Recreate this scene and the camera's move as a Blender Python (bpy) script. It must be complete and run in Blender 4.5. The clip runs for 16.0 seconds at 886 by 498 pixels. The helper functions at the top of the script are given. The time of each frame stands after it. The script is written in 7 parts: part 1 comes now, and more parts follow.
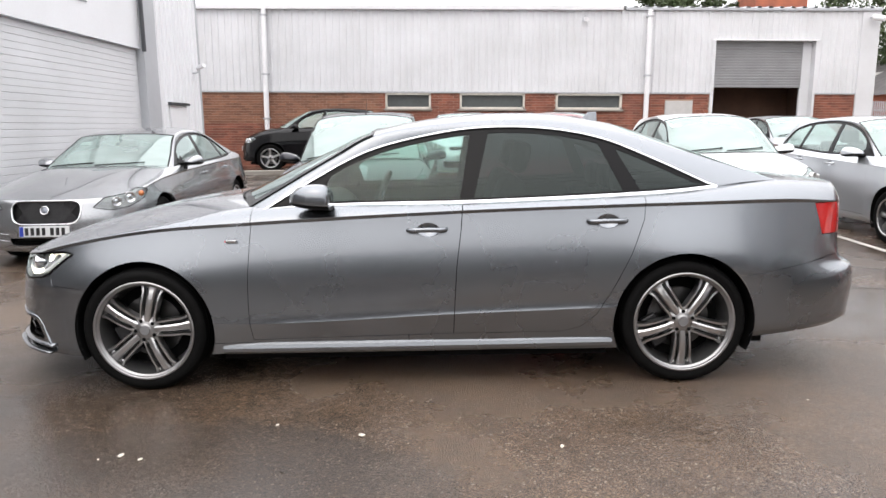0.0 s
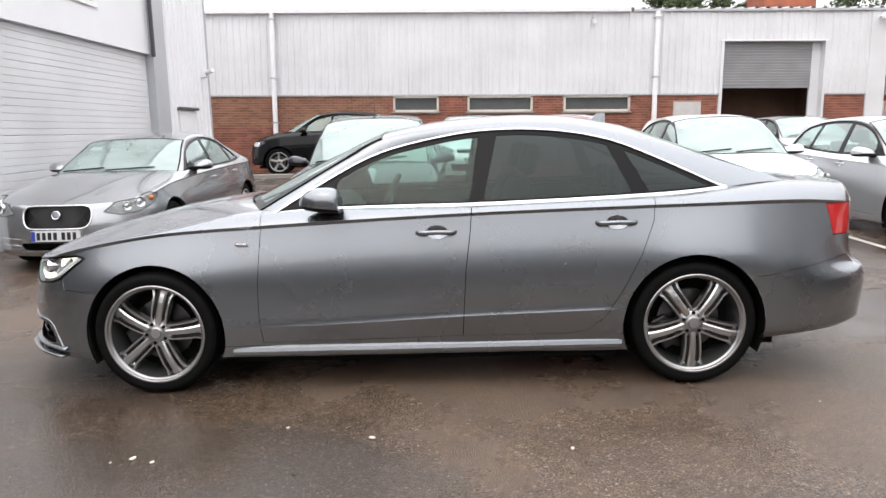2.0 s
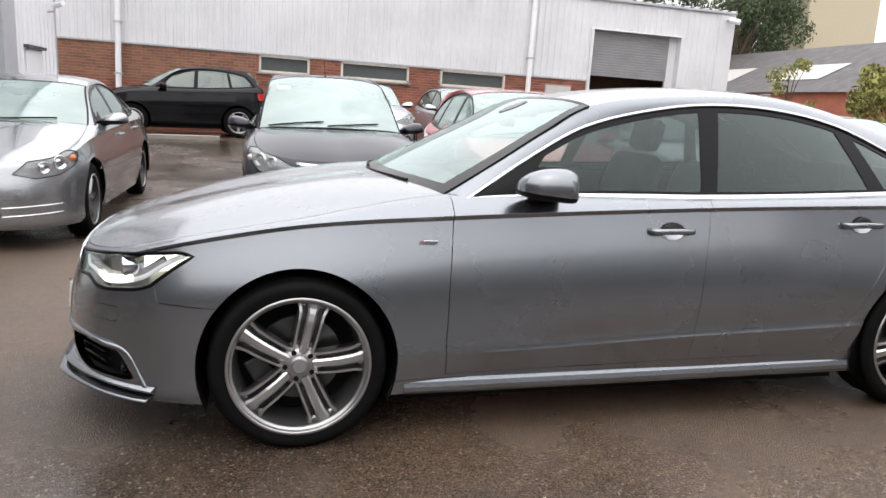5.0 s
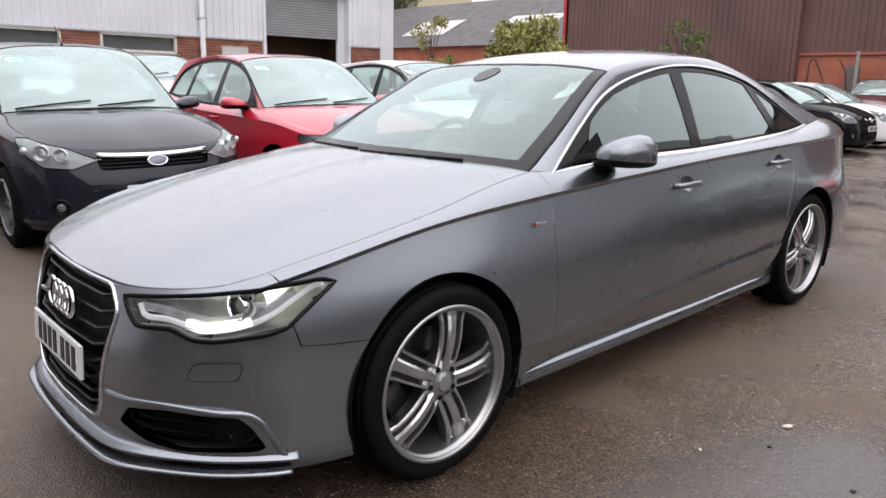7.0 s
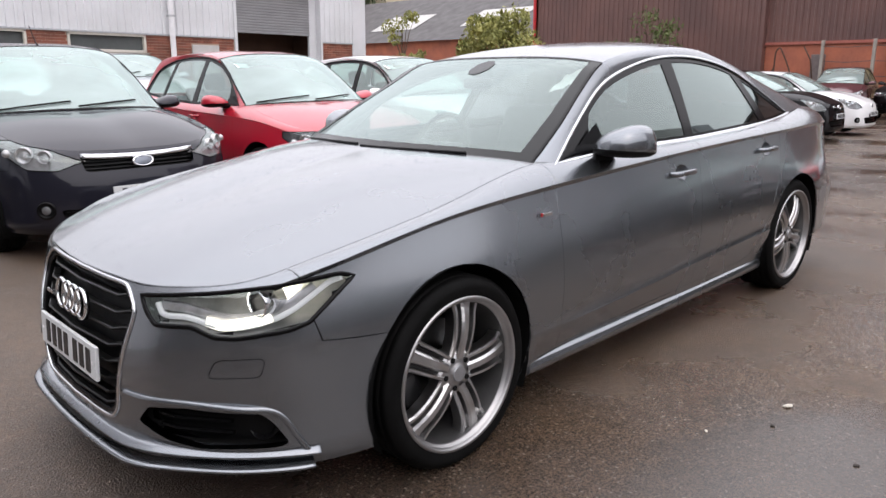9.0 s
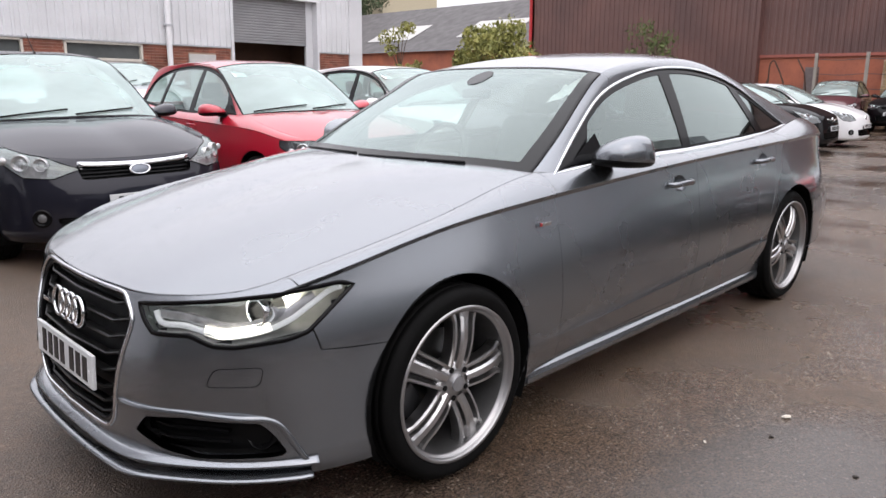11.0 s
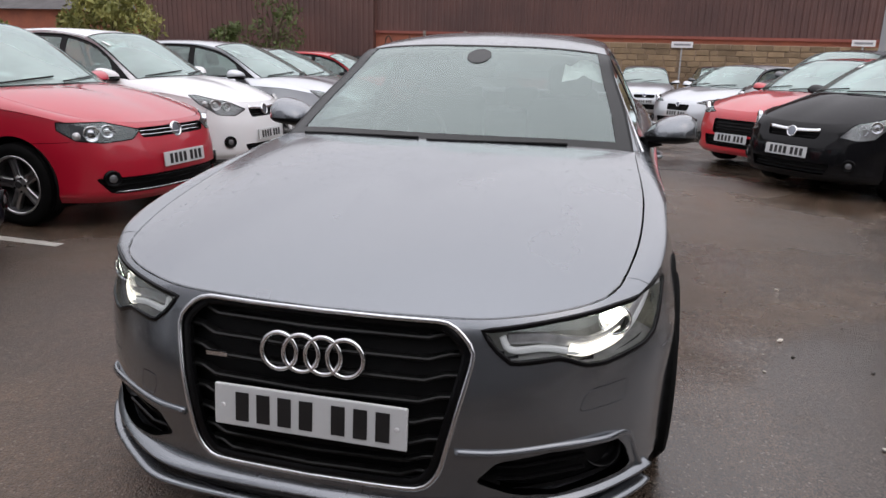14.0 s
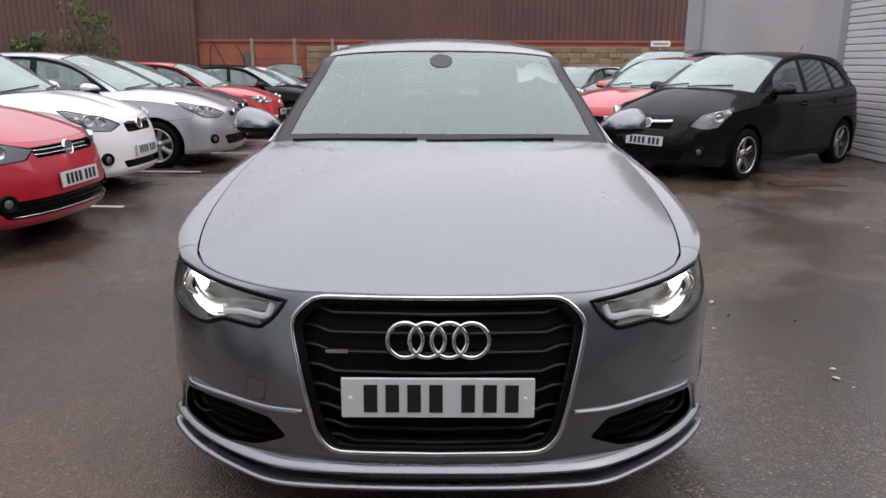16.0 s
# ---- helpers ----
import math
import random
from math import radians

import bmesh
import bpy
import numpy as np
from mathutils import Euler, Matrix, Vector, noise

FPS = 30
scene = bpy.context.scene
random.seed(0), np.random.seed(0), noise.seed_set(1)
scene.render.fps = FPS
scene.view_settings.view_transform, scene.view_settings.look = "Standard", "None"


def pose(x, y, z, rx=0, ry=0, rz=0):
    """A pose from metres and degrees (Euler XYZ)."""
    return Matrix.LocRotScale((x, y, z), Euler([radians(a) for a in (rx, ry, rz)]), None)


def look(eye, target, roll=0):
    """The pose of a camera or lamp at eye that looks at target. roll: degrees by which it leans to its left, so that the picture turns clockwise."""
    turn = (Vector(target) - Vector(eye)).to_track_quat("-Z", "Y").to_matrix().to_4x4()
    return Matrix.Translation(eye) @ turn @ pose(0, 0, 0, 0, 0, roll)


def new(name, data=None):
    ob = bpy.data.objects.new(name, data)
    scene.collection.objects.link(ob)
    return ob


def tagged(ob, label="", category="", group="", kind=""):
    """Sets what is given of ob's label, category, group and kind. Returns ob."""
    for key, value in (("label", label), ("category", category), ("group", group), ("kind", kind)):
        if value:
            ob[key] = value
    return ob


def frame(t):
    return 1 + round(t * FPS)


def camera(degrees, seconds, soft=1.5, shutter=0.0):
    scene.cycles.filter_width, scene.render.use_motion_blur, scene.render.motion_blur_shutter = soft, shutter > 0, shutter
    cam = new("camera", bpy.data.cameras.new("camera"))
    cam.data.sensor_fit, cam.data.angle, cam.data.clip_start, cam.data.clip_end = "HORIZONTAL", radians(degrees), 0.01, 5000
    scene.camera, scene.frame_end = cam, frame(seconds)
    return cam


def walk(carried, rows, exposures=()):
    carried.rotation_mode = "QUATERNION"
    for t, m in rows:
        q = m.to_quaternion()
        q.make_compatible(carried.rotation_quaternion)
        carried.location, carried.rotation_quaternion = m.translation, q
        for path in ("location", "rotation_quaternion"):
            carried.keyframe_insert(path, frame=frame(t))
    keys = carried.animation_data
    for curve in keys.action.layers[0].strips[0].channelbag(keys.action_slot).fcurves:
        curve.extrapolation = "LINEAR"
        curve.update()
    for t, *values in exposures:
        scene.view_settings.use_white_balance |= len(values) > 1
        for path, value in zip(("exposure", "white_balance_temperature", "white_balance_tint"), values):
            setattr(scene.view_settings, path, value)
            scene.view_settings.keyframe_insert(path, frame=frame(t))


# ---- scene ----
cam = camera(62.8, 16.0)
PATH = [
    (0, (0.192, -4.702, 1.397), (0.178, -2.73, 1.065), -1.0),
    (0.5, (0.189, -4.703, 1.399), (0.162, -2.732, 1.065), -1.0),
    (1, (0.192, -4.705, 1.398), (0.158, -2.732, 1.069), -1.5),
    (1.5, (0.19, -4.706, 1.398), (0.154, -2.734, 1.073), -1.6),
    (2, (0.188, -4.706, 1.396), (0.151, -2.733, 1.072), -1.4),
    (2.5, (0.176, -4.697, 1.395), (0.142, -2.724, 1.073), -1.4),
    (3, (0.111, -4.593, 1.366), (0.098, -2.619, 1.043), -1.7),
    (3.5, (-0.188, -4.396, 1.323), (-0.171, -2.425, 0.985), -1.4),
    (4, (-0.629, -4.14, 1.348), (-0.426, -2.187, 0.967), 0.3),
    (4.5, (-1.094, -3.864, 1.356), (-0.77, -1.931, 0.96), -0.9),
    (4.7, (-1.295, -3.745, 1.338), (-0.919, -1.821, 0.944), 0.9),
    (6.8, (-2.932, -2.628, 1.335), (-1.663, -1.155, 0.866), -0.3),
    (7, (-2.979, -2.569, 1.343), (-1.669, -1.132, 0.873), 0.4),
    (7.5, (-3.046, -2.507, 1.346), (-1.681, -1.124, 0.873), 0.2),
    (8, (-3.075, -2.498, 1.34), (-1.7, -1.128, 0.859), -0.4),
    (8.5, (-3.085, -2.501, 1.338), (-1.724, -1.121, 0.846), -0.7),
    (9, (-3.09, -2.502, 1.34), (-1.73, -1.117, 0.857), -0.5),
    (11.5, (-3.104, -2.479, 1.333), (-1.73, -1.099, 0.879), -0.1),
    (12, (-3.186, -2.321, 1.319), (-1.815, -0.937, 0.863), 0.5),
    (12.5, (-3.403, -1.98, 1.306), (-1.91, -0.738, 0.827), 1.9),
    (13, (-3.563, -1.517, 1.295), (-1.965, -0.422, 0.795), 1.9),
    (13.5, (-3.734, -1.096, 1.341), (-1.984, -0.279, 0.824), 2.0),
    (14, (-3.919, -0.708, 1.35), (-2.042, -0.253, 0.829), 1.5),
    (14.5, (-3.955, -0.352, 1.317), (-2.027, -0.099, 0.851), 1.3),
    (15, (-3.997, -0.159, 1.317), (-2.06, -0.025, 0.841), 0.4),
    (15.5, (-4.098, -0.062, 1.332), (-2.165, -0.008, 0.823), 0.3),
    (16, (-4.18, -0.011, 1.335), (-2.243, -0.012, 0.836), 0.2),
]
walk(cam, [(t, look(eye, target, roll)) for t, eye, target, roll in PATH],
     [(0.0, 0.93, 6500, 8.5), (3.0, 0.93, 6500, 8.5), (3.6, 1.06, 6500, 8.5), (4.1, 1.09, 6500, 8.5), (4.5, 0.98, 6500, 8.5), (7.0, 0.57, 6350, 12), (9.0, 0.59, 6350, 12), (11.5, 0.60, 6350, 12), (12.5, 0.45, 6350, 12), (13.0, 0.34, 6350, 12), (14.0, 0.02, 6350, 12), (15.0, 0.03, 6350, 12), (16.0, 0.14, 6350, 12)])
# ---- world, sun and exposure ----
world = bpy.data.worlds.new("overcast_sky")
scene.world = world
world.use_nodes = True
wn, wl = world.node_tree.nodes, world.node_tree.links
wn.clear()
sky = wn.new("ShaderNodeTexSky")
sky.sky_type = "NISHITA"
sky.sun_disc = False
sky.sun_elevation, sky.sun_rotation = radians(52), radians(200)
sky.air_density, sky.dust_density = 1.0, 4.0
veil = wn.new("ShaderNodeMix")
veil.data_type = "RGBA"
veil.inputs[0].default_value = 0.86
veil.inputs[7].default_value = (8.9, 8.65, 8.85, 1)
back = wn.new("ShaderNodeBackground")
back.inputs[1].default_value = 0.13
wout = wn.new("ShaderNodeOutputWorld")
wl.new(sky.outputs[0], veil.inputs[6])
# An overcast sky is about three times as bright overhead as at the horizon.
aim, part_z, dome, cover = (wn.new(k) for k in ("ShaderNodeTexCoord", "ShaderNodeSeparateXYZ", "ShaderNodeMapRange", "ShaderNodeVectorMath"))
dome.inputs[3].default_value, dome.inputs[4].default_value = 0.60, 1.70
cover.operation = "SCALE"
wl.new(aim.outputs["Generated"], part_z.inputs[0])
wl.new(part_z.outputs[2], dome.inputs[0])
wl.new(veil.outputs[2], cover.inputs[0])
wl.new(dome.outputs[0], cover.inputs["Scale"])
wl.new(cover.outputs[0], back.inputs[0])
wl.new(back.outputs[0], wout.inputs[0])

sun_data = bpy.data.lights.new("sun", "SUN")
sun_data.energy, sun_data.angle, sun_data.color = 0.5, radians(160), (1.0, 0.96, 0.9)
sun = new("sun", sun_data)
sun.matrix_world = look((-6, -14, 26), (0, 0, 0))


# ---- materials ----
def srgb(r, g, b):
    return tuple(((c / 255 + 0.055) / 1.055) ** 2.4 if c > 10 else c / 3294 for c in (r, g, b)) + (1.0,)


def material(name, colour, rough=0.5, metal=0.0, vary=0.15, scale=6.0, fine=60.0, bump=0.0, coat=0.0, each=0.0,
             emit=0.0, spec=0.5, second=None, islands=0.0, rough_vary=0.12, coat_rough=0.04, stretch=(1, 1, 1)):
    """A surface with variation at two scales; second: a colour mixed in by the large noise; each: variation from object to object."""
    m = bpy.data.materials.new(name)
    m.use_nodes = True
    n, l = m.node_tree.nodes, m.node_tree.links
    b = n["Principled BSDF"]
    b.inputs["Metallic"].default_value = metal
    b.inputs["Specular IOR Level"].default_value = spec
    b.inputs["Coat Weight"].default_value = coat
    b.inputs["Coat Roughness"].default_value = coat_rough
    tc, mp = n.new("ShaderNodeTexCoord"), n.new("ShaderNodeMapping")
    mp.inputs["Scale"].default_value = stretch
    l.new(tc.outputs["Object"], mp.inputs[0])
    big, small = n.new("ShaderNodeTexNoise"), n.new("ShaderNodeTexNoise")
    big.inputs["Scale"].default_value, small.inputs["Scale"].default_value = scale, fine
    big.inputs["Detail"].default_value, small.inputs["Detail"].default_value = 5, 3
    for t in (big, small):
        l.new(mp.outputs[0], t.inputs["Vector"])
    ramp = n.new("ShaderNodeMapRange")
    ramp.inputs[1].default_value, ramp.inputs[2].default_value = 0.32, 0.68
    l.new(big.outputs[0], ramp.inputs[0])
    mix = n.new("ShaderNodeMix")
    mix.data_type = "RGBA"
    c = colour if len(colour) == 4 else (*colour, 1)
    dark = second or tuple(v * (1 - vary) for v in c[:3]) + (1,)
    mix.inputs[6].default_value, mix.inputs[7].default_value = c, dark if len(dark) == 4 else (*dark, 1)
    l.new(ramp.outputs[0], mix.inputs[0])
    hue = n.new("ShaderNodeHueSaturation")
    l.new(mix.outputs[2], hue.inputs["Color"])
    val = n.new("ShaderNodeMapRange")
    val.inputs[3].default_value, val.inputs[4].default_value = 1 - vary * 0.6, 1 + vary * 0.6
    l.new(small.outputs[0], val.inputs[0])
    if each or islands:
        info, mul = n.new("ShaderNodeNewGeometry" if islands else "ShaderNodeObjectInfo"), n.new("ShaderNodeMath")
        each = each or islands
        mul.operation = "MULTIPLY"
        span = n.new("ShaderNodeMapRange")
        span.inputs[3].default_value, span.inputs[4].default_value = 1 - each, 1 + each
        l.new(info.outputs["Random Per Island" if islands else "Random"], span.inputs[0])
        l.new(span.outputs[0], mul.inputs[0])
        l.new(val.outputs[0], mul.inputs[1])
        l.new(mul.outputs[0], hue.inputs["Value"])
    else:
        l.new(val.outputs[0], hue.inputs["Value"])
    l.new(hue.outputs[0], b.inputs["Base Color"])
    rr = n.new("ShaderNodeMapRange")
    rr.inputs[3].default_value, rr.inputs[4].default_value = max(0.02, rough - rough_vary * rough * 2), min(1, rough + rough_vary * rough * 2)
    l.new(big.outputs[0], rr.inputs[0])
    l.new(rr.outputs[0], b.inputs["Roughness"])
    if bump:
        bp = n.new("ShaderNodeBump")
        bp.inputs["Strength"].default_value, bp.inputs["Distance"].default_value = min(1.0, bump), 0.01
        l.new(small.outputs[0], bp.inputs["Height"])
        l.new(bp.outputs[0], b.inputs["Normal"])
    if emit:
        b.inputs["Emission Color"].default_value = c
        b.inputs["Emission Strength"].default_value = emit
    return m


# Damp hollows of the yard, and spots below zero that paint sky sheen as paler asphalt: place, radius and how far the
# film of water sinks or rises.
WET_AND_SHEEN_SPOTS = ((3.2, 0.2, 1.3, 0.14), (-1.6, -2.0, 1.7, 0.16), (4.2, -3.2, 1.0, 0.10), (0.4, -5.4, 1.5, 0.16), (2.6, -1.6, 1.6, -0.08), (4.6, -1.2, 1.8, -0.08), (-1.9, 2.0, 2.6, -0.22), (-2.8, -0.8, 1.4, -0.18), (-1.8, -3.2, 1.2, -0.10))


def ground_material():
    m = bpy.data.materials.new("wet_asphalt")
    m.use_nodes = True
    n, l = m.node_tree.nodes, m.node_tree.links
    b = n["Principled BSDF"]
    tc = n.new("ShaderNodeTexCoord")

    def tex(scale, detail=5, rough=0.55, kind="ShaderNodeTexNoise"):
        t = n.new(kind)
        t.inputs["Scale"].default_value = scale
        if kind == "ShaderNodeTexNoise":
            t.inputs["Detail"].default_value, t.inputs["Roughness"].default_value = detail, rough
        l.new(tc.outputs["Object"], t.inputs["Vector"])
        return t

    def span(src, a, b_, c, d, smooth=False):
        r = n.new("ShaderNodeMapRange")
        if smooth:
            r.interpolation_type = "SMOOTHSTEP"
        for i, v in enumerate((a, b_, c, d)):
            r.inputs[i + 1].default_value = v
        l.new(src, r.inputs[0])
        return r.outputs[0]

    def mixed(f, a, c):
        x = n.new("ShaderNodeMix")
        x.data_type = "RGBA"
        for s, i in ((f, 0), (a, 6), (c, 7)):
            if isinstance(s, tuple):
                x.inputs[i].default_value = s
            else:
                l.new(s, x.inputs[i])
        return x.outputs[2]

    patch, wet, grain, stone = tex(0.35), tex(0.55, 6, 0.6), tex(90, 3), tex(130, 2, 0.5, "ShaderNodeTexVoronoi")
    mid = tex(3.5, 6, 0.65)
    base = mixed(span(patch.outputs[0], 0.38, 0.62, 0, 1, True), (0.064, 0.046, 0.034, 1), (0.112, 0.075, 0.049, 1))
    base = mixed(span(mid.outputs[0], 0.3, 0.72, 0, 0.45), base, (0.040, 0.035, 0.032, 1))
    hue = n.new("ShaderNodeHueSaturation")
    l.new(base, hue.inputs["Color"])
    speck, clod = tex(240, 2), tex(22, 4, 0.6)
    m1, m2 = n.new("ShaderNodeMath"), n.new("ShaderNodeMath")
    m1.operation = m2.operation = "MULTIPLY"
    l.new(span(grain.outputs[0], 0.34, 0.66, 0.55, 1.45), m1.inputs[0])
    l.new(span(speck.outputs[0], 0.34, 0.68, 0.60, 1.50), m1.inputs[1])
    l.new(m1.outputs[0], m2.inputs[0])
    l.new(span(clod.outputs[0], 0.32, 0.68, 0.78, 1.22), m2.inputs[1])
    l.new(m2.outputs[0], hue.inputs["Value"])
    pale = mixed(span(stone.outputs["Color"], 0.82, 0.93, 0, 0.75), hue.outputs[0], (0.27, 0.235, 0.20, 1))
    # Shallow films of water lie in low spots; spots below zero lighten the colour as sky sheen.
    film = wet.outputs[0]
    for x, y, r, deep in WET_AND_SHEEN_SPOTS:
        d, sub = n.new("ShaderNodeVectorMath"), n.new("ShaderNodeMath")
        d.operation, sub.operation = "DISTANCE", "SUBTRACT"
        d.inputs[1].default_value = (x, y, 0)
        l.new(tc.outputs["Object"], d.inputs[0])
        l.new(film, sub.inputs[0])
        l.new(span(d.outputs["Value"], r * 0.3, r, deep, 0.0, True), sub.inputs[1])
        film = sub.outputs[0]
    l.new(span(film, 0.40, 0.66, 0.12, 0.38, True), b.inputs["Roughness"])
    soak = n.new("ShaderNodeHueSaturation")
    # An older, greyer repair in the surface, with an uneven edge.
    far = n.new("ShaderNodeVectorMath")
    far.operation = "DISTANCE"
    far.inputs[1].default_value = (-0.95, -2.75, 0)
    l.new(tc.outputs["Object"], far.inputs[0])
    wob = n.new("ShaderNodeMath")
    wob.operation = "MULTIPLY_ADD"
    wob.inputs[1].default_value = 0.55
    l.new(mid.outputs[0], wob.inputs[0])
    l.new(far.outputs["Value"], wob.inputs[2])
    pale = mixed(span(wob.outputs[0], 1.62, 1.70, 0.50, 0.0, True), pale, (0.062, 0.052, 0.045, 1))
    l.new(pale, soak.inputs["Color"])
    l.new(span(film, 0.38, 0.60, 0.70, 1.08, True), soak.inputs["Value"])
    l.new(soak.outputs[0], b.inputs["Base Color"])
    b.inputs["Specular IOR Level"].default_value = 0.65
    bp = n.new("ShaderNodeBump")
    bp.inputs["Distance"].default_value = 0.005
    l.new(span(film, 0.40, 0.60, 0.16, 0.9, True), bp.inputs["Strength"])
    add = n.new("ShaderNodeMath")
    l.new(speck.outputs[0], add.inputs[0])
    l.new(stone.outputs["Distance"], add.inputs[1])
    l.new(add.outputs[0], bp.inputs["Height"])
    l.new(bp.outputs[0], b.inputs["Normal"])
    return m


ASPHALT = ground_material()
CLAD_WHITE = material("pale_grey_cladding", srgb(212, 213, 216), 0.42, 0.0, 0.06, 0.7, 20, second=srgb(197, 198, 200))
CLAD_GREY = material("light_grey_cladding", srgb(224, 225, 228), 0.45, 0.0, 0.06, 0.8, 24)
CLAD_BROWN = material("brown_cladding", srgb(104, 74, 68), 0.5, 0.0, 0.15, 0.5, 14, second=srgb(86, 63, 60))
STEEL_GREY = material("grey_painted_steel", srgb(172, 174, 178), 0.45, 0.0, 0.10, 1.2, 30)
SHUTTER_GREY = material("galvanised_shutter", srgb(150, 150, 152), 0.42, 0.35, 0.18, 1.5, 30)
BRICK = material("red_brick", srgb(140, 99, 79), 0.85, 0.0, 0.22, 3.0, 40, bump=0.4, each=0.28, second=srgb(120, 84, 67))
MORTAR = material("mortar", srgb(172, 150, 134), 0.9, 0.0, 0.15, 3.0, 60, bump=0.3)
BRICK_FAR = material("orange_brick", srgb(168, 98, 72), 0.85, 0.0, 0.25, 1.2, 9, second=srgb(140, 86, 70))
STONE = material("sandstone", srgb(150, 128, 100), 0.9, 0.0, 0.3, 2.0, 20, bump=0.4, each=0.3)
SLATE = material("dark_slate", srgb(72, 68, 68), 0.6, 0.0, 0.25, 1.5, 16)
PIPE_WHITE = material("white_pipe", srgb(226, 226, 228), 0.4, 0, 0.06)
RED_PAINT = material("red_paint", srgb(176, 40, 44), 0.45, 0, 0.12)
WIN_FRAME = material("weathered_white_frame", srgb(205, 200, 190), 0.6, 0, 0.2)
WIN_PANE = material("dim_window_glass", srgb(80, 84, 84), 0.25, 0, 0.2, 2.0, 9)
LINE_WHITE = material("worn_white_line", srgb(190, 186, 178), 0.6, 0, 0.35, 3.0, 30)
CONCRETE = material("concrete", srgb(150, 144, 136), 0.85, 0, 0.2, 2.0, 40, bump=0.3)
IRON = material("rusty_iron_cover", srgb(84, 62, 50), 0.55, 0.2, 0.35, 4, 60, bump=0.4)
SIGN_WHITE = material("white_sign", srgb(232, 232, 232), 0.4, 0, 0.04)
SIGN_MARK = material("dark_sign_mark", srgb(60, 62, 66), 0.5, 0, 0.1)
LEAF = material("leaf_green", srgb(92, 104, 48), 0.6, 0, 0.45, 3.0, 12, second=srgb(60, 76, 38))
LEAF_FAR = material("far_leaf_green", srgb(70, 84, 48), 0.7, 0, 0.45, 0.6, 3.0, second=srgb(48, 62, 38))
BARK = material("bark", srgb(84, 70, 56), 0.9, 0, 0.3, 5, 40, bump=0.4)
SAND_WALL = material("far_sandstone_building", srgb(186, 176, 152), 0.8, 0, 0.1)


# ---- mesh helpers ----
def mesh_of(name, bm, mats, smooth=False):
    me = bpy.data.meshes.new(name)
    bmesh.ops.recalc_face_normals(bm, faces=bm.faces[:])
    bm.to_mesh(me)
    bm.free()
    for m in mats if isinstance(mats, (list, tuple)) else [mats]:
        me.materials.append(m)
    if smooth:
        me.polygons.foreach_set("use_smooth", [True] * len(me.polygons))
    me.update()
    return me


def part(name, bm, mats, parent=None, label="", smooth=False, m=None):
    """Links a bmesh as one mesh object, under a thing where one is given."""
    ob = new(name, mesh_of(name, bm, mats, smooth))
    if parent is not None:
        ob.parent = parent
    if m is not None:
        ob.matrix_basis = m
    return tagged(ob, label)


def thing(name, label, category, m=None, group="", kind=""):
    ob = new(name)
    ob.empty_display_size = 0.2
    if m is not None:
        ob.matrix_basis = m
    return tagged(ob, label, category, group, kind)


def box(bm, x0, x1, y0, y1, z0, z1, bevel=0.0):
    r = bmesh.ops.create_cube(bm, size=1.0, matrix=Matrix.Translation(((x0 + x1) / 2, (y0 + y1) / 2, (z0 + z1) / 2))
                              @ Matrix.Diagonal((x1 - x0, y1 - y0, z1 - z0, 1)))
    if bevel:
        es = list({e for v in r["verts"] for e in v.link_edges})
        bmesh.ops.bevel(bm, geom=es, offset=bevel, segments=2, affect="EDGES", profile=0.5)
    return bm


def boxed(*a, bevel=0.0):
    return box(bmesh.new(), *a, bevel=bevel)


def tube(bm, pts, r, sides=8, closed=False, caps=True):
    """A round bar along points."""
    pts = [Vector(p) for p in pts]
    n = len(pts)
    rings, side = [], None
    for i, p in enumerate(pts):
        a = pts[(i - 1) % n] if closed or i else p
        b = pts[(i + 1) % n] if closed or i < n - 1 else p
        d = (b - a).normalized()
        if side is None:
            side = d.orthogonal().normalized()
        side = (side - d * side.dot(d)).normalized()
        up = d.cross(side)
        rr = r[i] if isinstance(r, (list, tuple)) else r
        rings.append([bm.verts.new(p + rr * (math.cos(k * math.tau / sides) * side + math.sin(k * math.tau / sides) * up)) for k in range(sides)])
    for i in range(n if closed else n - 1):
        a, b = rings[i], rings[(i + 1) % n]
        for k in range(sides):
            bm.faces.new((a[k], a[(k + 1) % sides], b[(k + 1) % sides], b[k]))
    if caps and not closed:
        bm.faces.new(rings[0][::-1])
        bm.faces.new(rings[-1])
    return bm


def lathe(bm, profile, axis_m, steps=48):
    """Turns a profile of (radius, height) round the local z of axis_m."""
    rings = []
    for i in range(steps):
        a = i * math.tau / steps
        rings.append([bm.verts.new(axis_m @ Vector((r * math.cos(a), r * math.sin(a), h))) for r, h in profile])
    for i in range(steps):
        a, b = rings[i], rings[(i + 1) % steps]
        for k in range(len(profile) - 1):
            bm.faces.new((a[k], a[k + 1], b[k + 1], b[k]))
    return bm


def sheet(bm, rows):
    """A grid of faces from rows of points."""
    vs = [[bm.verts.new(p) for p in row] for row in rows]
    for a, b in zip(vs, vs[1:]):
        for k in range(len(a) - 1):
            bm.faces.new((a[k], a[k + 1], b[k + 1], b[k]))
    return vs


def ribbed(bm, o, along, up, out, length, height, pitch, depth, flat=0.55):
    """Trapezoidal sheet metal: ribs run along up, side by side along along."""
    o, along, up, out = Vector(o), Vector(along), Vector(up), Vector(out)
    prof, s = [], 0.0
    while s < length:
        for f, d in ((0, 0), (flat, 0), (flat + 0.1, 1), (0.9, 1)):
            if s + f * pitch <= length:
                prof.append((s + f * pitch, d * depth))
        s += pitch
    prof.append((length, 0))
    low = [o + along * a + out * d for a, d in prof]
    sheet(bm, [low, [p + up * height for p in low]])
    return bm


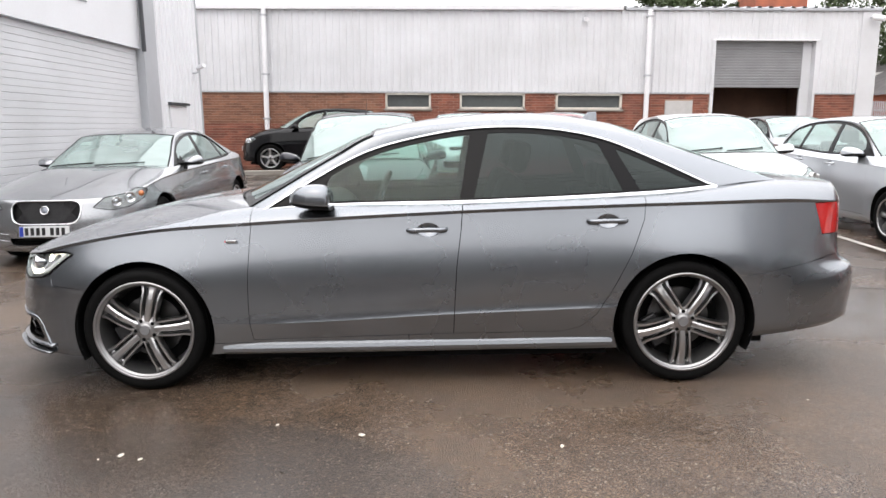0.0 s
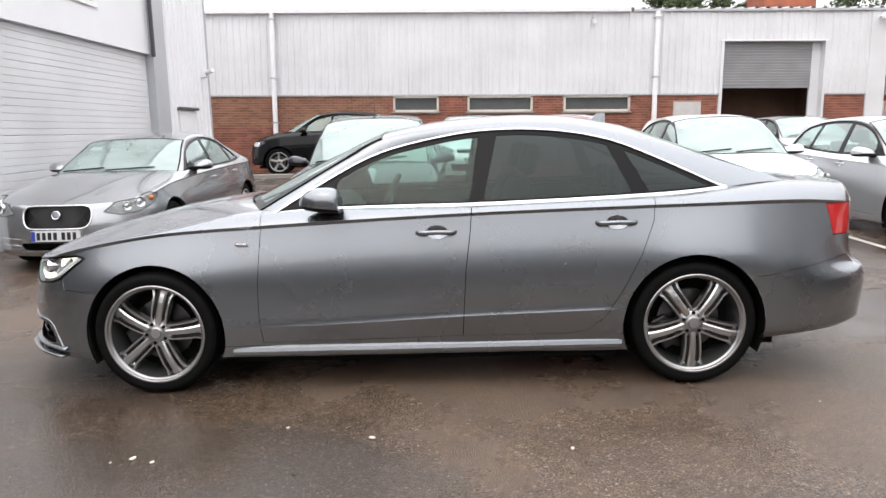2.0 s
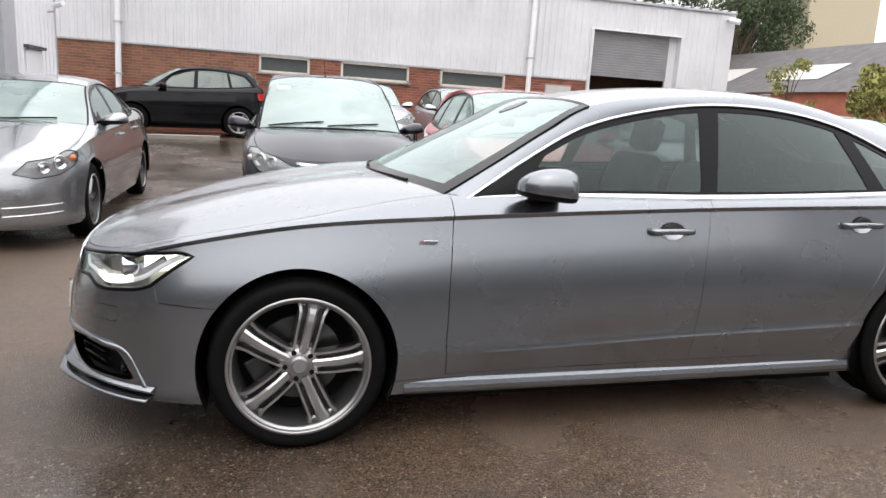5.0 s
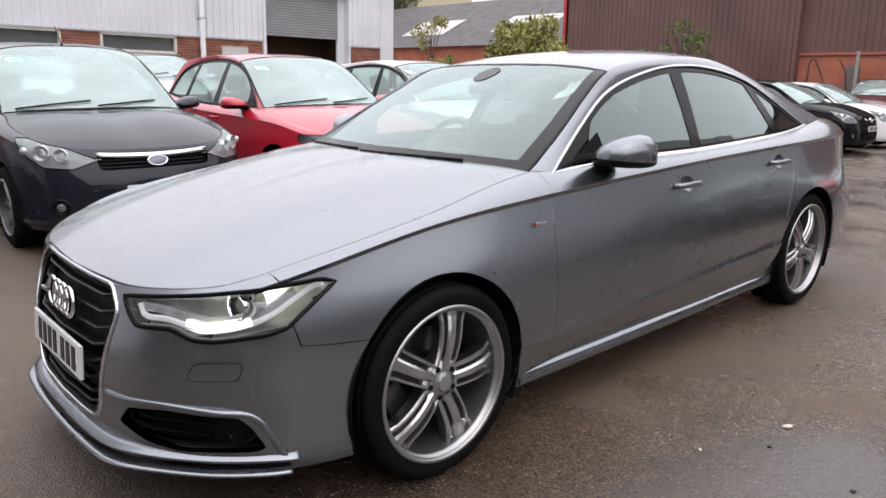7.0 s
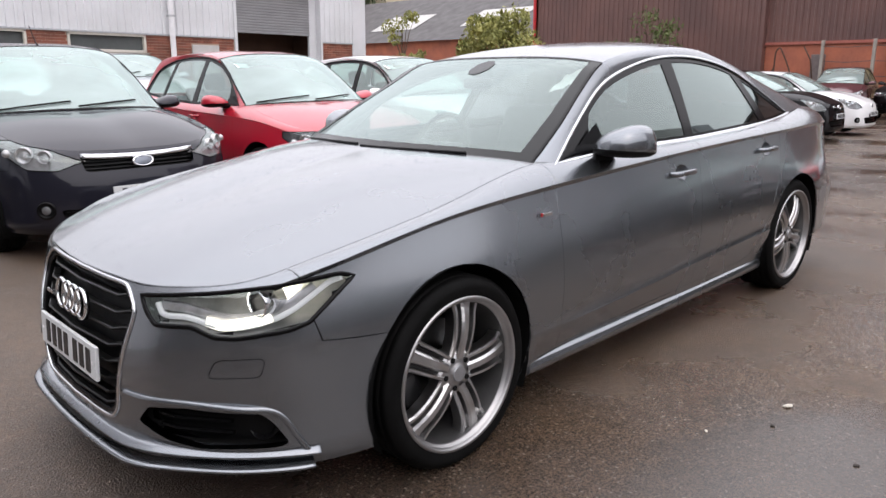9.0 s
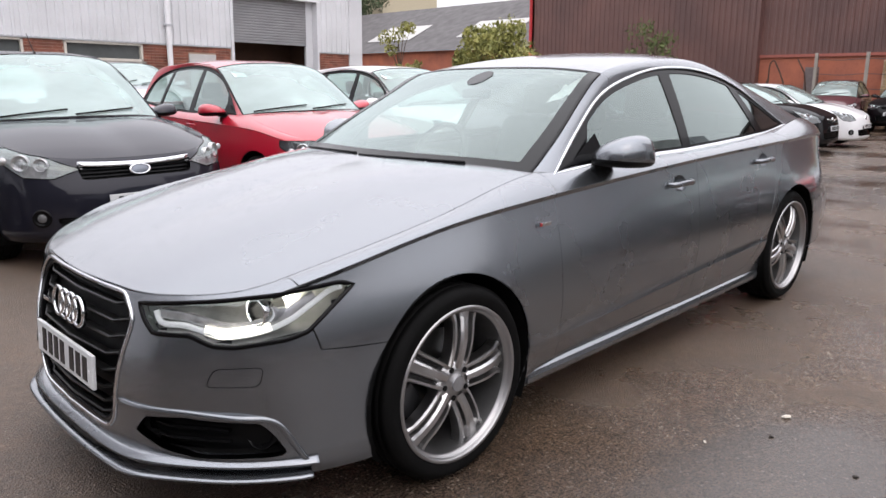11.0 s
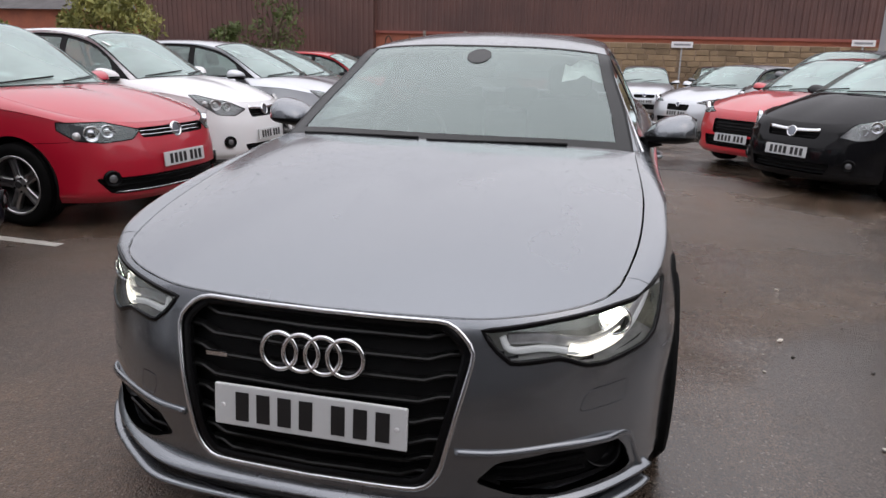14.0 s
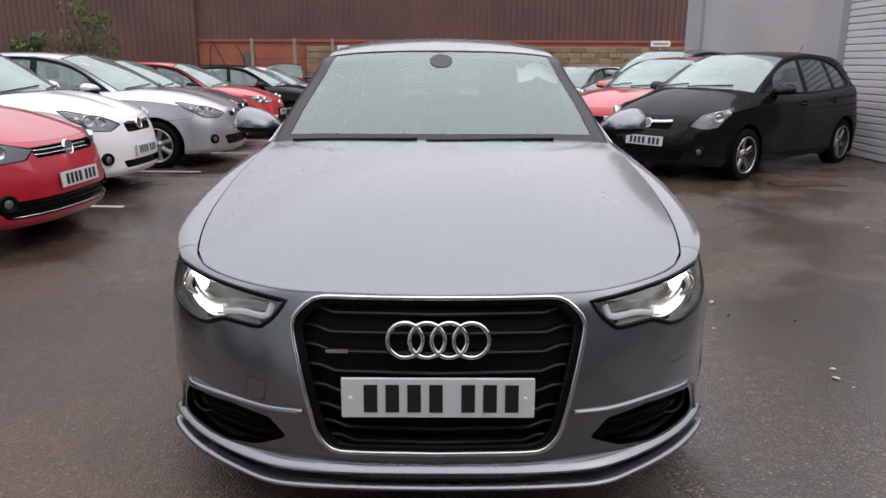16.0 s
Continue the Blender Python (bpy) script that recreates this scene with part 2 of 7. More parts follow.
def rise(x, y):
    """The height of the yard: rising a little towards the far workshop, falling gently along the row to a hollow before the stone wall."""
    s = min(1.0, max(0.0, (y - 8.0) / 7.0))
    hollow = float(np.interp(x, (4, 24, 27, 30), (0, 0.46, 0.46, 0)) * np.interp(y, (-6, -3, 9, 12), (0, 1, 1, 0)))
    return 0.30 * s * s * (3 - 2 * s) * min(1.0, max(0.0, (9.0 - x) / 6.0)) - hollow


# ---- ground ----
bm = bmesh.new()
xs = [-400, -120, -40] + [-20 + 1.0 * i for i in range(61)] + [60, 140, 400]
ys = [-400, -120, -40] + [-20 + 1.0 * i for i in range(61)] + [60, 140, 400]
sheet(bm, [[(x, y, rise(x, y)) for x in xs] for y in ys])
tagged(part("ground", bm, ASPHALT, smooth=True), "wet brown-grey asphalt yard with damp patches", "ground", kind="structure")

# ---- pale workshop at the far side of the yard ----
WALL_Y = 17.6
workshop = thing("workshop", "long workshop with pale grey metal cladding over red brick", "building", pose(0, WALL_Y, 0, 0, 1.2, 0))
BT, EV = 2.43, 4.80          # top of the brickwork, eaves
SH0, SH1 = 8.16, 10.85       # roller shutter opening
WINS = ((-1.67, -0.30), (0.57, 2.53), (3.46, 5.45))


def brick_base(bm, x0, x1, z0, z1):
    box(bm, x0, x1, 0.012, 0.30, z0, z1)


bm = bmesh.new()
brick_base(bm, -13.0, SH0 - 0.08, -0.6, 1.93)
brick_base(bm, SH1 + 0.32, 12.42, -0.6, 1.93)
for a, b in ((-13.0, WINS[0][0]), (WINS[0][1], WINS[1][0]), (WINS[1][1], WINS[2][0]), (WINS[2][1], SH0 - 0.08), (SH1 + 0.32, 12.42)):
    brick_base(bm, a, b, 1.93, BT)
part("mortar_wall", bm, MORTAR, workshop)
bm = bmesh.new()
ribbed(bm, (-13.0, -0.02, BT), (1, 0, 0), (0, 0, 1), (0, -1, 0), 13.0 + SH0 - 0.08, EV - BT, 0.20, 0.028)
part("cladding", bm, CLAD_WHITE, workshop)
bm = bmesh.new()
ribbed(bm, (SH1 + 0.33, -0.02, BT), (1, 0, 0), (0, 0, 1), (0, -1, 0), 12.42 - SH1 - 0.33, EV - BT, 0.20, 0.02)
part("cladding", bm, CLAD_WHITE, workshop)
bm = bmesh.new()
ribbed(bm, (SH0 - 0.08, -0.02, 3.98), (1, 0, 0), (0, 0, 1), (0, -1, 0), SH1 + 0.41 - SH0, EV - 3.98, 0.20, 0.02)
part("cladding", bm, CLAD_WHITE, workshop)
part("back_panel", boxed(-13.0, SH0 - 0.08, 0.0, 0.28, BT, EV), CLAD_WHITE, workshop)
part("corner_post", boxed(12.42, 12.96, -0.05, 0.35, -0.6, EV, bevel=0.01), CLAD_WHITE, workshop)
part("side_wall", boxed(12.66, 12.95, 0.35, 16.0, -0.6, EV), CLAD_WHITE, workshop)
for a, b in ((-13.0, SH0 - 0.09), (SH1 + 0.34, 12.42)):
    part("flashing", boxed(a, b, -0.045, 0.012, BT - 0.03, BT + 0.012), STEEL_GREY, workshop)
gutter = bmesh.new()
prof = [(-0.02, 0.0), (-0.16, 0.0), (-0.17, 0.11), (-0.155, 0.11), (-0.145, 0.015), (-0.02, 0.015)]
sheet(gutter, [[(x, y, EV + z) for y, z in prof] for x in (-13.0, 5.35)])
part("gutter", gutter, PIPE_WHITE, workshop)
part("gutter", boxed(5.45, 12.96, -0.10, 0.0, EV, EV + 0.07, bevel=0.01), STEEL_GREY, workshop)
bm = bmesh.new()
ribbed(bm, (-13.0, -0.06, EV + 0.08), (1, 0, 0), Vector((0, 1, 0.10)), (0, 0, 1), 26.0, 9.0, 0.33, 0.045)
part("roof", bm, STEEL_GREY, workshop)
for px in (-5.23, 6.15):
    part("drainpipe", tube(bmesh.new(), [(px, -0.12, EV), (px, -0.12, -0.4)], 0.075, 12), PIPE_WHITE, workshop)
    for z in (4.6, 2.9, 1.6):
        part("pipe_bracket", boxed(px - 0.10, px + 0.10, -0.20, 0.0, z, z + 0.05), STEEL_GREY, workshop)
for a, b in WINS:
    w = part("window", boxed(a, b, 0.10, 0.14, 1.93, BT - 0.03), WIN_PANE, workshop, "dim dusty glazing")
    bm = bmesh.new()
    for q in ((a, b, 1.93, 1.99), (a, b, BT - 0.09, BT - 0.03), (a, a + 0.06, 1.93, BT - 0.03), (b - 0.06, b, 1.93, BT - 0.03)):
        box(bm, q[0], q[1], -0.02, 0.12, q[2], q[3], bevel=0.006)
    part("frame", bm, WIN_FRAME, w)
    part("sill", boxed(a - 0.05, b + 0.05, -0.08, 0.1, 1.88, 1.93, bevel=0.01), CONCRETE, w)
part("lintel", boxed(SH0 - 0.10, SH1 + 0.36, -0.07, 0.2, 3.95, 3.99), PIPE_WHITE, workshop)
part("jamb", boxed(SH0 - 0.09, SH0, -0.06, 0.25, -0.6, 3.95), CLAD_WHITE, workshop)
bm = boxed(SH1 + 0.27, SH1 + 0.34, -0.06, 0.3, -0.6, 3.95)
box(bm, SH1, SH1 + 0.27, 0.2, 0.3, -0.6, 3.95)
part("jamb", bm, CLAD_WHITE, workshop)
sh = part("roller_shutter", boxed(SH0, SH1, 0.20, 0.22, 2.60, 3.95), SHUTTER_GREY, workshop, "half-raised galvanised roller shutter")
for i in range(17):
    z = 2.60 + i * 0.0795
    part("slat", boxed(SH0, SH1, 0.165, 0.198, z, z + 0.068, bevel=0.012), SHUTTER_GREY, sh)
bm = bmesh.new()
box(bm, SH0 - 0.4, SH1 + 0.4, 1.6, 1.7, -0.6, 3.9)
box(bm, SH0 - 0.4, SH0 - 0.3, 0.3, 6.0, -0.6, 3.9)
box(bm, SH1 + 0.3, SH1 + 0.4, 0.3, 6.0, -0.6, 3.9)
box(bm, SH0 - 0.4, SH1 + 0.4, 0.3, 6.0, 3.9, 4.0)
part("dark_bay", bm, material("brown_dim_interior", srgb(86, 62, 48), 0.9, 0, 0.3, 0.8, 6), workshop)
part("service_door", boxed(6.75, 7.57, -0.03, 0.02, 0.1, 2.19, bevel=0.008), material("greyed_door_paint", srgb(186, 184, 182), 0.5, 0, 0.12), workshop, "small white steel door")
cctv = thing("security_camera", "small white security camera on the workshop wall", "camera", pose(4.35, WALL_Y - 0.1, 4.45))
part("housing", tube(bmesh.new(), [(0, -0.28, -0.05), (0, 0, 0)], 0.06, 12), PIPE_WHITE, cctv)
part("bracket", tube(bmesh.new(), [(0, -0.05, 0), (0, 0.1, 0.12)], 0.02, 8), STEEL_GREY, cctv)
cctv2 = thing("security_camera", "white security camera on the workshop corner", "camera", pose(12.75, WALL_Y - 0.1, 4.35))
part("housing", tube(bmesh.new(), [(0.22, -0.30, -0.08), (0, -0.08, 0)], 0.085, 12), PIPE_WHITE, cctv2)
part("bracket", tube(bmesh.new(), [(0, -0.1, 0), (0, 0.1, 0.0)], 0.03, 8), STEEL_GREY, cctv2)

# ---- grey unit with the large sectional door ----
unit = thing("grey_unit", "light grey industrial unit with a large sectional door", "building", pose(-5.4, 0, 0))
part("wall_upper", boxed(-0.3, 0.0, 2.8, 9.04, 2.90, 6.5), CLAD_GREY, unit)
part("wall_end", boxed(-0.3, 0.0, 2.8, 3.2, -0.1, 2.90), CLAD_GREY, unit)
door = part("sectional_door", boxed(-0.16, -0.10, 3.2, 9.04, 0.0, 2.90), CLAD_GREY, unit, "light grey ribbed sectional door")
for i in range(6):
    for j in range(5):
        z = 0.01 + i * 0.48 + j * 0.096
        part("door_rib", boxed(-0.10, -0.088, 3.2, 9.03, z + (0.010 if j == 0 else 0.002), z + 0.094, bevel=0.004), CLAD_WHITE, door)
part("column", boxed(-0.3, 0.06, 9.04, 9.66, -0.1, 6.5, bevel=0.008), STEEL_GREY, unit)
bm = bmesh.new()
ribbed(bm, (0.0, 9.66, -0.1), (0, 1, 0), (0, 0, 1), (1, 0, 0), 2.45, 6.6, 0.25, 0.035)
part("cladding", bm, CLAD_GREY, unit)
part("end_wall", boxed(-8.0, -0.02, 12.02, 12.11, -0.1, 6.5), CLAD_GREY, unit)
part("corner_trim", boxed(-0.08, 0.045, 12.09, 12.16, -0.1, 6.5), STEEL_GREY, unit)
hatch = part("hatch", boxed(0.036, 0.06, 10.14, 11.05, 0.1, 1.92, bevel=0.006), CLAD_GREY, unit, "flush grey service door")
part("hood", boxed(0.03, 0.12, 10.08, 11.12, 1.93, 1.98), SIGN_MARK, hatch)
part("pole", tube(bmesh.new(), [(0.09, 8.98, 2.85), (0.09, 8.98, 6.4)], 0.04, 8), SIGN_MARK, unit)
part("roof", boxed(-8.0, 0.1, 2.8, 12.16, 6.5, 6.7), STEEL_GREY, unit)
part("side_wall", boxed(-8.0, -0.3, 2.8, 3.0, -0.1, 6.5), CLAD_GREY, unit)
sgn = part("sign_board", boxed(0.005, 0.03, 5.7, 7.1, 3.42, 3.9), SIGN_WHITE, unit, "white sign board")
for i in range(5):
    part("sign_bar", boxed(0.03, 0.036, 5.95 + i * 0.21, 6.07 + i * 0.21, 3.50, 3.62), SIGN_MARK, sgn)
cctv3 = thing("security_camera", "white security camera on the grey unit", "camera", pose(-5.36, 11.7, 2.75))
part("housing", tube(bmesh.new(), [(0.10, 0.0, 0.02), (0.28, -0.12, 0.06)], 0.05, 10), PIPE_WHITE, cctv3)
part("bracket", tube(bmesh.new(), [(-0.04, 0, -0.1), (0.10, 0, -0.08), (0.10, 0, 0.02)], 0.018, 8), STEEL_GREY, cctv3)

# ---- grey unit beside the black hatchback ----
unit2 = thing("grey_unit", "grey rendered unit with a roller shutter", "building", pose(0, -6.1, 0))
part("wall_panel", boxed(8.08, 13.55, -0.30, 0.0, -0.1, 6.0), material("grey_render", srgb(178, 177, 177), 0.7, 0, 0.10, 0.6, 12), unit2)
part("column", boxed(7.25, 8.08, -0.3, 0.10, -0.1, 6.0, bevel=0.01), STEEL_GREY, unit2)
part("column", boxed(13.55, 14.6, -0.3, 0.08, -0.1, 6.0, bevel=0.01), STEEL_GREY, unit2)
part("end_wall", boxed(14.3, 14.6, -9.0, -0.3, -0.1, 6.0), CLAD_GREY, unit2)
shut = part("roller_shutter", boxed(5.5, 7.25, -0.10, -0.03, 0, 4.2), CLAD_GREY, unit2, "closed white roller shutter")
for i in range(42):
    part("slat", boxed(5.5, 7.245, -0.03, 0.0, 0.01 + i * 0.1, 0.10 + i * 0.1, bevel=0.012), CLAD_WHITE, shut)
part("wall_upper", boxed(5.5, 7.25, -0.30, 0.0, 4.2, 6.0), CLAD_GREY, unit2)
part("column", boxed(5.2, 5.5, -0.3, 0.05, -0.1, 6.0, bevel=0.01), STEEL_GREY, unit2)

# ---- brown hall, stone wall and brick shed in the distance ----
hall = thing("brown_hall", "tall brown corrugated hall on an orange brick base", "building", pose(31, 0, 0))
bm = bmesh.new()
ribbed(bm, (0, -30, 2.30), (0, 1, 0), (0, 0, 1), (-1, 0, 0), 41.45, 7.0, 0.28, 0.05)
part("cladding", bm, CLAD_BROWN, hall)
bm = bmesh.new()
ribbed(bm, (-0.35, 11.45, -0.2), (0, 1, 0), (0, 0, 1), (-1, 0, 0), 12.85, 9.5, 0.28, 0.05)
part("cladding", bm, CLAD_BROWN, hall)
part("corner_sheet", boxed(-0.4, 0.05, 11.40, 11.52, -0.2, 9.3), CLAD_BROWN, hall)
part("brick_base", boxed(0.0, 0.3, -30, 11.45, -0.2, 2.22), BRICK_FAR, hall)
part("flashing", boxed(-0.1, 0.1, -30, 11.45, 2.22, 2.34), material("brick_red_flashing", srgb(150, 84, 72), 0.6), hall)
part("side_wall", boxed(-0.35, 20, 24.1, 24.35, -0.2, 9.3), CLAD_BROWN, hall)
part("drainpipe", tube(bmesh.new(), [(-0.5, 24.2, 9.0), (-0.5, 24.2, 0)], 0.09, 10), RED_PAINT, hall)
part("roof", boxed(-0.5, 20, -30, 24.4, 9.3, 9.5), SLATE, hall)

shed = thing("brick_shed", "low orange brick shed with a dark slate roof", "building", pose(34, 0, 0))
part("wall", boxed(0, 0.3, 25.5, 75, -0.2, 3.3), BRICK_FAR, shed)
bm = bmesh.new()
sheet(bm, [[(-0.4, y, 3.25), (8.0, y, 7.2), (16.4, y, 3.25)] for y in (25.2, 75)])
part("roof", bm, SLATE, shed)
bm = bmesh.new()
bm.faces.new([bm.verts.new(p) for p in ((0, 25.5, 3.2), (8.0, 25.5, 7.1), (16, 25.5, 3.2))])
part("gable", bm, BRICK_FAR, shed)
for y in (30, 40, 50, 60):
    bm = bmesh.new()
    sheet(bm, [[(x, yy, 3.25 + (x + 0.4) * 0.470 + 0.05) for x in (1.6, 4.2)] for yy in (y, y + 5.0)])
    part("skylight", bm, material("pale_skylight", srgb(176, 174, 170), 0.4), shed)
# ---- car materials ----
def paint(name, colour, metal=0.6, rough=0.34, flake=0.02, coat=1.0, spec=0.5, coat_rough=0.03):
    return material(name, colour, rough, metal, flake, 1.5, 900, spec=spec, coat=coat, coat_rough=coat_rough, rough_vary=0.05)


def glass_material(name, tint, clear, rough=0.015, sky_veil=0.0, ior=1.8, power=4.2):
    """Thin sheet glass: a reflection by its angle over a tinted view through, with a pale colour mixed in that paints
    reflected sky.
    """
    m = bpy.data.materials.new(name)
    m.use_nodes = True
    n, l = m.node_tree.nodes, m.node_tree.links
    n.remove(n["Principled BSDF"])
    out = n["Material Output"]
    tr, gl, mx, fr = (n.new(k) for k in ("ShaderNodeBsdfTransparent", "ShaderNodeBsdfGlossy", "ShaderNodeMixShader", "ShaderNodeLayerWeight"))
    tr.inputs[0].default_value = (*[t * clear for t in tint], 1)
    gl.inputs["Roughness"].default_value = rough
    f0 = ((ior - 1) / (ior + 1)) ** 2
    fr.inputs[0].default_value = 0.5
    pw, ml = n.new("ShaderNodeMath"), n.new("ShaderNodeMath")
    pw.operation, ml.operation = "POWER", "MULTIPLY_ADD"
    pw.inputs[1].default_value = power
    ml.inputs[1].default_value, ml.inputs[2].default_value = 1 - f0, f0
    l.new(fr.outputs["Facing"], pw.inputs[0])
    l.new(pw.outputs[0], ml.inputs[0])
    gl.inputs[0].default_value = (0.88, 1.0, 0.97, 1)
    l.new(ml.outputs[0], mx.inputs[0])
    if sky_veil:
        df, m2, nz = n.new("ShaderNodeBsdfDiffuse"), n.new("ShaderNodeMixShader"), n.new("ShaderNodeTexNoise")
        nz.inputs["Scale"].default_value, nz.inputs["Detail"].default_value = 2.0, 6
        sp = n.new("ShaderNodeMapRange")
        sp.inputs[3].default_value, sp.inputs[4].default_value = sky_veil * 0.6, sky_veil * 1.4
        l.new(nz.outputs[0], sp.inputs[0])
        l.new(sp.outputs[0], m2.inputs[0])
        df.inputs[0].default_value = (0.66, 0.80, 0.77, 1)
        l.new(tr.outputs[0], m2.inputs[1])
        l.new(df.outputs[0], m2.inputs[2])
        l.new(m2.outputs[0], mx.inputs[1])
    else:
        l.new(tr.outputs[0], mx.inputs[1])
    l.new(gl.outputs[0], mx.inputs[2])
    l.new(mx.outputs[0], out.inputs[0])
    return m


GLASS = glass_material("tinted_car_glass", (0.80, 0.93, 0.88), 0.72, sky_veil=0.12, ior=1.7, power=3.2)
SCREEN = glass_material("windscreen_glass", (0.84, 0.94, 0.90), 0.72, sky_veil=0.06, ior=1.92, power=3.4)
# The strongest pale veil: bright sky in the parked cars' screens, put into the colour.
SCREEN_PALE = glass_material("sky_pale_windscreen_glass", (0.72, 0.94, 0.88), 0.6, 0.05, sky_veil=0.30, ior=2.0)
PRIVACY = glass_material("privacy_glass", (0.8, 0.85, 0.9), 0.15, sky_veil=0.006, ior=1.36, power=2.7)
SIDE_GLASS = glass_material("green_side_glass", (0.70, 0.88, 0.82), 0.80, sky_veil=0.006, ior=1.38, power=2.5)
LENS = glass_material("clear_lamp_lens", (0.97, 0.98, 1.0), 0.95)
RED_LENS = material("red_lamp_lens", (0.45, 0.012, 0.012), 0.12, 0, 0.1, coat=0.6)
AMBER = material("amber_lamp", (0.5, 0.16, 0.05), 0.2, 0, 0.1)
CHROME = material("chrome", (0.80, 0.81, 0.83), 0.10, 1.0, 0.03)
CHROME_DULL = material("brushed_bright_trim", (0.72, 0.73, 0.75), 0.24, 1.0, 0.05)
REFLECTOR = material("lamp_reflector", (0.58, 0.58, 0.58), 0.25, 0.40, 0.35, 18, 50)
ALLOY = material("silver_alloy", (0.52, 0.515, 0.515), 0.30, 1.0, 0.06, 6, 90, coat=0.25)
RIM_EDGE = material("satin_rim_edge", (0.40, 0.395, 0.395), 0.40, 1.0, 0.08, 6, 90)
# Alloy darkened for the shade inside wheel barrels; the second also serves plain dark parts.
ALLOY_SHADED = material("shaded_inner_alloy", (0.17, 0.17, 0.17), 0.42, 0.8, 0.15, 8, 60)
ALLOY_DARK = material("shaded_alloy", (0.055, 0.055, 0.058), 0.5, 0.6, 0.15)
RUBBER = material("tyre_rubber", (0.006, 0.006, 0.006), 0.7, 0, 0.25, 12, 120, bump=0.15, spec=0.06)
BLACK_GLOSS = material("gloss_black_trim", (0.005, 0.005, 0.0055), 0.15, 0, 0.1, spec=0.12)
BLACK_MATT = material("black_plastic", (0.006, 0.006, 0.0064), 0.5, 0, 0.2, 8, 150, bump=0.1, spec=0.14)
SHELL = material("dark_inner_shell", (0.005, 0.005, 0.005), 0.9, 0, 0.2, spec=0.1)
CABIN = material("dark_cabin_trim", (0.030, 0.030, 0.032), 0.75, 0, 0.2, 10, 200, bump=0.2)
CABIN_GREY = material("grey_cabin_trim", (0.11, 0.11, 0.115), 0.7, 0, 0.15)
PLATE = material("white_number_plate", srgb(200, 202, 203), 0.35, 0, 0.04)
PLATE_MARK = material("plate_mark", (0.012, 0.012, 0.013), 0.4)
PLATE_BLUE = material("plate_blue", srgb(40, 60, 150), 0.4)
GLOW = material("lit_lamp_core", (1.0, 0.94, 0.78), 0.3, emit=1.7)
STRIP_WHITE = material("white_lamp_strip", (0.55, 0.56, 0.55), 0.35, 0, 0.05, emit=0.30)
GROOVE_SHADE = material("groove_shade", (0.045, 0.045, 0.045), 0.5, 0.6, 0.2)
DISC = material("brake_disc", (0.10, 0.10, 0.10), 0.35, 0.9, 0.2)
WATER = material("water_drop", (0.29, 0.305, 0.33), 0.10, 0.9, 0.05, spec=0.8)
SCREEN_BAND = material("dark_fritted_glass", (0.012, 0.013, 0.013), 0.2, 0, 0.1, spec=0.25)
PAPER = material("white_paper", srgb(236, 238, 236), 0.7, 0, 0.05)


# ---- surface tools ----
def smooth_curve(pts, subs):
    """Points of a smooth curve through pts; subs: pieces in each interval, a number or a list. Any dimension."""
    p = np.array(pts, float)
    n = len(p)
    u = np.r_[0, np.cumsum(np.maximum(np.linalg.norm(np.diff(p, axis=0), axis=1), 1e-6) ** 0.5)]
    d = np.diff(p, axis=0) / np.diff(u)[:, None]
    h = np.diff(u)
    m = np.zeros_like(p)
    m[0], m[-1] = d[0], d[-1]
    for i in range(1, n - 1):
        m[i] = (d[i - 1] * h[i] + d[i] * h[i - 1]) / (h[i] + h[i - 1])
    out = []
    for i in range(n - 1):
        k = subs[i] if isinstance(subs, (list, tuple)) else subs
        for j in range(k):
            t = j / k
            out.append((2 * t**3 - 3 * t**2 + 1) * p[i] + (t**3 - 2 * t**2 + t) * h[i] * m[i] + (3 * t**2 - 2 * t**3) * p[i + 1] + (t**3 - t**2) * h[i] * m[i + 1])
    out.append(p[-1])
    return np.array(out)


def resample(c, n):
    """n points evenly spread along a polyline."""
    s = np.r_[0, np.cumsum(np.linalg.norm(np.diff(c, axis=0), axis=1))]
    q = np.linspace(0, s[-1], n)
    return np.stack([np.interp(q, s, c[:, k]) for k in range(c.shape[1])], 1)


def coons(front, back, inner, outer):
    """A grid on four boundary curves: front and back run from inner to outer."""
    a, b, c, d = (np.asarray(v, float) for v in (front, back, inner, outer))
    n, m = len(c), len(a)
    u, v = np.linspace(0, 1, n)[:, None, None], np.linspace(0, 1, m)[None, :, None]
    g = (1 - u) * a[None] + u * b[None] + (1 - v) * c[:, None] + v * d[:, None]
    return g - ((1 - u) * (1 - v) * a[0] + (1 - u) * v * a[-1] + u * (1 - v) * b[0] + u * v * b[-1])


def both_sides(g):
    """A half grid with y >= 0, columns from the middle out, mirrored into a whole one."""
    return np.concatenate([(g * (1, -1, 1))[:, :0:-1], g], 1)


def grid_bm(g, outward):
    """A bmesh of a grid with its smooth normals kept in a layer; outward: a point inside the thing."""
    bm = bmesh.new()
    lay = bm.verts.layers.float_vector.new("nrm")
    vs = sheet(bm, [[tuple(p) for p in row] for row in g])
    du, dv = np.gradient(g, axis=0), np.gradient(g, axis=1)
    nn = np.cross(du, dv)
    nn /= np.maximum(np.linalg.norm(nn, axis=2, keepdims=True), 1e-9)
    mid = g.reshape(-1, 3).mean(0) - np.array(outward)
    if (nn.reshape(-1, 3) * (g.reshape(-1, 3) - np.array(outward))).sum() < 0:
        nn = -nn
    for row, nr in zip(vs, nn):
        for v, q in zip(row, nr):
            v[lay] = Vector(q)
    bmesh.ops.remove_doubles(bm, verts=bm.verts[:], dist=1e-5)
    return bm


